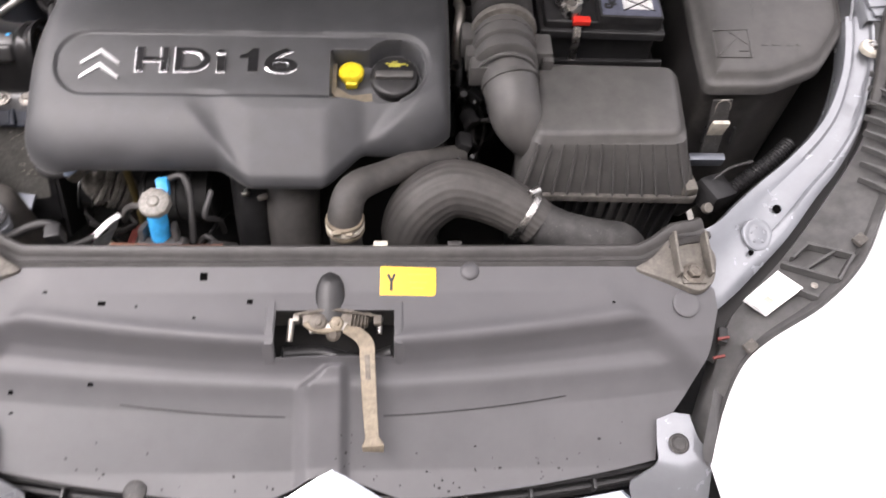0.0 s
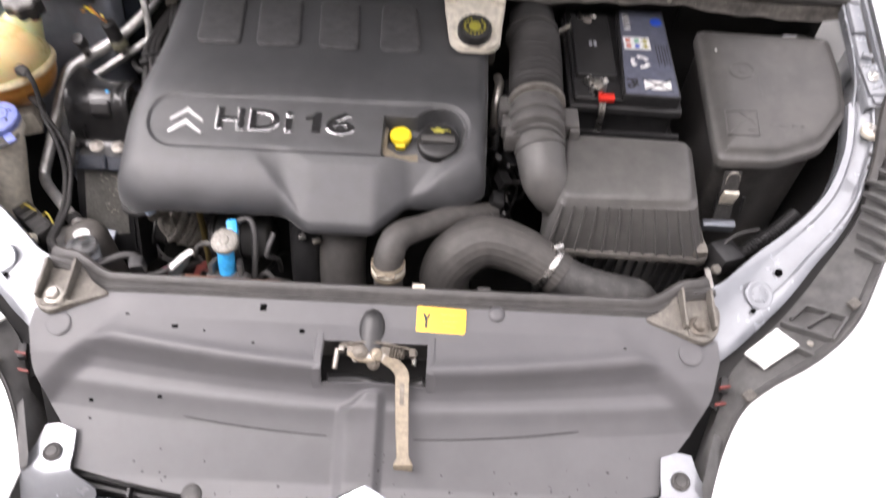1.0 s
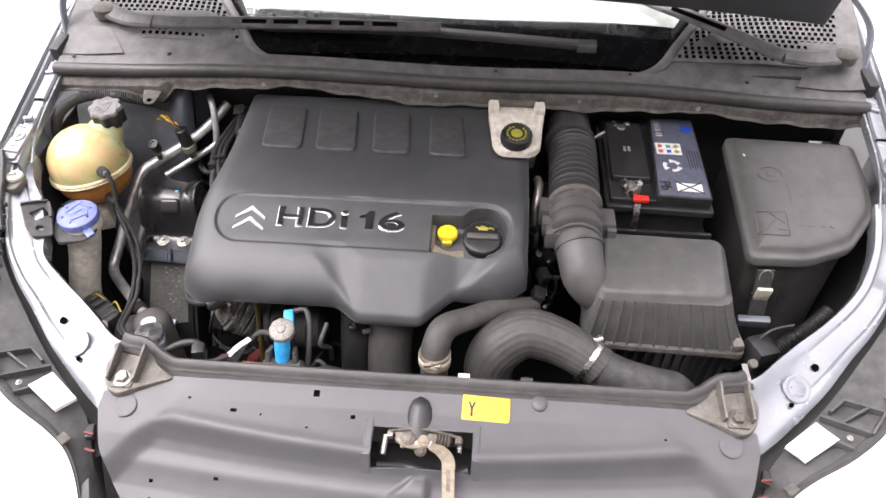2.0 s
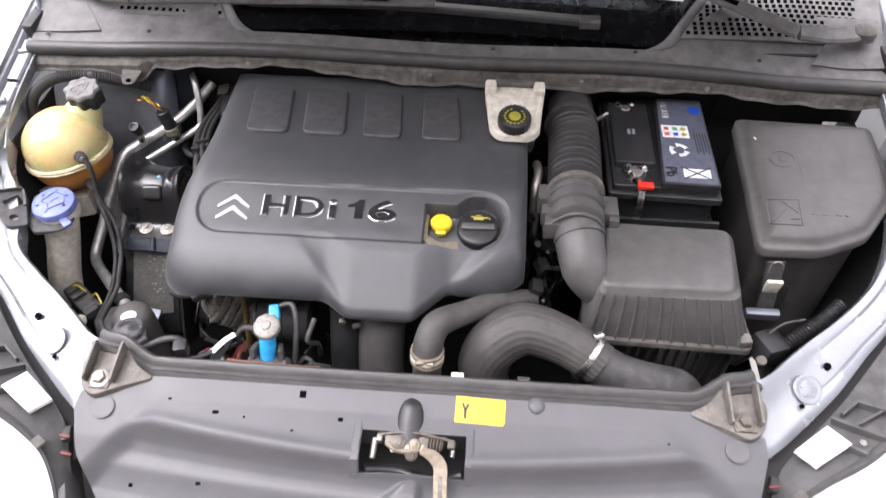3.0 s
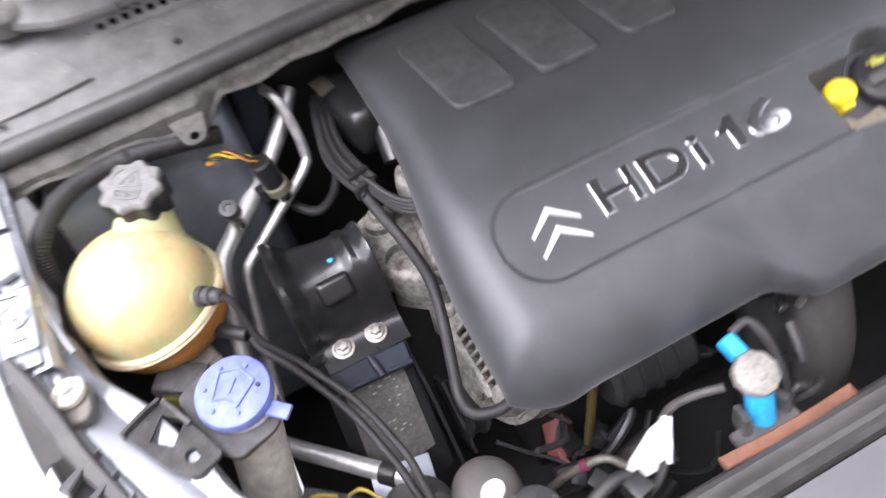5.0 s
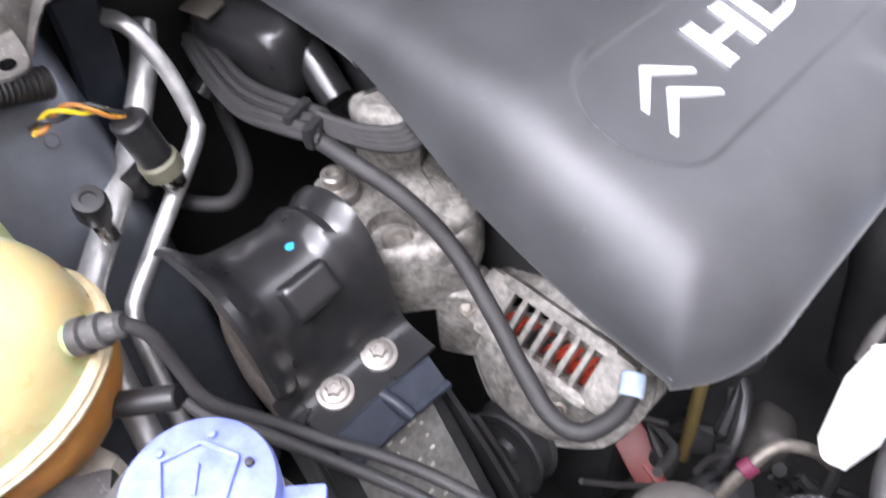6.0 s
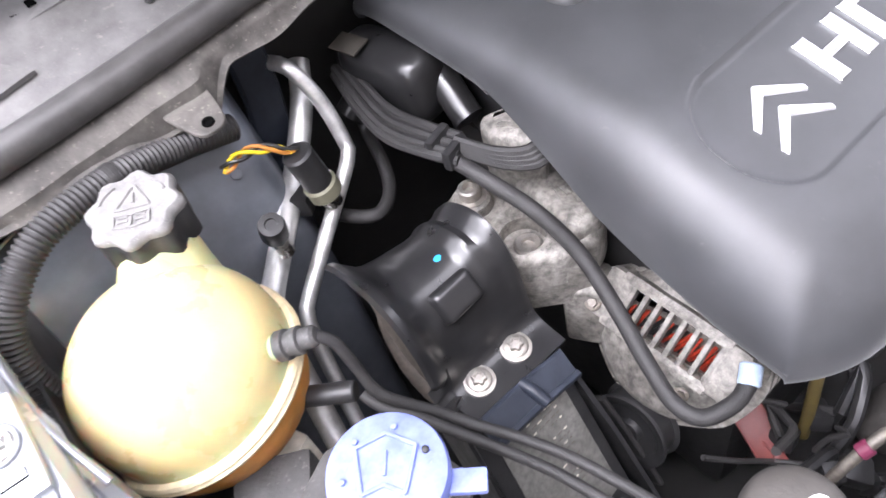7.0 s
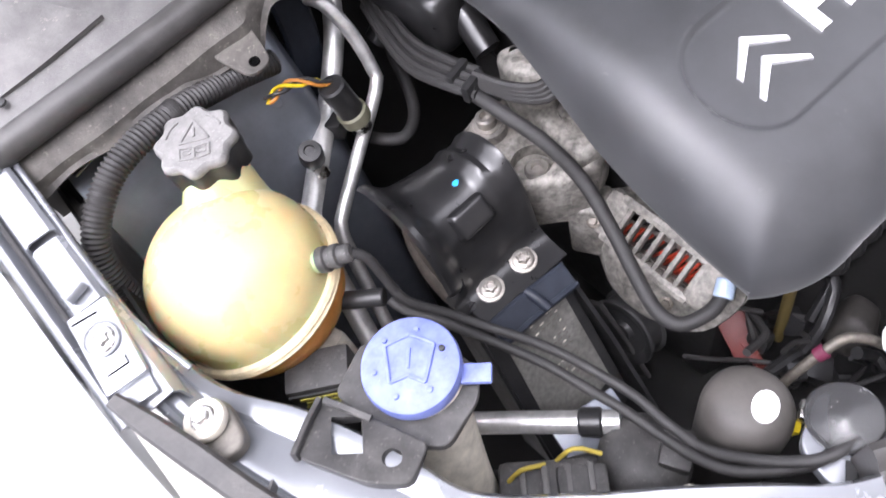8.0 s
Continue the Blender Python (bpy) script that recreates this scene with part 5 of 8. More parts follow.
def dipstick():
    ds = thing("dipstick", "bright yellow dipstick handle in the cover", "dipstick", (0.012, 0.752, 0.86))
    m = pose(0.0135, 0.757, 0.868, 14, 0, 0)
    part("handle", lathe([(0.0105, 0), (0.0135, 0.002), (0.0150, 0.010), (0.0148, 0.016), (0.012, 0.0195), (0.003, 0.020)], m, 26, sx=1.15), YELLOW, ds)
    g = box((0, 0, 0), (0.017, 0.014, 0.013), bevel=0.004)
    bmesh.ops.transform(g, matrix=m @ pose(0, -0.012, 0.006), verts=g.verts)
    part("tab", g, YELLOW, ds)
    part("guide_bracket", strip([(-0.008, 0.722, 0.876), (0.012, 0.716, 0.868), (0.042, 0.719, 0.868)], 0.016, 0.003), GOLDSTEEL, ds, "bent plated steel bracket")
    part("guide_bracket", strip([(-0.010, 0.770, 0.880), (-0.0105, 0.745, 0.876), (-0.010, 0.722, 0.872)], 0.008, 0.003), GOLDSTEEL, ds)
    part("tube", rod((0.0135, 0.757, 0.80), (0.0135, 0.757, 0.868), 0.008), BLACK, ds)
    return ds


oil_cap()
dipstick()

# ---- engine below the cover ----
def engine():
    en = thing("engine", "dirty diesel engine block under the cover", "engine", (-0.13, 0.85, 0.37))
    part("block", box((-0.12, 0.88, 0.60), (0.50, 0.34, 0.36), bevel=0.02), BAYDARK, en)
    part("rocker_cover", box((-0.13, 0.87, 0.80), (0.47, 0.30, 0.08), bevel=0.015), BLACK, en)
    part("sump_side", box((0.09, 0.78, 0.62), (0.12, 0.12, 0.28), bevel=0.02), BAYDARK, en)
    return en


engine()


def intercooler_hose():
    ih = thing("intercooler_hose", "thick grey ribbed rubber intercooler hose", "hose", (0.2, 0.6, 0.70))
    part("hose", tube([(0.100, 0.585, 0.690), (0.092, 0.588, 0.742), (0.110, 0.601, 0.784), (0.150, 0.615, 0.802), (0.200, 0.606, 0.798), (0.245, 0.588, 0.785), (0.268, 0.576, 0.776)], [0.036, 0.039, 0.041, 0.040, 0.037, 0.034, 0.033], 96, 0.006, flute=0.0005, flutes=24), HOSE, ih, "flexible rubber hose with lengthwise grooves")
    part("spout", tube([(0.262, 0.579, 0.778), (0.300, 0.566, 0.768), (0.345, 0.560, 0.756), (0.385, 0.562, 0.742), (0.405, 0.565, 0.725)], [0.031, 0.031, 0.033, 0.034, 0.030], 24, flat=0.9), DUSTBLACK, ih, "dusty black plastic duct end")
    a, b = Vector((0.246, 0.587, 0.7845)), Vector((0.260, 0.580, 0.7795))
    d = (b - a).normalized()
    m = aim(a, d)
    part("hose_clamp", lathe([(0.0345, 0.001), (0.0374, 0.001), (0.0380, 0.005), (0.0374, 0.0095), (0.0345, 0.0095)], m, 36), STEEL, ih, "bright steel worm-drive clamp")
    part("clamp_screw", rod((0.252, 0.592, 0.822), (0.266, 0.600, 0.820), 0.0062, 14), STEEL, ih)
    for q in ((0.343, 0.600, 0.736), (0.412, 0.600, 0.712)):
        part("eyelet", lathe([(0.0075, 0), (0.0075, 0.003), (0.0045, 0.003), (0.0042, 0.0005)], aim(q, (0, -0.55, 0.8)), 20), DULL, ih)
    return ih


def coolant_hose():
    ch = thing("coolant_hose", "dusty black rubber coolant hose with spring clamp", "hose", (0.01, 0.56, 0.68))
    part("hose", tube([(0.006, 0.552, 0.690), (0.007, 0.559, 0.770), (0.008, 0.568, 0.810), (0.020, 0.594, 0.828), (0.058, 0.624, 0.820), (0.105, 0.656, 0.808), (0.165, 0.690, 0.780)], [0.022, 0.022, 0.0225, 0.0215, 0.0185, 0.0180, 0.018], 24), HOSE, ch)
    m = aim((0.0072, 0.5605, 0.782), (0.0, 0.16, 1))
    for k, h in enumerate((0.0, 0.009, 0.018)):
        part("spring_clamp", lathe([(0.0225, h), (0.0252, h + 0.0005), (0.0258, h + 0.003), (0.0252, h + 0.0055), (0.0225, h + 0.006)], m, 28), GOLDSTEEL if k != 1 else CREAM, ch, "tarnished spring clamp")
    part("clamp_ear", box((-0.002, 0.540, 0.804), (0.012, 0.006, 0.010), (20, 0, 10), 0.001), GOLDSTEEL, ch)
    part("clamp_ear", box((0.014, 0.541, 0.800), (0.010, 0.006, 0.012), (20, 0, -10), 0.001), GOLDSTEEL, ch)
    return ch


def turbo_pipe():
    tp = thing("turbo_pipe", "fat black ribbed turbo pipe under the cover", "pipe", (-0.075, 0.63, 0.55))
    part("pipe", tube([(-0.075, 0.588, 0.55), (-0.075, 0.608, 0.66), (-0.075, 0.634, 0.722), (-0.072, 0.672, 0.772)], 0.037, 40, 0.006, flute=0.0006, flutes=20), HOSE, tp)
    part("side_pipe", tube([(-0.135, 0.600, 0.55), (-0.135, 0.625, 0.68), (-0.135, 0.665, 0.77)], 0.026, 20), BLACK, tp)
    part("clip", box((-0.135, 0.632, 0.770), (0.012, 0.01, 0.008), bevel=0.002), STEEL, tp)
    part("clip", box((-0.112, 0.628, 0.765), (0.014, 0.008, 0.006), (0, 0, 20), bevel=0.002), DULL, tp)
    return tp


intercooler_hose()
coolant_hose()
turbo_pipe()


def vacuum_valve():
    vv = thing("control_valve", "round solenoid valve with bright blue body on a rusty bracket", "valve", (-0.232, 0.565, 0.77))
    part("body", rod((-0.233, 0.549, 0.778), (-0.2325, 0.568, 0.822), 0.0125, 22), CYAN, vv, "bright blue plastic body")
    part("cap", lathe([(0.0175, -0.004), (0.0200, 0.0), (0.0205, 0.005), (0.019, 0.009), (0.014, 0.0115), (0.008, 0.011), (0.006, 0.013), (0.002, 0.0135)], aim((-0.2325, 0.573, 0.822), (0, -0.25, 1)), 26, wave=0.0007, waves=10), DIRTCAP, vv, "dusty clear round cap")
    part("blue_connector", box((-0.2295, 0.603, 0.820), (0.016, 0.024, 0.014), (18, 0, 12), 0.004), CYAN, vv, "bright blue hose connector")
    for sx in (-1, 1):
        part("side_plate", box((-0.233 + sx * 0.020, 0.553, 0.788), (0.008, 0.022, 0.022), (-20, 0, sx * 12), 0.003), DUSTBLACK, vv)
    part("foot", box((-0.232, 0.540, 0.778), (0.070, 0.026, 0.012), bevel=0.004, taper=0.8), DUSTBLACK, vv)
    part("bracket", strip([(-0.292, 0.531, 0.787), (-0.22, 0.528, 0.787), (-0.150, 0.530, 0.784)], 0.012, 0.004), RUST, vv, "rusted flat steel bracket")
    part("vacuum_line", tube([(-0.223, 0.614, 0.823), (-0.205, 0.616, 0.826), (-0.196, 0.598, 0.815), (-0.194, 0.570, 0.79), (-0.196, 0.553, 0.765)], 0.0045, 10), RUBBER, vv)
    part("vacuum_line", tube([(-0.252, 0.582, 0.802), (-0.272, 0.590, 0.795), (-0.290, 0.598, 0.775), (-0.300, 0.598, 0.750)], 0.0045, 10), HOSE, vv)
    return vv


vacuum_valve()


def wiring_tail():
    wt = thing("wiring_tail", "black cables with a white tag behind the slam panel", "cable", (-0.33, 0.55, 0.74))
    part("cable", tube([(-0.43, 0.545, 0.782), (-0.395, 0.560, 0.792), (-0.37, 0.562, 0.790), (-0.362, 0.548, 0.772)], 0.006, 10), RUBBER, wt)
    part("plug", box((-0.366, 0.549, 0.786), (0.020, 0.020, 0.026), (0, 0, 12), 0.003), BLACK, wt)
    part("cable", tube([(-0.372, 0.540, 0.775), (-0.345, 0.548, 0.768), (-0.325, 0.562, 0.766), (-0.314, 0.576, 0.765)], 0.0042, 10), RUBBER, wt)
    part("white_tag", ribbon([[(-0.300, 0.596, 0.770), (-0.312, 0.600, 0.742), (-0.335, 0.594, 0.703)], [(-0.312, 0.577, 0.773), (-0.326, 0.583, 0.738), (-0.345, 0.585, 0.700)], [(-0.326, 0.558, 0.769), (-0.339, 0.565, 0.736), (-0.349, 0.572, 0.708)]], 0.0012, 5), PAPER, wt, "crumpled white paper tag")
    part("tag_fold", strip([(-0.300, 0.594, 0.769), (-0.313, 0.577, 0.771), (-0.326, 0.559, 0.768)], 0.010, 0.003), PAPER, wt)
    for a in (((-0.17, 0.60, 0.72), (-0.165, 0.585, 0.77), (-0.175, 0.57, 0.80), (-0.168, 0.60, 0.815)), ((-0.20, 0.55, 0.74), (-0.18, 0.56, 0.768), (-0.16, 0.55, 0.75)), ((-0.19, 0.56, 0.73), (-0.17, 0.55, 0.765), (-0.145, 0.56, 0.745))):
        part("cable", tube(list(a), 0.004, 8), RUBBER, wt)
    return wt


wiring_tail()

# ---- air filter box ----
def air_box():
    ab = thing("air_filter_box", "black ribbed plastic air filter housing", "air filter box", (0.37, 0.71, 0.55))
    top = [(0.258, 0.657), (0.466, 0.661), (0.474, 0.785), (0.274, 0.788)]
    low = [(0.242, 0.636), (0.500, 0.630), (0.500, 0.805), (0.256, 0.805)]
    b = bmesh.new()
    rings = []
    rl, rt = rounded(low, 0.020, 5), rounded(top, 0.022, 5)
    def zt(p):
        return 0.862 + (p[1] - 0.66) * 0.11
    for k, h in ((0.0, 0.0), (0.30, 0.33), (0.62, 0.66), (0.82, 0.87)):
        rings.append([Vector((*(Vector(a).lerp(Vector(c), k)), 0.768 + (zt(c) - 0.768) * h)) for a, c in zip(rl, rt)])
    for kk in range(1, 6):
        a = kk / 5 * math.pi / 2
        e = 0.012
        ring = inset(rt, e * (1 - math.cos(a)) - 0.0)
        rings.append([Vector((p[0], p[1], zt(p) - e + e * math.sin(a))) for p in ring])
    skin(b, rings)
    lid = part("lid", b, BOXBLACK, ab)
    # vertical ribs on the front and the side
    for k in range(12):
        t = (k + 0.5) / 12
        p0, p1 = Vector(low[0]).lerp(Vector(low[1]), t), Vector(top[0]).lerp(Vector(top[1]), t)
        part("rib", strip([(p0.x, p0.y - 0.002, 0.770), (p1.x, p1.y - 0.001, 0.850)], 0.0032, 0.008, up=(0, -1, 0.3)), BOXBLACK, lid)
    for k in range(7):
        t = (k + 0.5) / 7
        p0, p1 = Vector(low[1]).lerp(Vector(low[2]), t), Vector(top[1]).lerp(Vector(top[2]), t)
        part("rib", strip([(p0.x + 0.001, p0.y, 0.770), (p1.x, p1.y, 0.850)], 0.0032, 0.007, up=(1, 0, 0.3)), BOXBLACK, lid)
    fl = rounded([(0.244, 0.630), (0.508, 0.624), (0.508, 0.812), (0.256, 0.812)], 0.014, 4)
    part("flange", slab(fl, 0.757, 0.769, 0.003), DIRTY, ab, "dusty flange round the lid")
    part("corner_lug", box((0.492, 0.643, 0.776), (0.022, 0.030, 0.018), (0, 0, 8), 0.005), GALV, ab)
    part("corner_lug", box((0.250, 0.640, 0.774), (0.014, 0.014, 0.014), bevel=0.004), DUSTBLACK, ab)
    base = rounded([(0.262, 0.645), (0.498, 0.640), (0.495, 0.80), (0.268, 0.80)], 0.016, 4)
    part("base", slab(base, 0.50, 0.757, 0.004), BLACK, ab)
    for k in range(14):
        x = 0.272 + 0.0165 * k
        part("base_rib", box((x, 0.640, 0.70), (0.003, 0.014, 0.11), bevel=0.001), BLACK, ab)
    return ab


air_box()


def intake_duct():
    du = thing("intake_duct", "black corrugated air intake duct with plastic elbow", "air duct", (0.228, 0.85, 0.80))
    part("cuff", tube([(0.229, 1.075, 0.883), (0.230, 1.02, 0.889), (0.230, 0.985, 0.891)], 0.0405, 32), RUBBER, du, "smooth rubber cuff")
    part("bellows", tube([(0.230, 0.990, 0.890), (0.230, 0.95, 0.891), (0.229, 0.90, 0.890), (0.227, 0.834, 0.887)], 0.0400, 32, 0.0025, rib=0.0048, pitch=0.0135), RUBBER, du, "corrugated rubber bellows")
    for y in (1.010, 0.835):
        part("clamp", lathe([(0.042, -0.006), (0.0470, -0.005), (0.0470, 0.005), (0.042, 0.006)], aim((0.227, y - 0.006 * (y < 1), 0.889), (0, 1, 0)), 30), DULL if y < 1 else DUSTBLACK, du, "thin steel clamp")
    part("clamp_screw", rod((0.272, 0.820, 0.872), (0.272, 0.842, 0.872), 0.005, 10), STEEL, du)
    part("collar", tube([(0.226, 0.832, 0.886), (0.226, 0.81, 0.885), (0.226, 0.772, 0.880)], [0.0415, 0.043, 0.042], 28), BOXBLACK, du)
    for x, y, s in ((0.183, 0.822, (0.034, 0.036, 0.036)), (0.184, 0.786, (0.026, 0.024, 0.030)), (0.276, 0.800, (0.034, 0.042, 0.032)), (0.190, 0.760, (0.030, 0.024, 0.034)), (0.286, 0.778, (0.016, 0.016, 0.020))):
        part("lug", box((x, y, 0.880), s, (0, 0, 0), 0.004), BOXBLACK, du)
    for y, w, r in ((0.816, 0.005, 0.0452), (0.798, 0.010, 0.0470), (0.772, 0.010, 0.0455)):
        part("collar_ring", lathe([(r - 0.004, -w), (r, -w * 0.7), (r, w * 0.7), (r - 0.004, w)], aim((0.226, y, 0.884), (0, 1, 0.03)), 14), BOXBLACK, du)
    part("elbow", tube([(0.227, 0.785, 0.880), (0.231, 0.752, 0.874), (0.235, 0.724, 0.864), (0.242, 0.702, 0.848), (0.258, 0.692, 0.828), (0.284, 0.694, 0.815)], [0.0395, 0.0388, 0.0375, 0.036, 0.032, 0.028], 32), BOXBLACK, du, "smooth moulded elbow")
    part("web", strip([(0.232, 0.760, 0.9125), (0.2365, 0.728, 0.9005), (0.2430, 0.706, 0.8800)], 0.0030, 0.0025), BOXBLACK, du)
    part("elbow_ring", lathe([(0.037, -0.004), (0.0408, -0.003), (0.0408, 0.003), (0.037, 0.004)], aim((0.2325, 0.745, 0.872), (-0.16, 0.95, 0.25)), 30), BOXBLACK, du)
    part("seam", tube([(0.226 + 0.0435 * math.cos(a), 0.752, 0.875 + 0.0435 * math.sin(a)) for a in [math.pi * k / 10 for k in range(11)]], 0.0022, 8), BOXBLACK, du)
    return du


intake_duct()


# ---- battery ----
def battery():
    ba = thing("battery", "black car battery with a dark blue-grey label", "battery", (0.382, 0.97, 0.70))
    part("case", slab(rounded([(0.293, 0.862), (0.463, 0.858), (0.463, 1.10), (0.293, 1.10)], 0.006, 3), 0.70, 0.868, 0.003), BATTBLACK, ba)
    part("lip", slab(rounded([(0.285, 0.853), (0.472, 0.847), (0.472, 1.11), (0.285, 1.11)], 0.006, 3), 0.862, 0.874, 0.003), BATTBLACK, ba)
    part("lid", slab(rounded([(0.292, 0.860), (0.466, 0.855), (0.466, 1.105), (0.292, 1.105)], 0.006, 3), 0.872, 0.886, 0.003), BATTBLACK, ba)
    part("terminal_cover", slab(rounded([(0.297, 0.905), (0.364, 0.903), (0.364, 1.07), (0.297, 1.07)], 0.005, 3), 0.884, 0.899, 0.003), BATTBLACK, ba, "black raised lid over the cells")
    z = 0.8985
    m = Matrix.Translation((0.4165, 0.975, z)) @ pose(0, 0, 0, 0, 0, 0)
    part("label_block", slab(rounded([(0.369, 0.857), (0.464, 0.854), (0.466, 1.09), (0.382, 1.09)], 0.004, 3), 0.884, z, 0.002), BATTBLACK, ba)
    lb = part("label", slab(rounded([(0.3735, 0.860), (0.4605, 0.857), (0.4630, 1.087), (0.3860, 1.085)], 0.003, 3), z - 0.001, z + 0.001, 0.0004), BATTLABEL, ba, "dark blue-grey printed label")
    z += 0.0012
    def bar(name, x, y, w, h, mat, rz=0):
        return part(name, box((x, y, z), (w, h, 0.0006), (0, 0, rz), 0), mat, lb)
    bar("sign_panel", 0.407, 0.991, 0.046, 0.034, PAPER)
    for k, (dx, dy, mt) in enumerate(((-0.015, 0.006, REDINK), (0.0, 0.006, GREENINK), (0.014, 0.006, YELLOWINK), (-0.015, -0.007, REDINK), (0.0, -0.007, BLUEINK), (0.014, -0.007, YELLOWINK))):
        part("warning_sign", box((0.407 + dx, 0.991 + dy * 1.15, z + 0.0006), (0.008, 0.008, 0.0006), (0, 0, 45 if mt is YELLOWINK else 0), 0), mt, lb)
    for k in range(3):
        a = 2 * math.pi * k / 3 + 0.4
        c = Vector((0.407, 0.941, z))
        part("recycling_arrow", strip([c + Vector((0.0135 * math.cos(a + t), 0.0135 * math.sin(a + t), 0)) for t in (0, 0.5, 1.0, 1.45)], [0.008, 0.0065, 0.0065, 0.0105], 0.0006), PAPER, lb)
    material("grey_print", (0.30, 0.31, 0.34), 0.5, bump=0)
    part("lead_sign", writing("Pb", 0.025, Matrix.Translation((0.379, 0.897, z)) @ pose(0, 0, 0, 0, 0, -90), 0.0003, 0.0008), INK, lb)
    bar("bin_sign", 0.4285, 0.882, 0.044, 0.022, PAPER, -2)
    for r in (32, -32):
        part("bin_cross", box((0.4285, 0.882, z + 0.0006), (0.056, 0.0022, 0.0006), (0, 0, r), 0), INK, lb)
    bar("barcode", 0.3955, 1.053, 0.0115, 0.046, PAPER)
    for k in range(9):
        part("barcode_line", box((0.3955, 1.034 + 0.0048 * k, z + 0.0005), (0.0115, 0.0016 + 0.0008 * (k % 3), 0.0005), bevel=0), INK, lb)
    part("blue_dot", lathe([(0.011, 0), (0.011, 0.0006), (0.003, 0.0007)], pose(0.4485, 1.054, z), 20), BLUEINK, lb)
    for k in range(5):
        bar("print_bar", 0.4385 + 0.0048 * k, 0.960 + 0.003 * (k % 2), 0.0014, 0.056 - 0.008 * (k % 2), INK)
    # clamps
    for x, y in ((0.330, 0.879), (0.326, 1.052)):
        part("terminal_post", lathe([(0.009, 0), (0.0085, 0.014), (0.007, 0.016)], pose(x, y, 0.886), 18), DULL, ba)
        part("terminal_clamp", lathe([(0.010, 0.002), (0.015, 0.002), (0.015, 0.012), (0.010, 0.012)], pose(x, y, 0.886), 20, sy=1.2), STEEL, ba, "tarnished terminal clamp")
        part("clamp_ear", box((x - 0.013, y + 0.010, 0.897), (0.012, 0.014, 0.010), (0, 0, 30), 0.002), STEEL, ba)
        bolt("clamp_screw", (x + 0.012, y + 0.012, 0.896), (0.3, 0, 1), 0.005, ba, STEEL)
    part("red_cover", box((0.3435, 0.857, 0.889), (0.026, 0.012, 0.009), (8, 0, 0), 0.002), RED, ba, "small red plastic marker")
    part("strap", strip([(0.338, 0.850, 0.884), (0.3375, 0.843, 0.872), (0.337, 0.838, 0.850), (0.3365, 0.836, 0.83)], 0.011, 0.002), STEEL, ba, "braided earth strap")
    for k in range(2):
        bar("grey_mark", 0.326 + 0.008 * k, 0.985, 0.005, 0.014, bpy.data.materials["grey_print"])
    part("positive_cable", tube([(0.326, 1.055, 0.893), (0.296, 1.050, 0.886), (0.270, 1.045, 0.868)], 0.005, 10), DULL, ba)
    return ba


battery()


def battery_tray():
    bt = thing("battery_tray", "black plastic battery tray", "tray", (0.38, 0.97, 0.62))
    part("tray", slab(rounded([(0.278, 0.842), (0.480, 0.836), (0.480, 1.115), (0.278, 1.115)], 0.01, 3), 0.60, 0.80, 0.004), BLACK, bt)
    part("front_lip", box((0.38, 0.836, 0.815), (0.19, 0.008, 0.04), bevel=0.003), BLACK, bt)
    return bt


battery_tray()


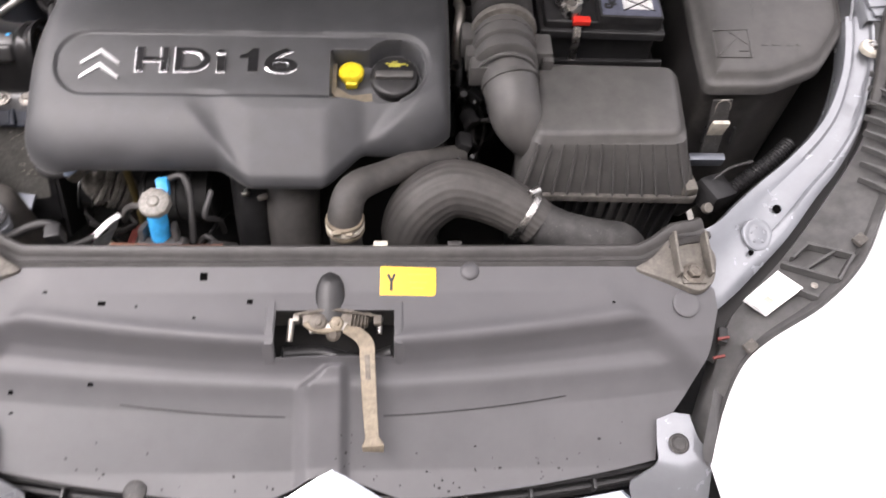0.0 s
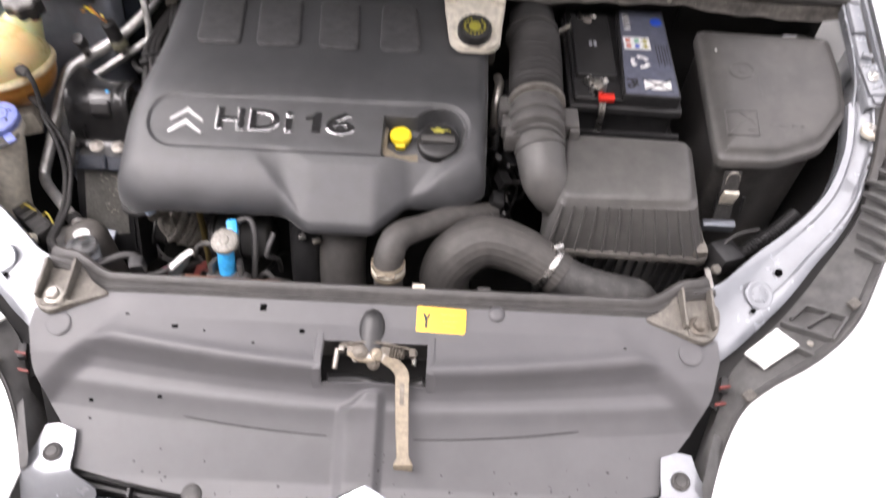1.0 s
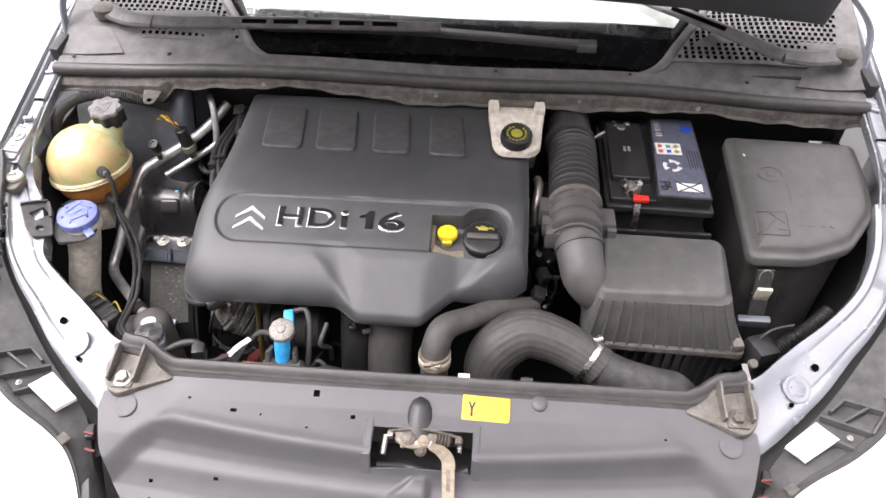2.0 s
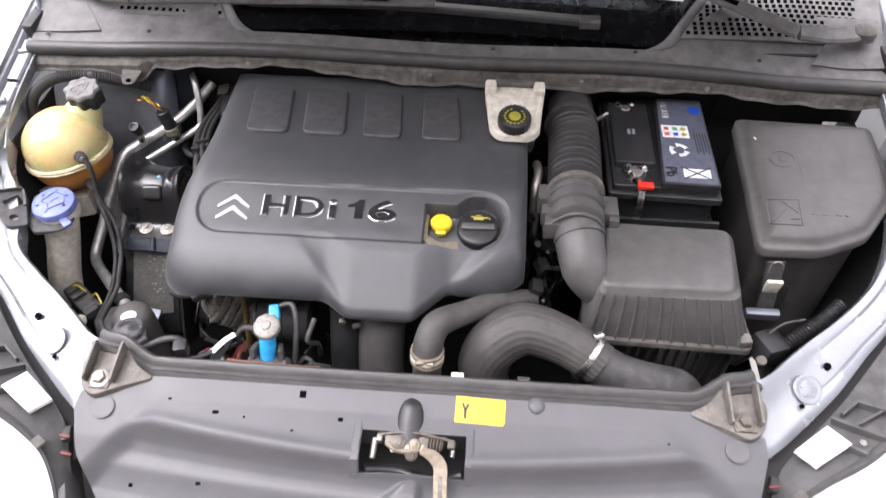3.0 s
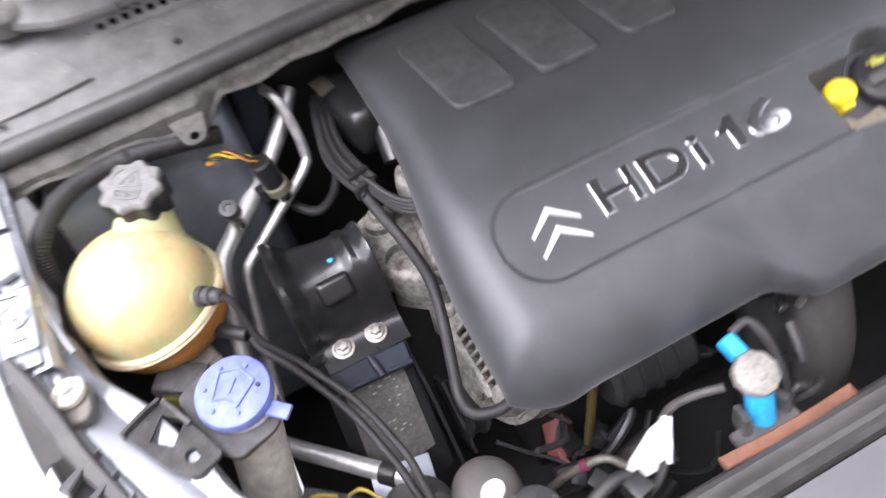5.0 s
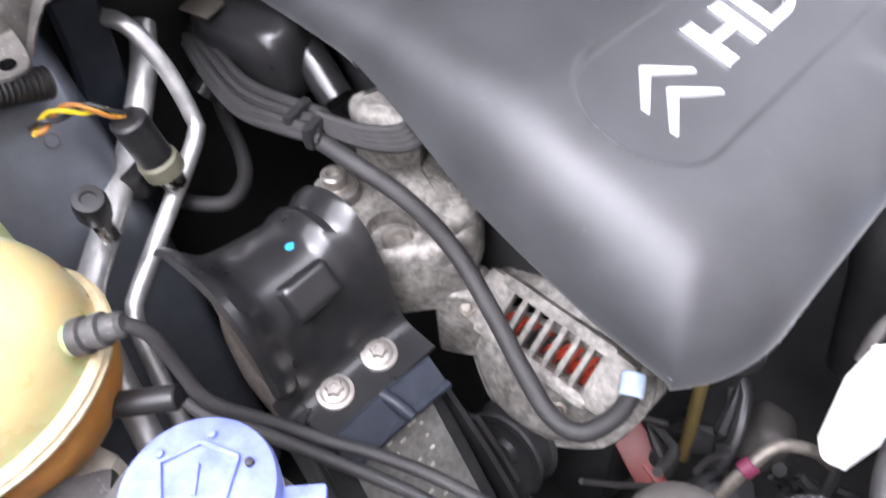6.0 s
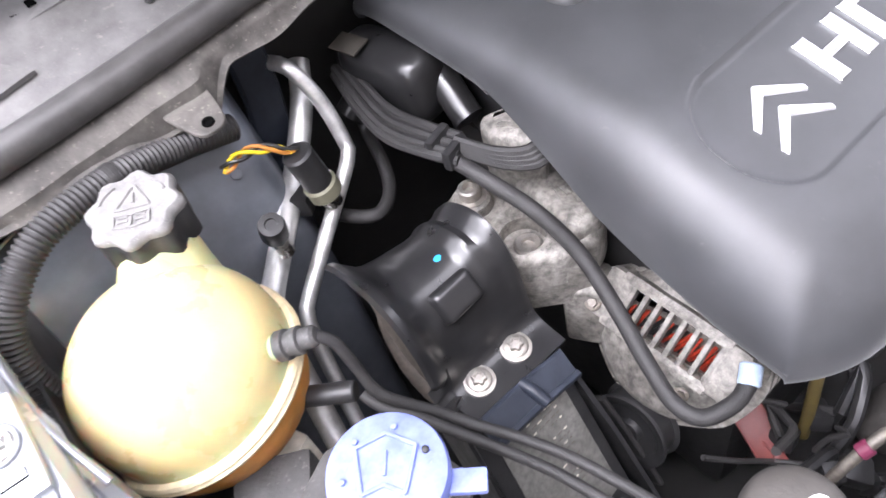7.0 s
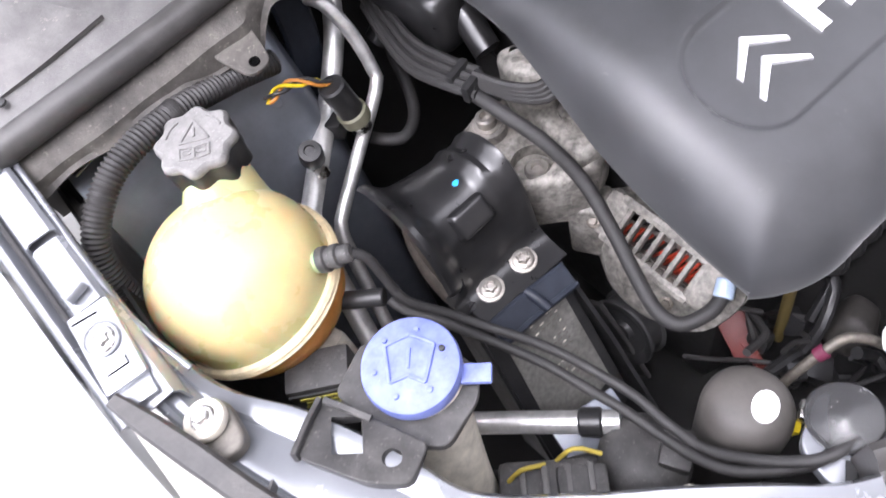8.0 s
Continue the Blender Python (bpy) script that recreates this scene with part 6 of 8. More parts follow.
# ---- fuse box ----
def fuse_box():
    fb = thing("fuse_box", "large black plastic fuse box with a moulded lid", "fuse box", (0.62, 0.88, 0.60))
    out = [(0.514, 0.753), (0.612, 0.755), (0.690, 0.786), (0.742, 0.856), (0.752, 0.930), (0.748, 1.022), (0.512, 1.028)]
    rim = rounded(out, 0.018, 5)
    def rise(x, y):
        return (y - 0.753) * 0.16
    part("body", slab(rounded([(0.522, 0.762), (0.61, 0.765), (0.682, 0.795), (0.728, 0.862), (0.735, 1.02), (0.520, 1.02)], 0.018, 5), 0.56, 0.85, 0.004, zf=rise), DEEPBLACK, fb)
    b = bmesh.new()
    rings = [[Vector((p[0], p[1], 0.846 + rise(*p))) for p in rim]]
    rings.append([Vector((p[0], p[1], 0.860 + rise(*p))) for p in rim])
    prof = ((0.0015, 0.8625), (0.004, 0.8635), (0.007, 0.8640), (0.011, 0.8670), (0.014, 0.8720), (0.017, 0.8755))
    for d, z in prof:
        rings.append([Vector((p[0], p[1], z + rise(*p))) for p in inset(rim, d)])
    mid = Vector((0.628, 0.90))
    for k, z in ((0.06, 0.8775), (0.12, 0.8788), (0.2, 0.8796), (0.4, 0.8800), (0.7, 0.8802)):
        rings.append([Vector((*(Vector(p).lerp(mid, k)), z + rise(*Vector(p).lerp(mid, k)))) for p in inset(rim, 0.017)])
    skin(b, rings)
    lid = part("lid", b, BOXBLACK, fb, "black moulded lid with raised emblems")
    def onlid(x, y, h=0.0):
        return 0.8797 + rise(x, y) + h
    # square moulded sign: frame and diagonal
    for a, c in (((0.530, 0.789), (0.582, 0.789)), ((0.582, 0.789), (0.584, 0.838)), ((0.584, 0.838), (0.532, 0.836)), ((0.532, 0.836), (0.530, 0.789)), ((0.535, 0.793), (0.570, 0.828)), ((0.556, 0.834), (0.579, 0.812)), ((0.565, 0.800), (0.578, 0.800))):
        part("moulded_line", strip([(a[0], a[1], onlid(*a, 0.0004)), (c[0], c[1], onlid(*c, 0.0004))], 0.0018, 0.0016), BOXBLACK, lid)
    for x, w in ((0.605, 0.01), (0.622, 0.012), (0.642, 0.010), (0.655, 0.006)):
        part("moulded_mark", box((x, 0.812, onlid(x, 0.812)), (w, 0.004, 0.0016), (9, 0, 0), 0.0004), BOXBLACK, lid)
    part("moulded_oval", lathe([(0.0175, 0), (0.0175, 0.0014), (0.0160, 0.0016), (0.0155, 0.0002)], pose(0.573, 0.922, onlid(0.573, 0.922, -0.0002), 9, 0, 0), 28, sx=1.25), BOXBLACK, lid)
    part("moulded_mark", box((0.573, 0.922, onlid(0.573, 0.922, 0.0004)), (0.012, 0.010, 0.0014), (9, 0, 0), 0.0005), BOXBLACK, lid)
    part("paint_fleck", box((0.535, 0.965, onlid(0.535, 0.965, 0.0002)), (0.003, 0.005, 0.0006), (9, 0, 30), 0), PAPER, lid)
    # snap clip at the front
    cl = part("clip_frame", strip([(0.546, 0.748, 0.842), (0.549, 0.738, 0.80), (0.553, 0.729, 0.748)], 0.028, 0.004, up=(0, -1, 0.1)), DUSTBLACK, fb, "dusty snap clip")
    part("clip_tongue", box((0.5505, 0.7335, 0.798), (0.025, 0.007, 0.032), (10, 0, 0), 0.002), CREAM, cl, "worn pale clip tongue")
    part("clip_rod", tube([(0.540, 0.738, 0.80), (0.5395, 0.746, 0.838), (0.558, 0.746, 0.838), (0.559, 0.738, 0.80)], 0.0016, 8), DULL, cl)
    part("clip_foot", box((0.548, 0.720, 0.742), (0.056, 0.014, 0.020), (8, 0, 0), 0.004), INNER, fb, "blue-grey painted bracket")
    for x in (0.535, 0.578):
        part("clip_side", strip([(x, 0.738, 0.795), (x + 0.002, 0.732, 0.768)], 0.004, 0.006, up=(0, -1, 0)), BLACK, fb)
    for k, x in enumerate((0.60, 0.64, 0.675)):
        part("body_rib", strip([(x, 0.775 + 0.02 * k, 0.84), (x, 0.770 + 0.02 * k, 0.60)], 0.004, 0.012, up=(0, -1, 0)), BLACK, fb)
    return fb


fuse_box()


def brake_reservoir():
    br = thing("brake_fluid_reservoir", "cream plastic brake fluid reservoir with a black screw cap", "reservoir", (0.122, 0.96, 0.90))
    poly = rounded([(0.082, 0.928), (0.096, 0.908), (0.150, 0.908), (0.166, 0.926), (0.172, 1.000), (0.176, 1.030), (0.070, 1.030), (0.074, 1.000)], 0.012, 5)
    part("body", slab(poly, 0.926, 0.943, 0.005, zf=lambda x, y: (y - 0.93) * 0.10), CREAM, br)
    part("bowl", box((0.122, 0.99, 0.895), (0.08, 0.08, 0.06), bevel=0.01), DIRTY, br)
    for x in (0.080, 0.164):
        part("ear", box((x, 1.018, 0.954), (0.020, 0.026, 0.018), (8, 0, 0), 0.005), CREAM, br)
    part("back_plate", box((0.122, 1.028, 0.958), (0.075, 0.012, 0.010), bevel=0.003), DIRTY, br)
    cap = part("cap", lathe([(0.0255, 0), (0.0275, 0.002), (0.0275, 0.017), (0.026, 0.020), (0.0225, 0.0215), (0.021, 0.0195), (0.006, 0.0190)], pose(0.122, 0.9335, 0.943, 9, 0, 0), 40, wave=0.0006, waves=20), BLACK, br, "black ridged cap with yellow print")
    m = pose(0.122, 0.9335, 0.943, 9, 0, 0)
    part("yellow_ring", lathe([(0.010, 0.0193), (0.010, 0.0200), (0.0075, 0.0200), (0.0075, 0.0193)], m, 24), YELLOWINK, cap)
    part("yellow_dot", lathe([(0.004, 0.0193), (0.004, 0.0200), (0.001, 0.0201)], m, 14), YELLOWINK, cap)
    for k in range(16):
        if k in (3, 4):
            continue
        a = 2 * math.pi * k / 16
        b = box((0, 0, 0), (0.0032, 0.0038, 0.0006), bevel=0)
        bmesh.ops.transform(b, matrix=m @ pose(0.0165 * math.cos(a), 0.0165 * math.sin(a), 0.0196, 0, 0, math.degrees(a)), verts=b.verts)
        part("print_bar", b, YELLOWINK, cap)
    return br


brake_reservoir()


def side_cables():
    sc = thing("wiring_loom", "tangle of black cables between engine and air box", "cable loom", (0.18, 0.75, 0.6))
    rng = random.Random(4)
    for k in range(16):
        x = 0.158 + rng.random() * 0.06
        y = 0.70 + rng.random() * 0.28
        pts = [(x, y, 0.62 + rng.random() * 0.05)]
        for j in range(4):
            pts.append((pts[-1][0] + rng.uniform(-0.02, 0.025), pts[-1][1] + rng.uniform(-0.05, 0.04), 0.68 + 0.045 * j + rng.uniform(-0.02, 0.02)))
        pts = [(min(max(p[0], 0.16), 0.225), p[1], p[2]) for p in pts]
        part("cable", tube(pts, rng.choice((0.003, 0.004, 0.0055)), 8, 0.012), RUBBER if k % 3 else BLACK, sc)
    for k in range(5):
        part("connector", box((0.17 + 0.012 * k, 0.70 + 0.055 * k, 0.80 - 0.01 * k), (0.02, 0.026, 0.018), (10 * k, 20, 30 * k), 0.003), BLACK, sc)
    part("metal_pipe", tube([(0.168, 0.93, 0.86), (0.17, 0.90, 0.868), (0.165, 0.868, 0.85), (0.165, 0.85, 0.80)], 0.008, 12), DULL, sc, "brown-grey metal pipe")
    return sc


side_cables()


def lamp_wiring():
    lw = thing("lamp_wiring", "black lamp connector and conduit beside the fuse box", "cable loom", (0.55, 0.66, 0.72))
    part("conduit", tube([(0.555, 0.645, 0.740), (0.585, 0.662, 0.765), (0.620, 0.680, 0.785), (0.652, 0.705, 0.798)], 0.011, 16, rib=0.0012, pitch=0.005), BLACK, lw)
    part("wire", tube([(0.525, 0.648, 0.772), (0.555, 0.665, 0.788), (0.59, 0.674, 0.792)], 0.0025, 8), RUBBER, lw)
    part("plug", box((0.535, 0.640, 0.760), (0.045, 0.045, 0.04), (0, 10, 25), 0.008), BLACK, lw)
    part("bulb_end", rod((0.512, 0.606, 0.770), (0.514, 0.602, 0.778), 0.0075, 16), GALV, lw, "pale round plug end")
    part("elbow", tube([(0.50, 0.66, 0.70), (0.52, 0.655, 0.74), (0.56, 0.66, 0.75)], 0.016, 14), BLACK, lw)
    return lw


lamp_wiring()

# ---- strut tower and panels behind the tank ----
def strut_tower():
    st = thing("strut_tower", "dark blue-grey painted suspension tower panel", "inner panel", (-0.62, 1.05, 0.5))
    part("panel", ribbon([[(x, y + dy, z) for y, z in ((1.088, 0.915), (1.072, 0.908), (1.055, 0.890), (1.030, 0.84), (1.005, 0.77), (0.985, 0.66), (0.975, 0.45))]
                          for x, dy in ((-0.74, -0.02), (-0.70, 0.0), (-0.64, 0.012), (-0.58, 0.010), (-0.545, 0.014), (-0.53, 0.05))], 0.003), INNER, st)
    part("edge_flange", strip([(-0.735, 1.060, 0.917), (-0.68, 1.078, 0.917), (-0.60, 1.086, 0.915), (-0.54, 1.088, 0.910)], 0.012, 0.003), SILVER, st, "bare silver edge")
    part("post", strip([(-0.506, 1.098, 0.918), (-0.510, 1.094, 0.87), (-0.524, 1.090, 0.80), (-0.545, 1.08, 0.70)], 0.034, 0.010, up=(0, -1, 0.2)), DARKBLUE, st, "glossy dark blue upright post")
    for x, y, z in ((-0.655, 1.045, 0.856), (-0.615, 1.046, 0.84), (-0.60, 1.03, 0.80), (-0.63, 1.025, 0.80), (-0.57, 1.045, 0.86)):
        part("spot_weld", lathe([(0.005, 0), (0.0045, 0.0012), (0.002, 0.0016)], aim((x, y + 0.004, z), (0, -1, 0.55)), 14), INNER, st)
    return st


strut_tower()
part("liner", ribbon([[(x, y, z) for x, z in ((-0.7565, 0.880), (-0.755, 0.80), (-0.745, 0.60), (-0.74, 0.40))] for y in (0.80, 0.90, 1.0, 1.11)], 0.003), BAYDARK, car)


# ---- coolant tank ----
TC = Vector((-0.688, 0.931, 0.848))


def coolant_tank():
    ct = thing("coolant_tank", "yellowed translucent spherical coolant expansion tank", "coolant tank", (-0.69, 0.928, 0.72))
    r = 0.0722
    prof = [(0.0005, r * 0.97)]
    for k in range(1, 19):
        a = math.pi / 2 * (1 - k / 18)
        prof.append((r * math.cos(a), r * 0.97 * math.sin(a)))
    prof += [(r, -0.012)]
    m = Matrix.Translation(TC) @ pose(0, 0, 0, -6, -7, 0)
    part("upper_shell", lathe(prof[::-1], m, 48), TANK, ct)
    part("seam_flange", lathe([(r - 0.004, -0.020), (r + 0.0045, -0.019), (r + 0.0055, -0.0165), (r + 0.0035, -0.0145), (r + 0.0052, -0.012), (r + 0.0035, -0.0095), (r - 0.002, -0.0085)], m, 48), SEAMTAN, ct, "pale welded seam flange")
    low = [(r - 0.002, -0.018)]
    for k in range(1, 10):
        a = math.pi / 2 * k / 10
        low.append((r * math.cos(a * 0.9), -0.018 - 0.062 * math.sin(a)))
    part("lower_shell", lathe(low, m, 40), TANKLOW, ct, "amber lower half with coolant inside")
    # sloping neck below the cap
    part("neck", tube([(-0.666, 0.958, 0.866), (-0.656, 0.975, 0.890), (-0.650, 0.985, 0.910)], [0.041, 0.030, 0.0235], 30), TANK, ct)
    part("neck_fairing", tube([(-0.672, 0.952, 0.876), (-0.664, 0.968, 0.892), (-0.654, 0.982, 0.904)], [0.034, 0.026, 0.020], 24), TANK, ct)
    d = Vector((0.02, -0.10, 1)).normalized()
    c = Vector((-0.649, 0.988, 0.903))
    cap = part("cap", lathe([(0.025, 0), (0.0295, 0.002), (0.0295, 0.027), (0.0275, 0.030)], aim(c, d), 48, wave=0.0022, waves=8), BLACK, ct, "black ridged screw cap with a dusty grey top")
    part("cap_top", lathe([(0.0290, 0.028), (0.0298, 0.030), (0.0290, 0.0335), (0.0265, 0.0355), (0.020, 0.0352), (0.004, 0.0352)], aim(c, d), 48, wave=0.0024, waves=8), material("cap_dust", (0.20, 0.195, 0.19), 0.65, alt=(0.13, 0.126, 0.122), grain=500, stain=30, bump=0.5, speck=(0.38, 0.37, 0.36), speck_amount=0.6), cap, "dusty grey cap top with moulded warning triangle")
    m2 = aim(c + d * 0.0352, d, -41)
    up_mat = bpy.data.materials["cap_dust"]
    def sign(pts, w=0.0017):
        part("moulded_line", strip([m2 @ Vector((x, y, 0)) for x, y in pts], w, 0.0022), up_mat, cap)
    # warning triangle between two arcs, an open book below it
    corners = [(0.0125 * math.cos(a), 0.0125 * math.sin(a) + 0.004) for a in (math.pi / 2, math.pi / 2 + 2.094, math.pi / 2 + 4.189)]
    for k in range(3):
        sign((corners[k], corners[(k + 1) % 3]), 0.0022)
    sign(((0, 0.0015), (0, 0.0095)), 0.0022)
    for a0 in (0.35, 2.15):
        sign([(0.0215 * math.cos(a0 + t), 0.0215 * math.sin(a0 + t)) for t in (0, 0.15, 0.3, 0.45, 0.6, 0.75)])
    for x in (-0.011, 0.0, 0.011):
        sign(((x, -0.0065), (x, -0.0165)), 0.0015)
    for y in (-0.0065, -0.0165):
        sign(((-0.011, y), (0.0, y - 0.0015), (0.011, y)), 0.0015)
    for x in (-0.0085, 0.0025):
        for y in (-0.0095, -0.0130):
            sign(((x, y), (x + 0.006, y)), 0.0012)
    # bleed connector with ribbed collar
    q = Vector((-0.636, 0.882, 0.866))
    e = Vector((0.72, -0.60, 0.25)).normalized()
    part("spigot", rod(q - e * 0.014, q + e * 0.004, 0.0088, 18), TANK, ct)
    part("collar", lathe([(0.008, 0.000), (0.0100, 0.001), (0.0100, 0.007), (0.0078, 0.008), (0.0078, 0.011), (0.0092, 0.012), (0.0092, 0.017), (0.007, 0.018)], aim(q, e), 20), DUSTBLACK, ct, "dusty black quick-fit collar")
    part("hose_end", lathe([(0.0050, 0.016), (0.0070, 0.018), (0.0070, 0.026), (0.0050, 0.028)], aim(q, e), 18, wave=0.0007, waves=6), DUSTBLACK, ct)
    q2 = Vector((-0.630, 0.868, 0.808))
    part("lower_outlet", rod(q2 - Vector((0.024, -0.024, 0)), q2 + Vector((0.016, -0.012, 0.003)), 0.0075, 16), BLACK, ct, "black lower hose outlet")
    part("side_lug", box((-0.755, 0.935, 0.835), (0.02, 0.03, 0.018), bevel=0.005), TANKLOW, ct)
    part("foot", box((-0.685, 0.895, 0.745), (0.05, 0.05, 0.05), (0, 0, 20), 0.008), CREAM, ct)
    return ct


coolant_tank()


def data_box():
    db = thing("relay_box", "small black box with a printed label under the tank", "relay box", (-0.69, 0.855, 0.74))
    m = Matrix.Translation((-0.690, 0.850, 0.782)) @ pose(0, 0, 0, 0, 0, -33)
    b = box((0, 0, 0), (0.052, 0.034, 0.05), bevel=0.004)
    bmesh.ops.transform(b, matrix=m, verts=b.verts)
    part("case", b, DUSTBLACK, db)
    b = box((0, 0, 0), (0.048, 0.002, 0.034), bevel=0)
    bmesh.ops.transform(b, matrix=m @ pose(0, -0.0178, 0.002), verts=b.verts)
    lb = part("label", b, INK, db)
    for k in range(4):
        b = box((0, 0, 0), (0.034 - 0.006 * (k % 2), 0.001, 0.0035), bevel=0)
        bmesh.ops.transform(b, matrix=m @ pose(0, -0.0192, 0.013 - 0.007 * k), verts=b.verts)
        part("print_bar", b, YELLOWINK, lb)
    return db


data_box()


# ---- screen washer filler ----
def washer_filler():
    wf = thing("washer_filler", "washer bottle filler neck with a dusty blue cap", "washer filler", (-0.638, 0.775, 0.66))
    c = Vector((-0.638, 0.775, 0.842))
    part("neck", tube([(-0.668, 0.728, 0.66), (-0.660, 0.742, 0.715), (-0.648, 0.759, 0.77), (-0.640, 0.770, 0.815), (-0.638, 0.775, 0.846)], [0.027, 0.027, 0.027, 0.029, 0.032], 30, rib=0.0001, pitch=0.012), CREAM, wf, "cream plastic filler neck")
    d = Vector((0.0, -0.06, 1)).normalized()
    m = aim(c, d, -42)
    part("collar", lathe([(0.0315, -0.016), (0.0335, -0.014), (0.0340, -0.002), (0.0320, 0.001)], m, 40), CREAM, wf, "cream rim of the filler neck")
    cap = part("cap", lathe([(0.0320, 0.002), (0.0345, 0.004), (0.0350, 0.012), (0.0338, 0.0165), (0.030, 0.0185), (0.012, 0.0200), (0.002, 0.0202)], m, 44), BLUECAP, wf, "faded blue plastic cap with moulded screen sign")
    b = box((0, 0, 0), (0.024, 0.014, 0.006), bevel=0.002)
    bmesh.ops.transform(b, matrix=m @ pose(0.042, -0.004, 0.004), verts=b.verts)
    part("finger_tab", b, BLUECAP, cap)
    for pts in (((-0.012, -0.014), (-0.017, 0.012)), ((-0.017, 0.012), (0.0, 0.020)), ((0.0, 0.020), (0.017, 0.012)), ((0.017, 0.012), (0.012, -0.014)), ((-0.012, -0.014), (0.0, -0.009)), ((0.0, -0.009), (0.012, -0.014)), ((0, -0.004), (0, 0.010))):
        part("moulded_line", strip([m @ Vector((*pts[0], 0.0205)), m @ Vector((*pts[1], 0.0205))], 0.0022, 0.002), BLUECAP, cap)
    for k in range(6):
        a = 0.4 + k * 1.0
        b = lathe([(0.0022, 0.0185), (0.002, 0.0212), (0.001, 0.0215)], m @ pose(0.024 * math.cos(a), 0.024 * math.sin(a), 0), 10)
        part("moulded_dot", b, BLUECAP if k else INK, cap)
    # dusty tray round the neck, and a strip that ties it to the wing
    tray = rounded([(-0.690, 0.802), (-0.652, 0.822), (-0.622, 0.800), (-0.604, 0.760), (-0.609, 0.742), (-0.618, 0.732), (-0.655, 0.720), (-0.672, 0.738)][::-1], 0.008, 3)
    tr = part("tray", slab(tray, 0.832, 0.836, 0.0015, zf=lambda x, y: 0.12 * max(0, -0.62 - x)), DUSTBLACK, wf, "dusty black plate round the neck")
    cut(tr, rod((-0.638, 0.773, 0.81), (-0.638, 0.775, 0.87), 0.0325, 36, 0.0))
    poly = rounded([(-0.729, 0.768), (-0.697, 0.793), (-0.689, 0.786), (-0.662, 0.727), (-0.687, 0.712), (-0.706, 0.728)], 0.006, 3)
    pl = part("bracket_plate", slab(poly[::-1], 0.8480, 0.8520, 0.0015, zf=lambda x, y: 0.42 * max(0, -0.668 - x)), DUSTBLACK, wf, "dusty black steel strip with a square window")
    tilt = pose(-0.699, 0.764, 0.860, 0, 22, -36)
    b = box((0, 0, 0), (0.020, 0.026, 0.04), bevel=0)
    bmesh.ops.transform(b, matrix=tilt, verts=b.verts)
    cut(pl, b)
    cut(pl, rod((-0.685, 0.733, 0.83), (-0.685, 0.733, 0.88), 0.0062, 20, 0.0))
    part("fold", strip([(-0.730, 0.769, 0.8765), (-0.714, 0.782, 0.8710), (-0.698, 0.794, 0.8640)], 0.004, 0.010), DUSTBLACK, pl)
    part("fold", strip([(-0.696, 0.793, 0.8640), (-0.690, 0.783, 0.8615), (-0.680, 0.763, 0.8580)], 0.005, 0.006), DUSTBLACK, pl)
    return wf


washer_filler()

wb = thing("wing_screw", "large pale washer screw on the wing flange", "screw", (-0.757, 0.816, 0.89))
part("pad", slab(rounded([(-0.780, 0.794), (-0.744, 0.790), (-0.741, 0.832), (-0.778, 0.834)][::1], 0.012, 4), 0.882, 0.892, 0.003), GALV, wb)
part("washer", lathe([(0.0140, 0), (0.0145, 0.003), (0.0132, 0.006), (0.0085, 0.007)], pose(-0.757, 0.820, 0.894), 28), CREAM, wb)
bolt("head", (-0.757, 0.820, 0.900), (0, 0, 1), 0.0056, wb, STEEL, False)
wb2 = thing("wing_screw", "large pale washer screw on the wing flange", "screw", (0.760, 0.804, 0.89))
part("washer", lathe([(0.016, 0), (0.0165, 0.004), (0.015, 0.007), (0.010, 0.008)], pose(0.760, 0.804, 0.888), 28), CREAM, wb2)
bolt("head", (0.760, 0.804, 0.895), (0, 0, 1), 0.006, wb2, STEEL, False)


# ---- thin hoses from the tank to the front ----
def tank_hoses():
    th = thing("tank_hoses", "two thin black rubber hoses from the coolant tank", "hose", (-0.55, 0.7, 0.7))
    part("hose", tube([(-0.616, 0.866, 0.872), (-0.609, 0.860, 0.862), (-0.607, 0.853, 0.840), (-0.604, 0.840, 0.812), (-0.582, 0.820, 0.782), (-0.568, 0.80, 0.769), (-0.552, 0.77, 0.765), (-0.540, 0.74, 0.764), (-0.532, 0.71, 0.763), (-0.525, 0.68, 0.760), (-0.524, 0.65, 0.760), (-0.521, 0.62, 0.766), (-0.508, 0.590, 0.784), (-0.485, 0.564, 0.798), (-0.458, 0.556, 0.800)], 0.0040, 12), CABLE, th)
    part("hose", tube([(-0.612, 0.853, 0.808), (-0.608, 0.840, 0.800), (-0.593, 0.82, 0.787), (-0.580, 0.80, 0.773), (-0.564, 0.77, 0.762), (-0.552, 0.74, 0.757), (-0.544, 0.71, 0.753), (-0.537, 0.68, 0.753), (-0.533, 0.65, 0.755), (-0.529, 0.62, 0.762), (-0.518, 0.592, 0.774), (-0.488, 0.566, 0.787), (-0.462, 0.560, 0.788)], 0.0042, 12), CABLE, th)
    return th


tank_hoses()


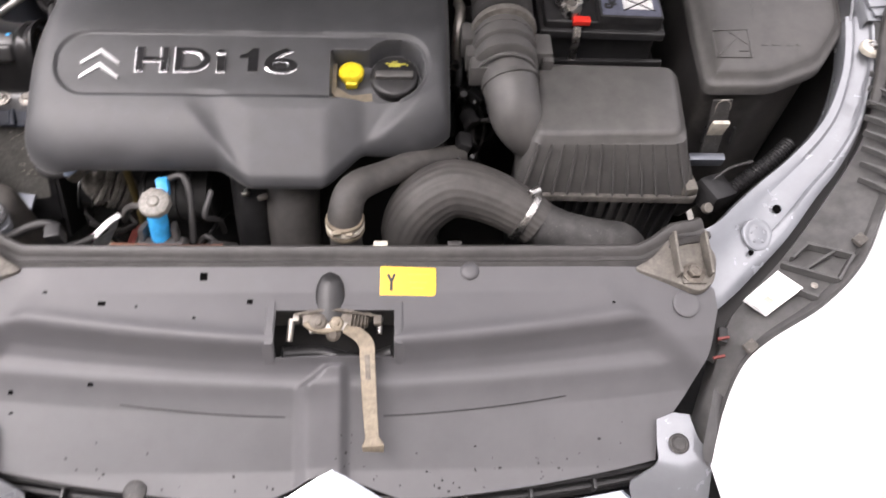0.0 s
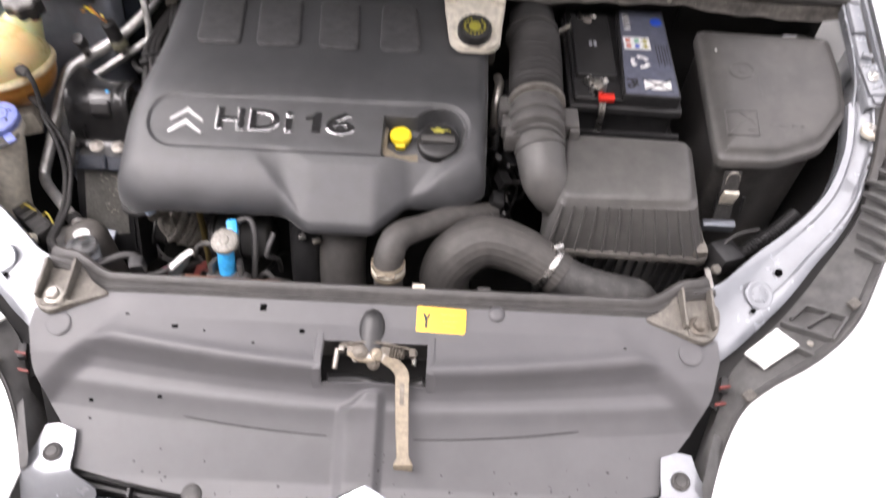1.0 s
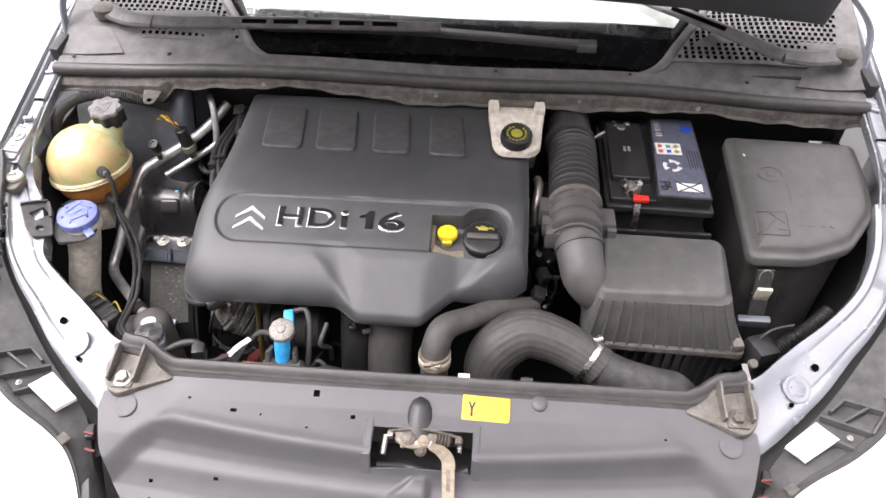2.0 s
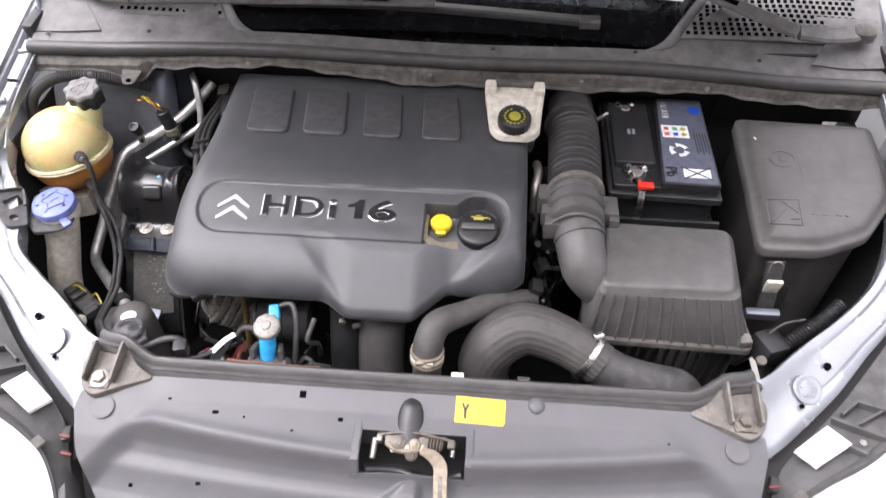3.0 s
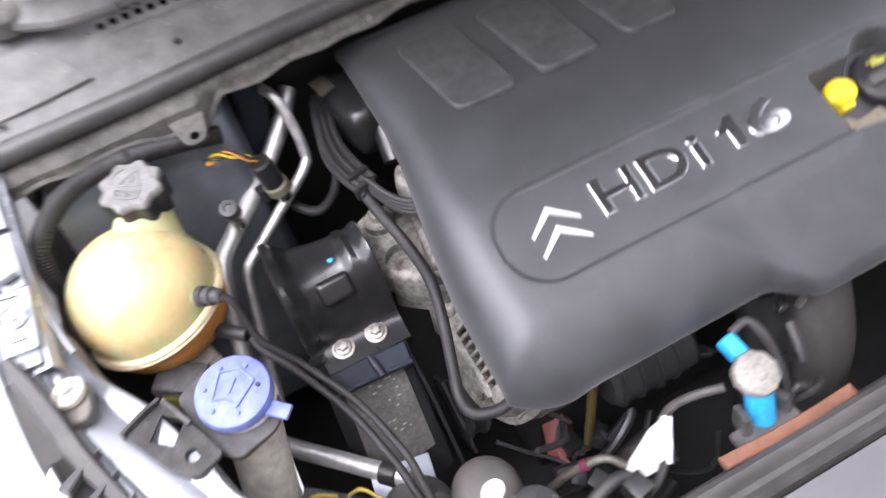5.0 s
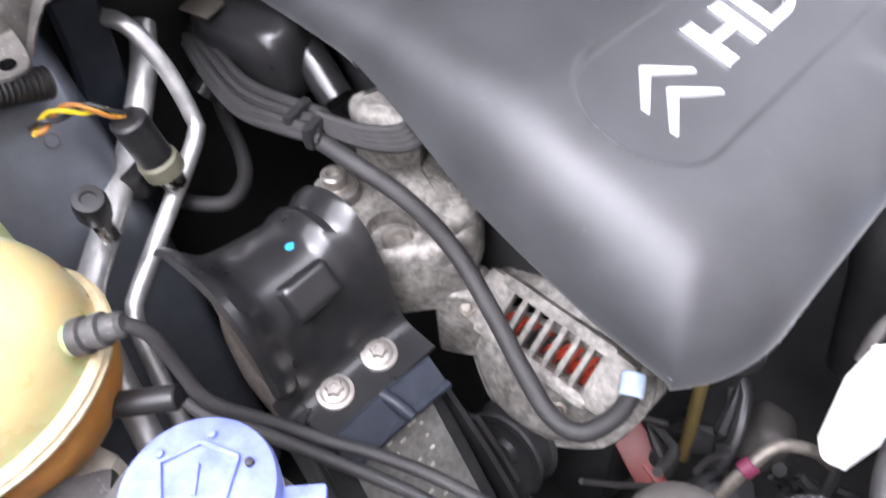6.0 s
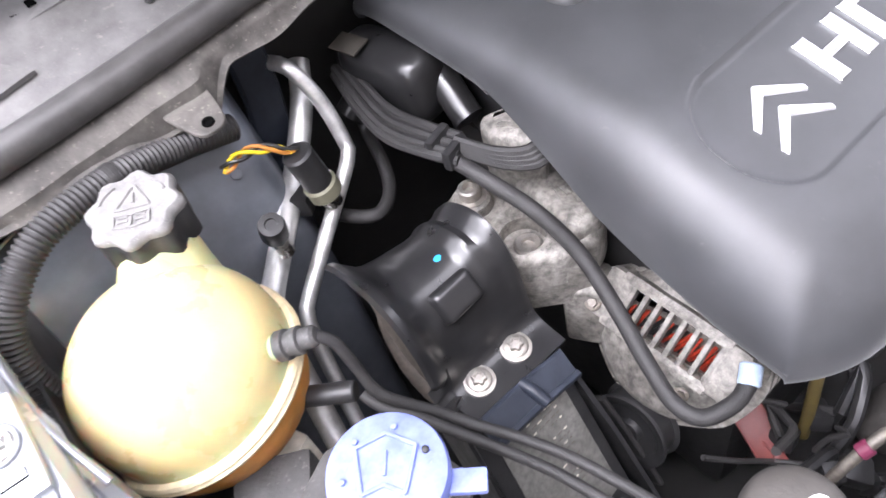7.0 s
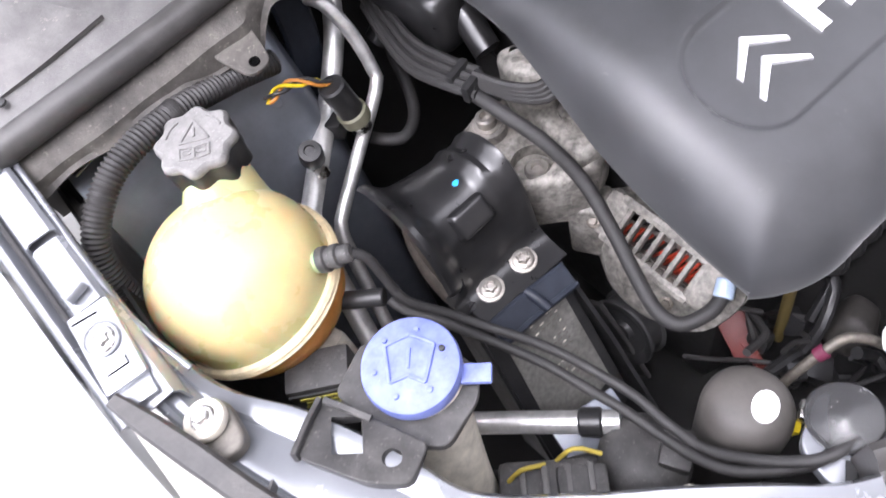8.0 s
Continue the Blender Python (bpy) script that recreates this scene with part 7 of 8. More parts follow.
# ---- air-conditioning pipes ----
def aircon_pipes():
    ap = thing("aircon_pipes", "two bent bare aluminium air-conditioning pipes", "pipe", (-0.58, 0.9, 0.65))
    part("thick_pipe", tube([(-0.462, 1.110, 0.872), (-0.485, 1.085, 0.850), (-0.530, 1.050, 0.820), (-0.590, 1.000, 0.800), (-0.612, 0.978, 0.793), (-0.622, 0.955, 0.778), (-0.640, 0.890, 0.720), (-0.652, 0.832, 0.677), (-0.646, 0.810, 0.671), (-0.626, 0.785, 0.675), (-0.590, 0.747, 0.684), (-0.551, 0.707, 0.690), (-0.532, 0.688, 0.693)], 0.0098, 18), ALU, ap)
    part("thin_pipe", tube([(-0.494, 1.100, 0.896), (-0.484, 1.082, 0.892), (-0.477, 1.062, 0.865), (-0.477, 1.045, 0.826), (-0.486, 1.034, 0.815), (-0.540, 1.005, 0.790), (-0.583, 0.980, 0.772), (-0.594, 0.972, 0.765), (-0.602, 0.955, 0.748), (-0.622, 0.890, 0.678), (-0.632, 0.860, 0.64)], 0.0065, 14), ALU, ap)
    part("union", rod((-0.556, 0.712, 0.689), (-0.542, 0.698, 0.691), 0.0125, 16), BLACK, ap)
    # service valve
    part("valve_stub", rod((-0.578, 0.993, 0.812), (-0.580, 0.996, 0.838), 0.0065, 14), STEEL, ap)
    part("valve_cap", lathe([(0.0095, 0), (0.0105, 0.002), (0.0105, 0.020), (0.0095, 0.023), (0.005, 0.0232), (0.0045, 0.0215)], aim((-0.579, 0.995, 0.834), (-0.05, -0.45, 1)), 20, wave=0.0005, waves=12), BLACK, ap, "black ribbed valve cap")
    # pressure sensor with plug and twisted wires
    a, b = Vector((-0.520, 1.013, 0.812)), Vector((-0.529, 1.014, 0.866))
    d = (b - a).normalized()
    part("sensor_nose", rod(a - d * 0.006, a + d * 0.012, 0.0085, 16, r2=0.010), STEEL, ap)
    part("sensor_ring", rod(a + d * 0.008, a + d * 0.024, 0.0145, 18), material("olive_plastic", (0.17, 0.165, 0.115), 0.5, alt=(0.12, 0.115, 0.08), bump=0.2), ap, "olive plastic sensor ring")
    part("sensor_plug", rod(a + d * 0.022, b + d * 0.006, 0.0125, 18), BLACK, ap, "black cable plug")
    for k, mt in enumerate((YELLOW, material("orange_wire", (0.6, 0.25, 0.05), 0.5, bump=0), BLACK)):
        pts = [b + d * 0.004 + Vector((0.003 * k - 0.003, 0, 0.004))]
        for j in range(1, 8):
            t = j / 7
            base = Vector((-0.530, 1.013, 0.874)).lerp(Vector((-0.580, 1.034, 0.880)), t) + Vector((0, 0, 0.012 * math.sin(t * 3.1)))
            pts.append(base + Vector((0, 0.0035 * math.sin(t * 9 + k * 2.1), 0.0035 * math.cos(t * 9 + k * 2.1))))
        part("wire", tube(pts, 0.0016, 8), mt, ap)
    part("clip", box((-0.535, 1.036, 0.812), (0.03, 0.022, 0.02), (0, 0, 40), 0.004), BLACK, ap)
    return ap


aircon_pipes()


# ---- engine mount ----
def engine_mount():
    em = thing("engine_mount", "black pressed steel engine mount cover with two screws", "engine mount", (-0.515, 0.88, 0.65))
    # a curved hood: a high rolled rim on the tank side, a ridge and a low rim on the engine side
    path = ((0.958, 0.792, 0.034, 1.0), (0.940, 0.808, 0.028, 1.0), (0.915, 0.818, 0.023, 1.0), (0.893, 0.8205, 0.021, 1.0), (0.875, 0.814, 0.020, 1.0), (0.862, 0.799, 0.020, 1.0), (0.855, 0.780, 0.017, 0.9), (0.850, 0.762, 0.010, 0.6), (0.845, 0.748, 0.004, 0.2), (0.835, 0.7415, 0.0, 0.0), (0.812, 0.7385, 0.0, 0.0))
    cols = ((-0.571, 0.93, 0.0), (-0.568, 1.06, 0.0), (-0.563, 1.0, 0.0), (-0.557, 0.66, 0.0), (-0.550, 0.26, 0.0), (-0.543, 0.05, 0.0), (-0.532, 0.0, 0.0), (-0.516, 0.0, 0.0), (-0.503, 0.0, 0.0005), (-0.497, 0.0, 0.002), (-0.4925, 0.0, 0.0065), (-0.488, 0.0, 0.008), (-0.482, 0.0, 0.0055), (-0.476, 0.0, 0.008), (-0.471, 0.0, 0.014), (-0.467, 0.0, 0.015), (-0.465, 0.0, 0.009))
    rows = []
    for y, z, lift, low in path:
        skew = 0.020 * min(1.0, max(0.0, (y - 0.845) / 0.11))
        # the rims lean forward over the curve of the hood
        rows.append([(x if low > 0.3 or x > -0.5 else max(x, -0.558), y - skew * (x + 0.571) / 0.10 - 0.012 * a * (z > 0.75), z + a * lift + b * low) for x, a, b in cols])
    part("arch", ribbon(rows, 0.003, 5), GLOSSBLACK, em, "glossy black pressed steel arch")
    b = box((0, 0, 0), (0.042, 0.030, 0.016), bevel=0.005, seg=3, taper=0.80)
    bmesh.ops.transform(b, matrix=Matrix.Translation((-0.516, 0.8650, 0.8045)) @ pose(0, 0, 0, 50, 0, 3), verts=b.verts)
    part("pressed_boss", b, GLOSSBLACK, em)
    part("cheek", ribbon([[(-0.474, 0.935, 0.785), (-0.480, 0.935, 0.70), (-0.476, 0.93, 0.62)], [(-0.474, 0.905, 0.808), (-0.482, 0.915, 0.72), (-0.476, 0.91, 0.62)], [(-0.474, 0.875, 0.800), (-0.480, 0.88, 0.72), (-0.476, 0.88, 0.62)], [(-0.474, 0.852, 0.758), (-0.476, 0.85, 0.70), (-0.476, 0.85, 0.62)]], 0.003), BLACK, em)
    # lower bracket edge and the rubber block inside, open towards the tank
    tan = material("brown_rubber", (0.085, 0.072, 0.060), 0.7, alt=(0.04, 0.034, 0.029), grain=300, stain=30, bump=0.5, mottle=0.4, speck=(0.20, 0.175, 0.15), speck_amount=0.64)
    part("bracket_edge", strip([(-0.548, 0.948, 0.782), (-0.553, 0.920, 0.766), (-0.556, 0.895, 0.742), (-0.556, 0.872, 0.722), (-0.556, 0.850, 0.706)], [0.012, 0.016, 0.014, 0.010, 0.008], 0.004, up=(-1, 0, 0.35)), tan, em, "dusty folded lower edge")
    part("rubber_lobe", tube([(-0.538, 0.945, 0.765), (-0.549, 0.925, 0.742), (-0.552, 0.905, 0.715), (-0.552, 0.885, 0.694), (-0.546, 0.862, 0.668)], [0.009, 0.013, 0.016, 0.015, 0.012], 20, flat=0.75), tan, em, "dusty grey-brown rubber lobe")
    part("rubber_block", box((-0.512, 0.912, 0.735), (0.055, 0.075, 0.12), bevel=0.02), tan, em, "dusty rubber block inside")
    part("blue_mark", lathe([(0.0028, 0), (0.0026, 0.0008), (0.001, 0.001)], pose(-0.508, 0.8890, 0.8202, 8, 0, 0), 14, sx=1.3), CYAN, em, "small blue paint mark")
    for x, y, z in ((-0.4965, 0.834, 0.7425), (-0.5355, 0.834, 0.7425)):
        part("washer", lathe([(0.0125, 0), (0.0125, 0.002), (0.010, 0.0025)], pose(x, y, z - 0.001, 8, 0, 0), 24), DULL, em)
        star_screw("mounting_screw", (x, y, z + 0.0012), (0, -0.12, 1), 0.0064, em, DULL, "bright star-headed flange screw")
    return em


engine_mount()


def mount_casting():
    mc = thing("mount_casting", "rough grey cast aluminium engine bracket", "casting", (-0.43, 0.89, 0.6))
    poly = rounded([(-0.478, 0.930), (-0.474, 0.890), (-0.456, 0.862), (-0.432, 0.842), (-0.400, 0.830), (-0.374, 0.845), (-0.360, 0.900), (-0.372, 0.950), (-0.430, 0.962), (-0.464, 0.954)], 0.012, 4)
    part("casting", slab(poly, 0.748, 0.786, 0.009), CAST, mc)
    part("lower_flange", slab(rounded([(-0.462, 0.868), (-0.430, 0.842), (-0.405, 0.826), (-0.396, 0.850), (-0.44, 0.880)], 0.010, 4), 0.72, 0.770, 0.010), CAST, mc)
    part("raised_web", slab(rounded([(-0.418, 0.842), (-0.388, 0.836), (-0.366, 0.880), (-0.372, 0.93), (-0.404, 0.922)], 0.010, 4), 0.78, 0.801, 0.008), CAST, mc)
    part("upright_web", slab(rounded([(-0.412, 0.925), (-0.392, 0.896), (-0.372, 0.900), (-0.366, 0.945), (-0.400, 0.958)], 0.010, 4), 0.74, 0.846, 0.014), CAST, mc)
    part("web_rib", box((-0.392, 0.915, 0.822), (0.010, 0.040, 0.050), (0, 12, 30), 0.004), CAST, mc)
    # deep pocket round the lower screw
    main = mc.children[0]
    cut(main, rod((-0.4365, 0.8785, 0.772), (-0.4365, 0.8785, 0.83), 0.0185, 28, 0.0))
    part("socket_screw", lathe([(0.0090, 0), (0.0090, 0.0030), (0.0078, 0.0045), (0.0046, 0.0045), (0.004, 0.0015)], pose(-0.4345, 0.8755, 0.7725) @ Matrix.Scale(1.25, 4), 20), DULL, mc)
    x, y, z = -0.438, 0.934, 0.790
    part("screw_boss", lathe([(0.0180, -0.004), (0.0165, 0.004), (0.0140, 0.006)], pose(x, y, z), 24), CAST, mc)
    part("screw_washer", lathe([(0.0135, 0.005), (0.0135, 0.007), (0.010, 0.0075)], pose(x, y, z), 24), DULL, mc)
    part("socket_screw", lathe([(0.0095, 0.006), (0.0095, 0.016), (0.0082, 0.0175), (0.0052, 0.0175), (0.0045, 0.012)], pose(x, y, z), 20), DULL, mc)
    for k in range(3):
        part("cast_mark", box((-0.390, 0.862 + 0.012 * k, 0.8015), (0.010, 0.004, 0.002), (0, 0, 60 + 20 * (k % 2)), 0.0005), CAST, mc)
    return mc


mount_casting()


def alternator():
    al = thing("alternator", "dirty cast aluminium alternator with copper windings", "alternator", (-0.38, 0.76, 0.58))
    ax = Vector((-0.86, -0.10, 0.50)).normalized()
    c = Vector((-0.372, 0.768, 0.676))
    prof = [(0.060, -0.10), (0.064, -0.09), (0.064, -0.02), (0.061, -0.016), (0.064, -0.012), (0.064, -0.004), (0.061, 0.0), (0.064, 0.004), (0.063, 0.012), (0.058, 0.016), (0.060, 0.020), (0.056, 0.030), (0.048, 0.038), (0.030, 0.042), (0.004, 0.043)]
    part("housing", lathe([(r * 1.12, h) for r, h in prof], aim(c, ax), 44), CAST, al, "finned cast end housing")
    n = Vector((-0.66, -0.05, 0.75)).normalized()
    ly = Vector((0.02, -1, -0.06))
    ly = (ly - n * ly.dot(n)).normalized()
    w = n.cross(ly).normalized()
    p = Vector((-0.4035, 0.767, 0.7235))
    m = Matrix((ly, w, n)).transposed().to_4x4()
    m.translation = p
    def put(c0, s, bev=0.0015):
        b = box((0, 0, 0), s, bevel=bev)
        bmesh.ops.transform(b, matrix=m @ pose(*c0), verts=b.verts)
        return b
    # loops of lacquered wire behind the slots, over a plate darkened for the pocket's shade
    wd = part("winding", put((0, 0, -0.030), (0.090, 0.034, 0.006)), BAYDARK, al, "backing darkened as shade, with red copper wire loops behind the slots")
    rng = random.Random(4)
    for k in range(22):
        x0 = -0.040 + 0.0038 * k
        lean = rng.uniform(0.002, 0.007)
        part("wire_loop", tube([m @ Vector((x0 - lean, -0.016, -0.026)), m @ Vector((x0, -0.006, -0.0165 - rng.uniform(0, 0.003))), m @ Vector((x0 + lean, 0.007, -0.018)), m @ Vector((x0 + lean, 0.016, -0.027))], 0.0016, 6), COPPER if rng.random() < 0.6 else BLACK, wd)
    for k in range(8):
        part("slot_bar", put((-0.036 + 0.0116 * k, 0, -0.001), (0.0050, 0.036, 0.009), 0.0023), CAST, al)
    for s in (-1, 1):
        part("slot_rail", put((0, s * 0.0200, -0.003), (0.100, 0.011, 0.014), 0.005), CAST, al)
    for s in (-1, 1):
        part("slot_end", put((s * 0.052 + 0.002, 0, -0.005), (0.026, 0.046, 0.017), 0.007), CAST, al)
    for k, (rr, hh) in enumerate(((0.061, 0.020), (0.066, 0.006), (0.068, -0.010), (0.066, -0.026))):
        rr *= 1.13
        part("cooling_fin", lathe([(rr - 0.006, hh - 0.003), (rr, hh - 0.002), (rr, hh + 0.002), (rr - 0.006, hh + 0.003)], aim(c, ax), 40, wave=0.0012, waves=13), CAST, al)
    part("top_housing", slab(rounded([(-0.418, 0.845), (-0.398, 0.852), (-0.352, 0.815), (-0.345, 0.73), (-0.372, 0.69), (-0.384, 0.72), (-0.392, 0.80)], 0.008, 3), 0.66, 0.728, 0.008), CAST, al)
    part("lug", slab(rounded([(-0.432, 0.850), (-0.398, 0.862), (-0.382, 0.835), (-0.412, 0.815)], 0.008, 3), 0.66, 0.735, 0.006), CAST, al)
    bolt("screw", (-0.418, 0.826, 0.722), (-0.5, -0.2, 0.8), 0.0045, al, OLDBOLT)
    bolt("screw", (-0.424, 0.735, 0.688), (-0.7, -0.3, 0.6), 0.0045, al, OLDBOLT)
    part("pulley", lathe([(0.030, -0.135), (0.034, -0.130), (0.030, -0.124), (0.034, -0.118), (0.030, -0.112), (0.03, -0.10)], aim(c, ax), 30), BLACK, al)
    for k in range(5):
        o = ax * (0.012 - 0.016 * k)
        part("end_fin", lathe([(0.070, -0.0042), (0.0765, -0.003), (0.0770, 0.0), (0.0765, 0.003), (0.070, 0.0042)], aim(c + o, ax), 44, wave=0.0008, waves=9), CAST, al)
    # drive pulley and its ribbed belt beside the bracket
    c2 = Vector((-0.436, 0.768, 0.606))
    part("drive_pulley", lathe([(0.012, -0.014), (0.036, -0.013), (0.038, -0.010), (0.034, -0.008), (0.034, 0.008), (0.038, 0.010), (0.037, 0.013), (0.030, 0.012), (0.026, 0.008), (0.012, 0.007), (0.010, 0.012), (0.003, 0.0125)], aim(c2, (-0.96, -0.05, 0.28)), 40), BLACK, al, "black belt pulley with a bright worn rim")
    for ob in [o for o in al.children if o.name.split(".")[0] in ("housing", "cooling_fin", "end_fin")]:
        cut(ob, put((0, 0, -0.012), (0.090, 0.031, 0.046), 0))
    return al


alternator()


def alternator_cable():
    ac = thing("engine_loom", "thick black sleeved cable loom running to the alternator", "cable loom", (-0.44, 0.9, 0.75))
    # bundle of parallel cables from the firewall
    for k in range(6):
        o = Vector((0.0045 * (k - 2.5), 0.004 * (k - 2.5), 0.003 * (k % 2)))
        part("cable", tube([Vector((-0.430, 1.105, 0.850)) + o, Vector((-0.442, 1.06, 0.846)) + o, Vector((-0.450, 1.01, 0.843)) + o, Vector((-0.445, 0.965, 0.846)) + o * 0.9, Vector((-0.436, 0.935, 0.846)) + o * 0.8], 0.0042, 8), CABLE, ac)
    for t, y in ((0, 0.955), (1, 0.935)):
        part("tie", box((-0.441, y, 0.848), (0.026, 0.008, 0.018), (0, 0, 15), 0.003), BLACK, ac)
    for k in range(4):
        o = Vector((0, 0.003 * (k - 1.5), 0.003 * (k - 1.5)))
        part("cable", tube([Vector((-0.436, 0.935, 0.850)) + o, Vector((-0.424, 0.905, 0.846)) + o, Vector((-0.408, 0.885, 0.846)) + o, Vector((-0.388, 0.882, 0.852)) + o], 0.004, 8), CABLE, ac)
    part("main_cable", tube([(-0.444, 0.935, 0.842), (-0.440, 0.905, 0.836), (-0.430, 0.865, 0.818), (-0.424, 0.830, 0.790), (-0.432, 0.790, 0.765), (-0.444, 0.752, 0.745), (-0.452, 0.722, 0.733), (-0.447, 0.702, 0.730), (-0.425, 0.692, 0.733), (-0.407, 0.693, 0.736)], 0.0064, 16), CABLE, ac, "braided black cable sleeve")
    part("ferrule", rod((-0.409, 0.692, 0.736), (-0.396, 0.699, 0.742), 0.0082, 16), material("pale_blue_sleeve", (0.36, 0.44, 0.56), 0.25, alt=(0.28, 0.36, 0.48), bump=0.1), ac, "pale blue cable ferrule")
    part("drain_hose", tube([(-0.428, 1.10, 0.80), (-0.434, 1.088, 0.78), (-0.450, 1.044, 0.776), (-0.468, 1.014, 0.774), (-0.492, 1.000, 0.776), (-0.512, 1.020, 0.778), (-0.515, 1.05, 0.77)], 0.0062, 12), CABLE, ac)
    return ac


alternator_cable()


def ecu_bracket():
    eb = thing("control_bracket", "black sloping bracket with a worn metal type plate", "bracket", (-0.525, 0.75, 0.5))
    top, low = Vector((0, 0.812, 0.728)), Vector((0, 0.722, 0.575))
    nrm = Vector((0, -0.86, 0.51)).normalized()
    def on(x, t, lift=0.0):
        p = top.lerp(low, t)
        return Vector((x, p.y, p.z)) + nrm * lift
    b = bmesh.new()
    skin(b, [[on(-0.572, 0, 0), on(-0.474, 0, 0), on(-0.474, 0, -0.06), on(-0.572, 0, -0.06)], [on(-0.585, 1, 0), on(-0.478, 1, 0), on(-0.478, 1, -0.06), on(-0.585, 1, -0.06)]])
    bmesh.ops.bevel(b, geom=b.edges[:], offset=0.003, segments=2, affect="EDGES")
    part("body", b, BLACK, eb)
    part("top_bar", strip([(-0.560, 0.803, 0.7325), (-0.52, 0.803, 0.7325), (-0.476, 0.800, 0.7325)], 0.024, 0.007, up=(0, -0.62, 0.78)), DARKBLUE, eb, "blue-grey painted cross bar")
    part("bar_tab", tube([(-0.515, 0.8115, 0.7385), (-0.513, 0.801, 0.7375), (-0.511, 0.789, 0.7310)], 0.0050, 12), DARKBLUE, eb)
    part("bar_edge", strip([(-0.562, 0.7915, 0.7290), (-0.52, 0.7915, 0.7290), (-0.476, 0.789, 0.7290)], 0.005, 0.005), DARKBLUE, eb)
    pts = [on(-0.556, 0.10, 0.001), on(-0.486, 0.09, 0.001), on(-0.489, 0.76, 0.001), on(-0.568, 0.84, 0.001)]
    b = bmesh.new()
    skin(b, [pts, [p + nrm * 0.0015 for p in pts]])
    pl = part("type_plate", b, STICKERGREY, eb, "scuffed grey metal type plate with worn print")
    rng = random.Random(3)
    for k in range(15):
        t, x = 0.145 + 0.030 * k, -0.499 - 0.0004 * k
        if k in (4, 9):
            continue
        while x > -0.527:
            wdt = rng.uniform(0.0015, 0.005)
            part("print_bar", strip([on(x - wdt, t, 0.0027), on(x, t, 0.0027)], 0.0014, 0.0005, up=nrm), CREAM if rng.random() < 0.3 else GALV, pl)
            x -= wdt + rng.uniform(0.001, 0.003)
            if rng.random() < 0.12:
                break
    part("right_wall", ribbon([[(-0.472, 0.812, 0.735), (-0.468, 0.76, 0.66), (-0.466, 0.70, 0.56)], [(-0.470, 0.84, 0.70), (-0.466, 0.80, 0.62), (-0.464, 0.76, 0.52)]], 0.004), BLACK, eb)
    part("lower_plate", box((-0.540, 0.712, 0.625), (0.07, 0.05, 0.006), (20, 0, -10), 0.002), INNER, eb, "grey-blue plate below the bracket")
    return eb


ecu_bracket()


def canister():
    ca = thing("canister", "dusty grey-brown canister with a white sticker", "canister", (-0.472, 0.622, 0.6))
    part("body", lathe([(0.032, 0), (0.0330, 0.10), (0.0330, 0.150), (0.0315, 0.162), (0.027, 0.171), (0.018, 0.1765), (0.004, 0.178)], pose(-0.476, 0.619, 0.600), 36), material("canister_rubber", (0.058, 0.053, 0.048), 0.6, alt=(0.080, 0.073, 0.066), grain=300, stain=14, bump=0.4), ca)
    part("sticker", lathe([(0.0120, 0.1768), (0.0120, 0.1790), (0.002, 0.1793)], pose(-0.476, 0.615, 0.6002, 2, 0, 25), 22, sx=1.0, sy=0.75), PAPER, ca, "white oval sticker")
    return ca


canister()


def corner_bracket():
    cb = thing("lamp_bracket", "silver corner bracket with a clear plastic buffer", "bracket", (-0.46, 0.56, 0.78))
    part("buffer", lathe([(0.018, 0), (0.0235, 0.004), (0.024, 0.010), (0.022, 0.0125), (0.010, 0.0135), (0.006, 0.016), (0.002, 0.0165)], pose(-0.452, 0.569, 0.790, -6, -4, 0), 30), CLEAR, cb, "milky clear plastic buffer")
    part("arm", slab(rounded([(-0.484, 0.578), (-0.440, 0.594), (-0.425, 0.565), (-0.446, 0.540), (-0.492, 0.546)], 0.010, 4), 0.778, 0.789, 0.002), SILVER, cb)
    part("slot", box((-0.476, 0.546, 0.7895), (0.016, 0.007, 0.0014), (0, 0, 35), 0.0004, 1), INK, cb)
    part("yellow_plug", box((-0.461, 0.592, 0.744), (0.010, 0.010, 0.014), (20, 0, 30), 0.003), YELLOW, cb, "small yellow plug")
    part("clip", box((-0.452, 0.590, 0.764), (0.014, 0.010, 0.012), (0, 0, 30), 0.002), STEEL, cb)
    return cb


corner_bracket()


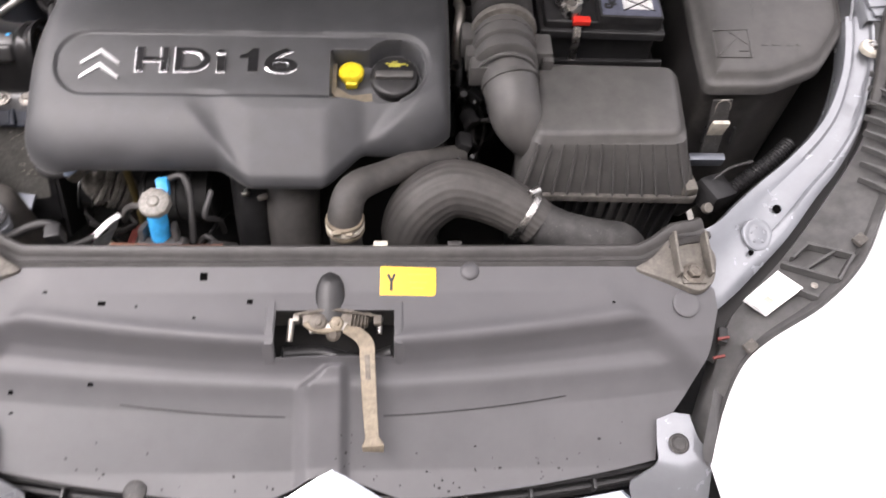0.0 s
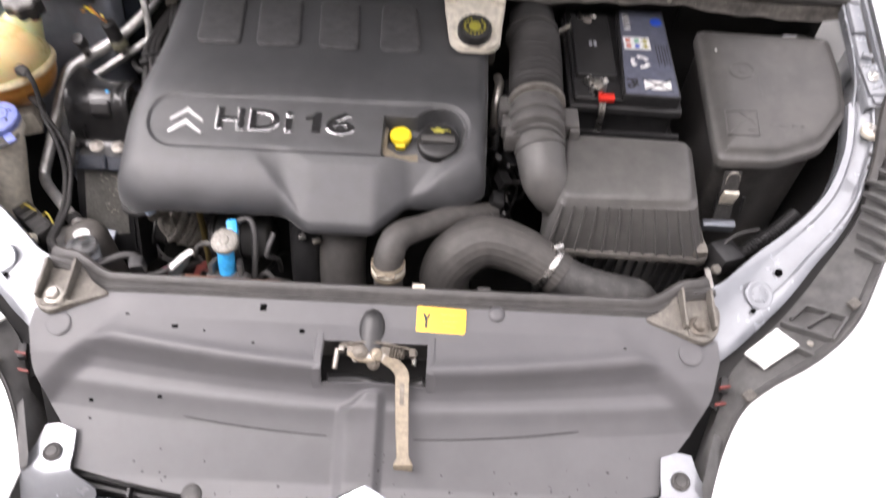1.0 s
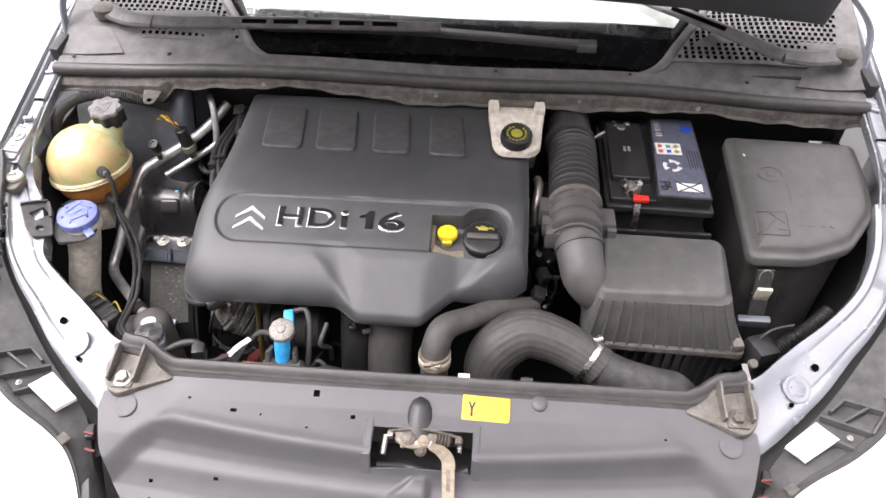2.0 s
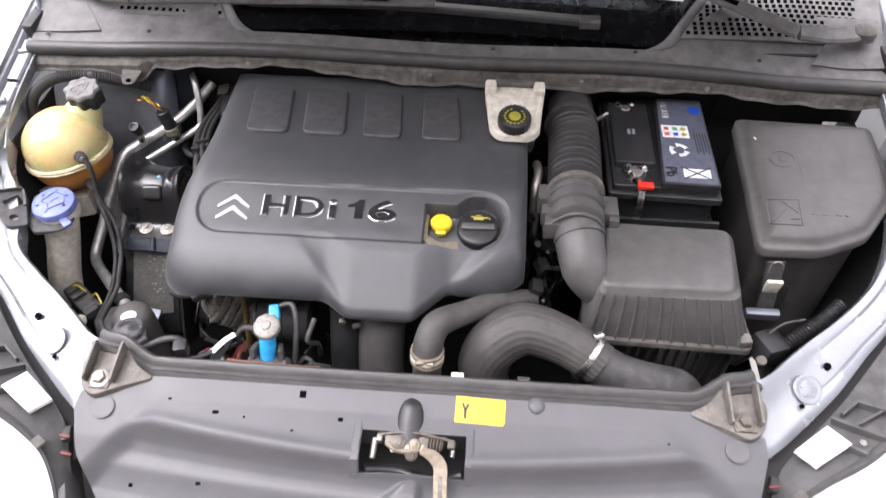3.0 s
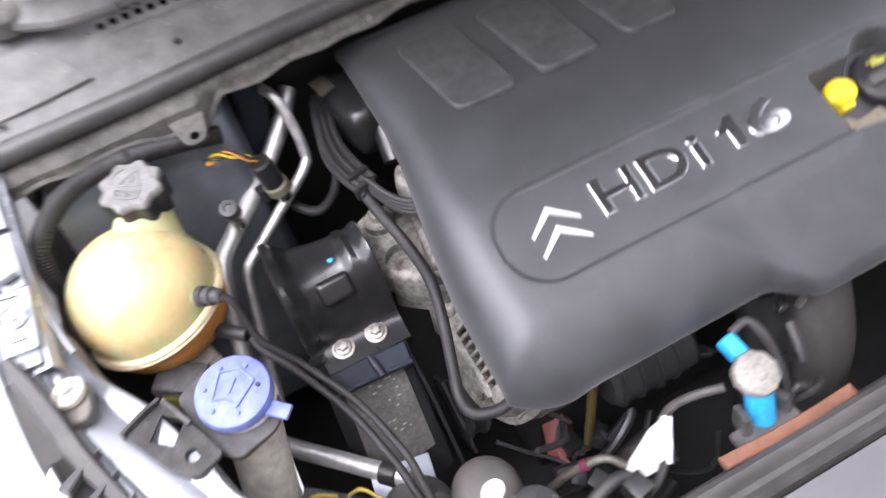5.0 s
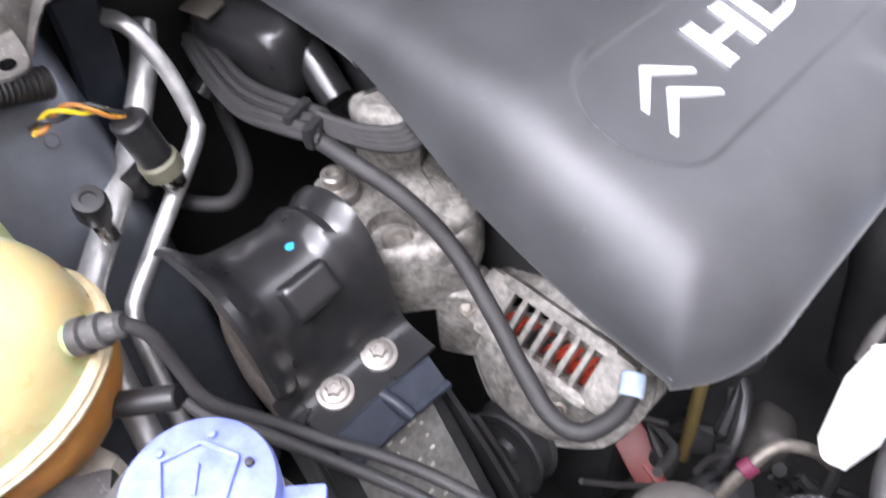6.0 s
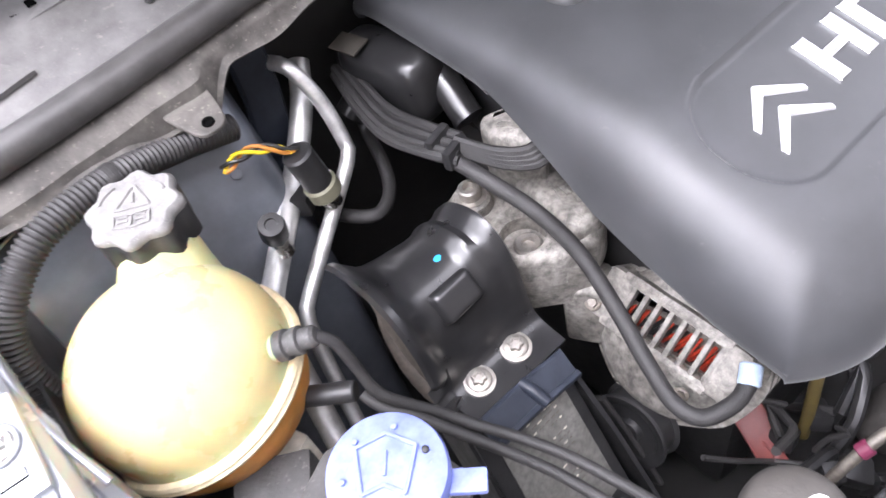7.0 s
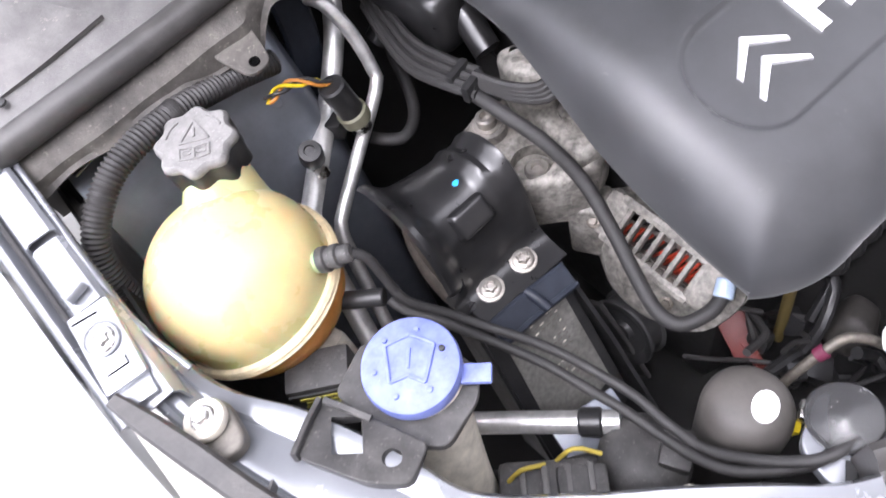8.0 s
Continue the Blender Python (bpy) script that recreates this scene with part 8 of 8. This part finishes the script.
def lamp_connector():
    lc = thing("lamp_connector", "dusty headlamp plugs with yellow wires", "connector", (-0.58, 0.68, 0.6))
    part("plug", box((-0.612, 0.694, 0.690), (0.075, 0.032, 0.04), (0, 5, -38), 0.006), DUSTBLACK, lc)
    part("plug", box((-0.592, 0.672, 0.702), (0.040, 0.026, 0.03), (0, 5, -38), 0.005), DUSTBLACK, lc)
    for k in range(4):
        part("latch_rib", box((-0.626 + 0.014 * k, 0.702 - 0.011 * k, 0.714), (0.005, 0.022, 0.008), (0, 0, -38), 0.001), BOXBLACK, lc)
    part("boot", lathe([(0.036, 0), (0.038, 0.012), (0.034, 0.016), (0.037, 0.022), (0.030, 0.032), (0.018, 0.036), (0.004, 0.037)], aim((-0.540, 0.655, 0.668), (0.1, 0.1, 1)), 28), DUSTBLACK, lc, "round dusty rubber lamp boot")
    part("boot_plug", box((-0.520, 0.640, 0.704), (0.034, 0.026, 0.018), (0, 0, 30), 0.005), DUSTBLACK, lc)
    part("wire", tube([(-0.640, 0.712, 0.705), (-0.622, 0.708, 0.722), (-0.604, 0.700, 0.715)], 0.0019, 8), DULLYELLOW, lc)
    part("wire", tube([(-0.600, 0.700, 0.700), (-0.580, 0.692, 0.722), (-0.566, 0.676, 0.715)], 0.0019, 8), DULLYELLOW, lc)
    part("hose", tube([(-0.66, 0.74, 0.68), (-0.62, 0.72, 0.66), (-0.57, 0.69, 0.655), (-0.52, 0.67, 0.66)], 0.009, 12), RUBBER, lc)
    part("bulb_plug", rod((-0.553, 0.606, 0.762), (-0.556, 0.598, 0.772), 0.010, 16), CREAM, lc)
    return lc


lamp_connector()

conduit = thing("wiring_conduit", "black corrugated conduit behind the coolant tank", "conduit", (-0.7, 1.0, 0.8))
part("conduit", tube([(-0.555, 1.050, 0.897), (-0.597, 1.042, 0.914), (-0.650, 1.026, 0.934), (-0.703, 1.010, 0.938), (-0.742, 0.994, 0.919), (-0.758, 0.983, 0.890), (-0.760, 0.970, 0.84), (-0.757, 0.955, 0.77)], 0.0098, 20, rib=0.0009, pitch=0.0038), RUBBER, conduit)
for q in ((-0.648, 1.0266, 0.9336),):
    part("tape_band", lathe([(0.0098, -0.006), (0.0105, -0.005), (0.0105, 0.005), (0.0098, 0.006)], aim(q, (-0.90, -0.34, 0.15)), 18), RUBBER, conduit)


def engine_clutter():
    cl = thing("engine_wiring", "dark tangle of wires and plugs beside the engine", "wiring", (-0.36, 0.64, 0.55))
    part("red_plug", box((-0.348, 0.700, 0.560), (0.030, 0.056, 0.034), (25, -20, -28), 0.004), DARKRED, cl, "dark red cable plug")
    part("red_lever", box((-0.360, 0.670, 0.560), (0.010, 0.040, 0.008), (20, 0, -10), 0.002), DARKRED, cl)
    part("yellow_tube", tube([(-0.316, 0.690, 0.76), (-0.318, 0.682, 0.70), (-0.322, 0.675, 0.64), (-0.328, 0.668, 0.56)], 0.0055, 10), material("mustard_tube", (0.12, 0.088, 0.028), 0.55, alt=(0.07, 0.054, 0.02), bump=0.2), cl, "mustard-coloured dipstick tube")
    part("metal_pipe", tube([(-0.405, 0.628, 0.63), (-0.389, 0.623, 0.66), (-0.368, 0.617, 0.680), (-0.349, 0.610, 0.690), (-0.334, 0.592, 0.685), (-0.326, 0.578, 0.672)], 0.0046, 12), OLDBOLT, cl)
    part("pink_ring", rod((-0.373, 0.619, 0.676), (-0.366, 0.616, 0.682), 0.0066, 14), material("magenta_ring", (0.16, 0.025, 0.06), 0.5, bump=0), cl, "magenta ring on the pipe")
    rng = random.Random(9)
    for k in range(22):
        x, y = rng.uniform(-0.41, -0.22), rng.uniform(0.565, 0.70)
        z = rng.uniform(0.52, 0.62)
        pts = [(x, y, z)]
        for j in range(3):
            pts.append((pts[-1][0] + rng.uniform(-0.04, 0.04), pts[-1][1] + rng.uniform(-0.03, 0.03), pts[-1][2] + rng.uniform(-0.03, 0.035)))
        part("wire", tube(pts, rng.choice((0.0025, 0.004, 0.006)), 8, 0.012), rng.choice((RUBBER, BLACK, BLACK)), cl)
    for k in range(9):
        part("plug", box((rng.uniform(-0.39, -0.24), rng.uniform(0.58, 0.69), rng.uniform(0.54, 0.64)), (rng.uniform(0.015, 0.03), rng.uniform(0.015, 0.025), 0.018), (rng.uniform(-30, 30), rng.uniform(-30, 30), rng.uniform(0, 90)), 0.004), rng.choice((BLACK, BATTBLACK, BLACK)), cl)
    # grimy bracket and belt
    part("grey_bracket", box((-0.285, 0.624, 0.590), (0.055, 0.036, 0.045), (20, 25, 20), 0.016, 4), GRIME, cl)
    part("drive_belt", strip([(-0.452, 0.80, 0.64), (-0.450, 0.77, 0.60), (-0.448, 0.74, 0.55)], 0.028, 0.005, up=(-1, 0, 0.2)), RUBBER, cl)
    # starter coloured near-black, as its end would otherwise look too lit
    part("starter_body", rod((-0.305, 0.690, 0.690), (-0.20, 0.690, 0.690), 0.040, 26), BAYDARK, cl)
    for k in range(4):
        part("ring_groove", lathe([(0.0405, -0.002), (0.0425, -0.001), (0.0425, 0.001), (0.0405, 0.002)], aim((-0.295 + 0.022 * k, 0.690, 0.690), (1, 0, 0)), 26), BATTBLACK, cl)
    return cl


engine_clutter()


def firewall_unit():
    fu = thing("vacuum_unit", "glossy black vacuum unit behind the engine cover", "vacuum unit", (-0.42, 1.05, 0.75))
    part("housing", box((-0.405, 1.055, 0.845), (0.05, 0.10, 0.07), (0, 0, 10), 0.024, 4), GLOSSBLACK, fu)
    part("label", box((-0.428, 1.075, 0.8825), (0.02, 0.03, 0.002), (0, -8, 10), 0.0004), material("brown_label", (0.045, 0.04, 0.032), 0.6, bump=0.2), fu)
    part("pipe", tube([(-0.44, 1.10, 0.80), (-0.40, 1.09, 0.83), (-0.385, 1.03, 0.85), (-0.39, 0.98, 0.82)], 0.014, 14), GLOSSBLACK, fu)
    return fu


firewall_unit()

# ---- raised bonnet above the bay, its dark underside down ----
def bonnet():
    hinge = Vector((0, 1.21, 1.10))
    d = Vector((0, -0.58, 0.815)).normalized()
    rows = []
    for i in range(13):
        x = -0.68 + 1.36 * i / 12
        bow = 0.05 * (x / 0.68) ** 2
        rows.append([tuple(hinge + d * s + Vector((x * (1 - 0.34 * t), -bow * 0.6, -bow * 0.4))) for s, t in ((0, 0), (0.3, 0.2), (0.62, 0.55), (0.92, 1))])
    bo = part("bonnet", ribbon(rows, 0.02, 3), UNDER, car, "raised bonnet with its dark lined underside")
    for s in (-1, 1):
        part("hinge_arm", strip([(s * 0.765, 1.13, 0.985), (s * 0.765, 1.17, 1.06), (s * 0.70, 1.20, 1.13)], 0.02, 0.006, up=(1, 0, 0)), INNER, car)
    return bo


bonnet()

# ---- paving slabs beside the car, the last pieces of the ground ----
SLAB_MESH = bpy.data.meshes.new("paving_slab")
sb = box((0, 0, 0), (0.396, 0.396, 0.05), bevel=0.004, seg=1)
sb.to_mesh(SLAB_MESH)
sb.free()
SLAB_MESH.materials.append(SLAB)
for i in range(10):
    for j in range(10):
        for s in (-1, 1):
            ob = new("paving_slab", SLAB_MESH)
            ob.parent = ground
            ob.location = (s * (1.02 + 0.40 * i), -1.30 + 0.40 * j + 0.2 * (i % 2), -0.020)
